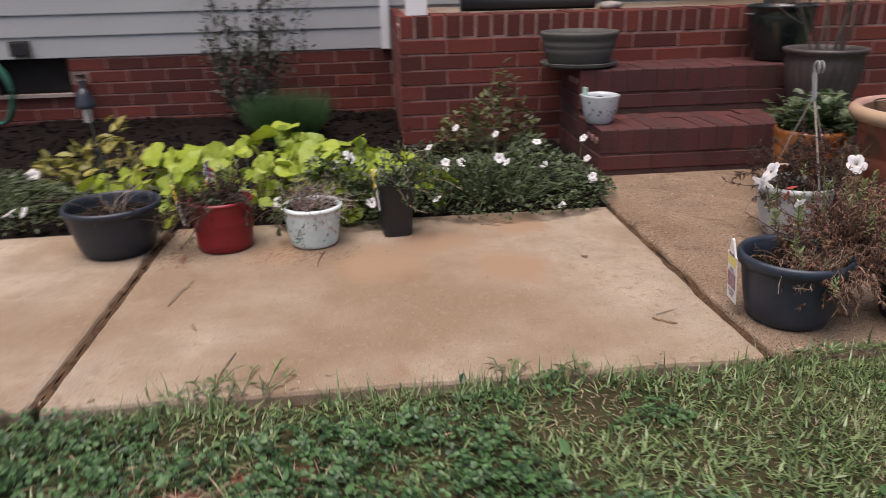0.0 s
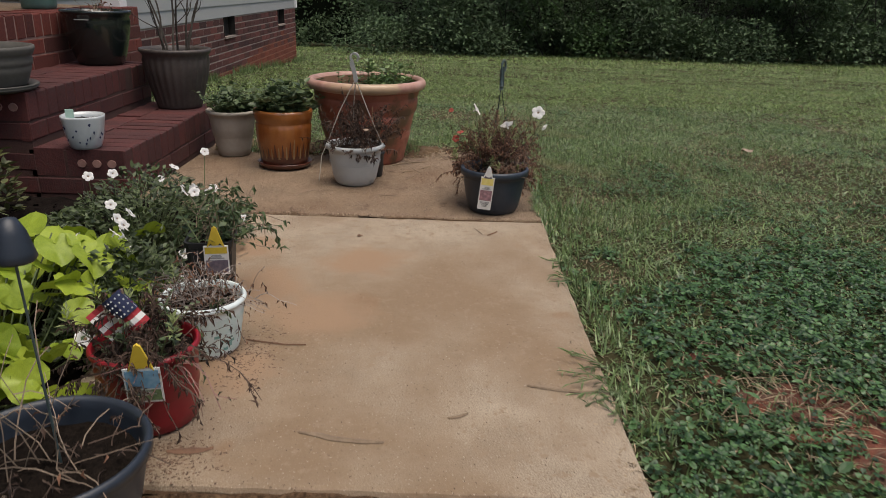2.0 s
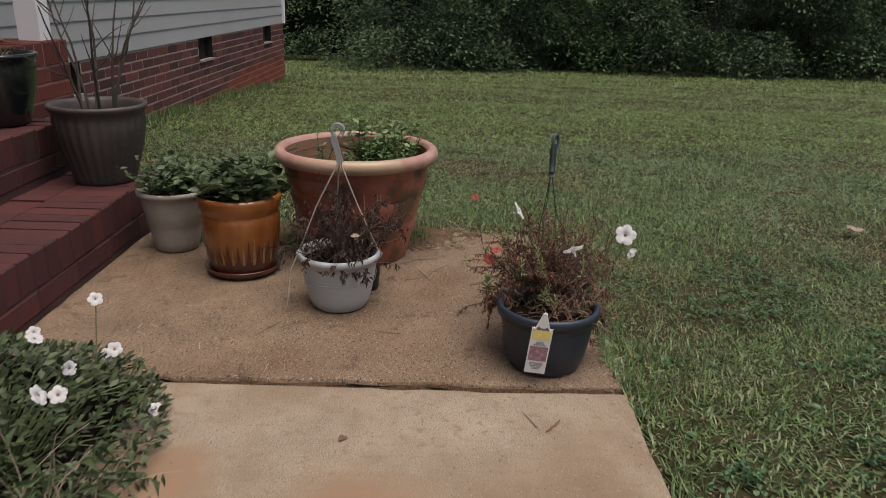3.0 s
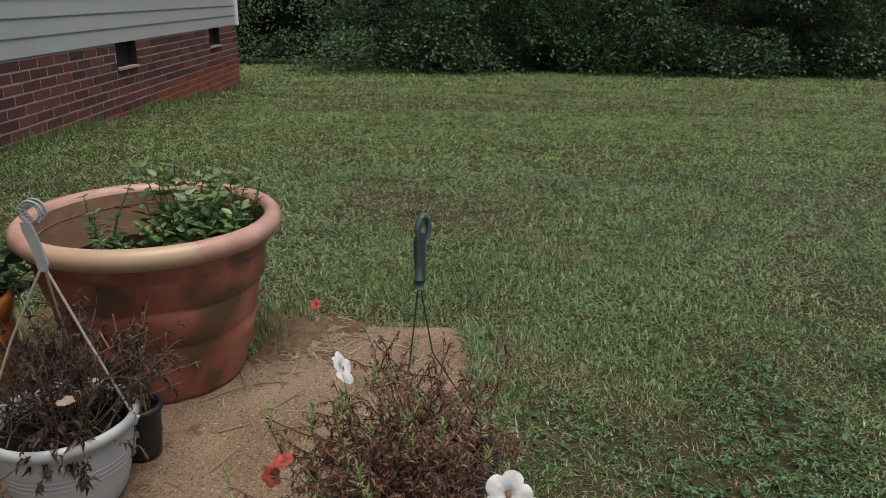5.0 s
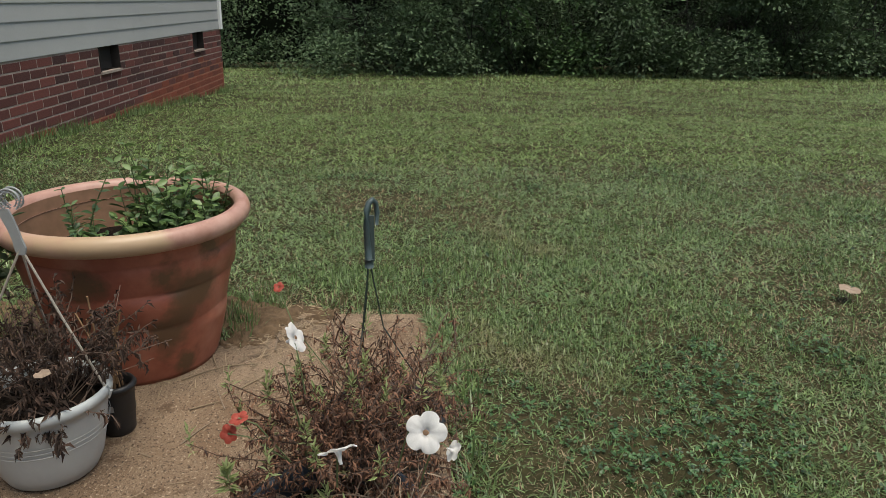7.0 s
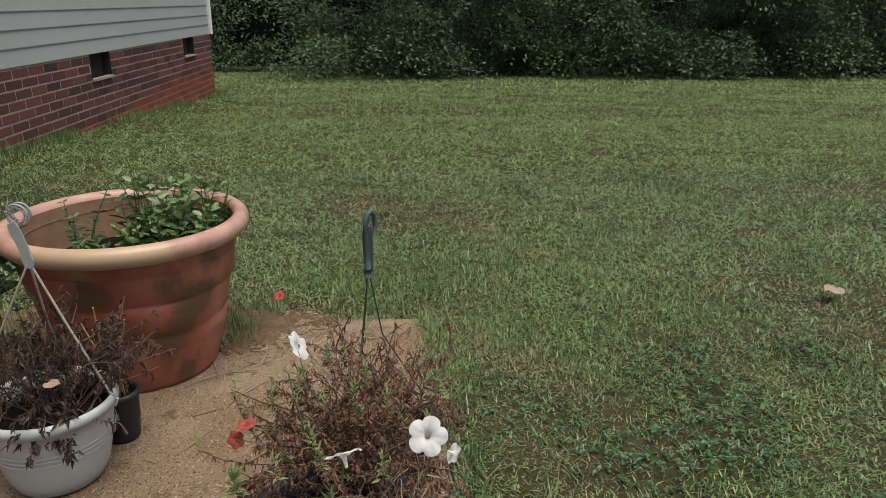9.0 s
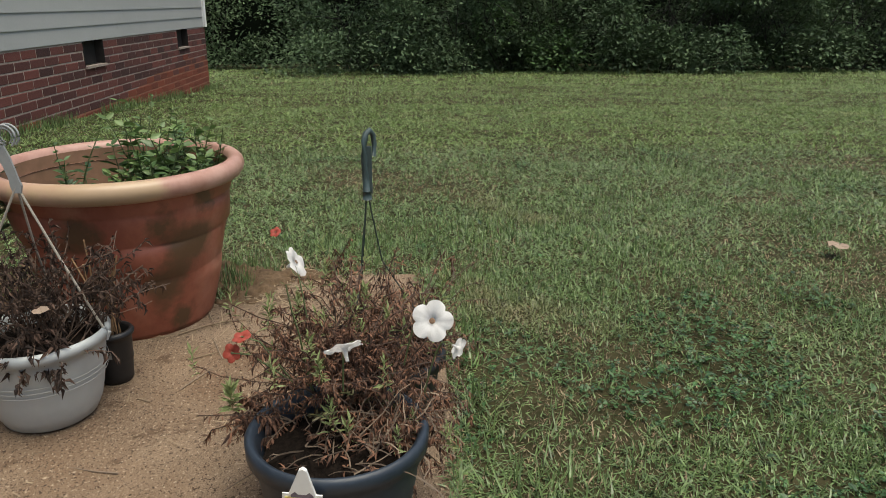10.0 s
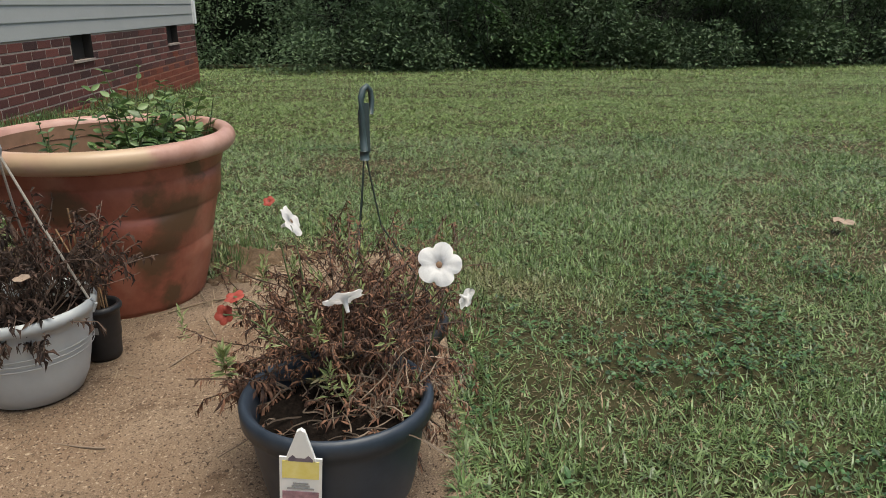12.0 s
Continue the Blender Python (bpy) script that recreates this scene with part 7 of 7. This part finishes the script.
z_first = SIDING_Z - 0.010
gaps = [e for v in VENTS_R for e in (v - 0.2, v + 0.2)]
for c in range(13):
    z = z_first - COURSE * (c + 0.5)
    ends = [PORCH_X1] + (gaps if c < 3 else []) + [CORNER_X - 0.002]
    for a, b in zip(ends[::2], ends[1::2]):
        shift = (a - PORCH_X1 + PITCH / 2 * (c % 2)) % PITCH
        hidden = lambda p, q, h: h < float(lawn_z(a + q, WALL_R)) - 0.05
        clay = lambda x, h: x > 4.0 and h < float(lawn_z(x, WALL_R)) + (0.45 + 0.75 * rng.random()) * (0.03 + 0.46 * max(0.0, (x - 5.6) / 3.4)) * (0.5 + float(vnoise(x * 2.2, 0.0, 71)))
        brick_course(wall_right, (a, WALL_R + 0.034), (1, 0), b - a, z, shift, hidden, clay)
    if c < 6:
        skip_l = lambda a, b, h: h > SIDING_Z - VENT_H and -4.7 + b > VENT_L - 0.19 and -4.7 + a < VENT_L + 0.19
        brick_course(wall_left, (-4.7, WALL_L + 0.034), (1, 0), 4.7 + PORCH_X0 - 0.003, z, PITCH / 2 * ((c + 1) % 2), skip_l, stock=RED_STRETCHERS)
CAP_MID = CAP_TOP - 0.048
edge_course(porch, PORCH_X0, PORCH_X1, PORCH, CAP_MID, CAPS, 0.2)
core_holes(porch, PORCH_X0, PORCH + 0.1, CAP_MID)
rowlock_course(porch, (PORCH_X0 + 0.034, WALL_L), (0, -1), WALL_L - PORCH - 0.205, CAP_MID)
for c in range(7):
    z = CAP_TOP - 0.101 - COURSE * (c + 0.5)
    skip_p = lambda a, b, h: PORCH_X0 + a > 0.2 and PORCH_X0 + b < 1.05 and h < 0.33
    brick_course(porch, (PORCH_X0, PORCH + 0.034), (1, 0), PORCH_X1 - PORCH_X0, z, PITCH / 2 * (c % 2), skip_p, stock=RED_STRETCHERS)
    brick_course(porch, (PORCH_X0 + 0.034, WALL_L), (0, -1), WALL_L - PORCH - 0.003, z, PITCH / 2 * ((c + 1) % 2), stock=RED_STRETCHERS)
for (y, z), depth in zip(STEPS, (0.311, 0.315)):
    edge_course(steps, STEP_X0, STEP_X1, y, z - 0.048, TREADS, 0.2)
    edge_course(steps, STEP_X0, STEP_X1, y + 0.208, z - 0.048, SHORT_TREADS, 0.105)
    core_holes(steps, STEP_X0, y + 0.1, z - 0.048)
    brick_course(steps, (STEP_X0, y + 0.034), (1, 0), STEP_X1 - STEP_X0, z - 0.101 - 0.031, 0.1 if z > 0.3 else 0.0, stock=STEP_STRETCHERS)
    brick_course(steps, (STEP_X0 + 0.034, y + depth), (0, -1), depth - 0.003, z - 0.101 - 0.031, 0.05, stock=STEP_STRETCHERS)
brick_course(steps, (STEP_X0 + 0.034, PORCH), (0, -1), PORCH - STEPS[1][0] - 0.003, 0.13, 0.0, stock=STEP_STRETCHERS)
brick_course(steps, (STEP_X0 + 0.034, PORCH), (0, -1), PORCH - STEPS[1][0] - 0.003, 0.047, 0.1, stock=STEP_STRETCHERS)
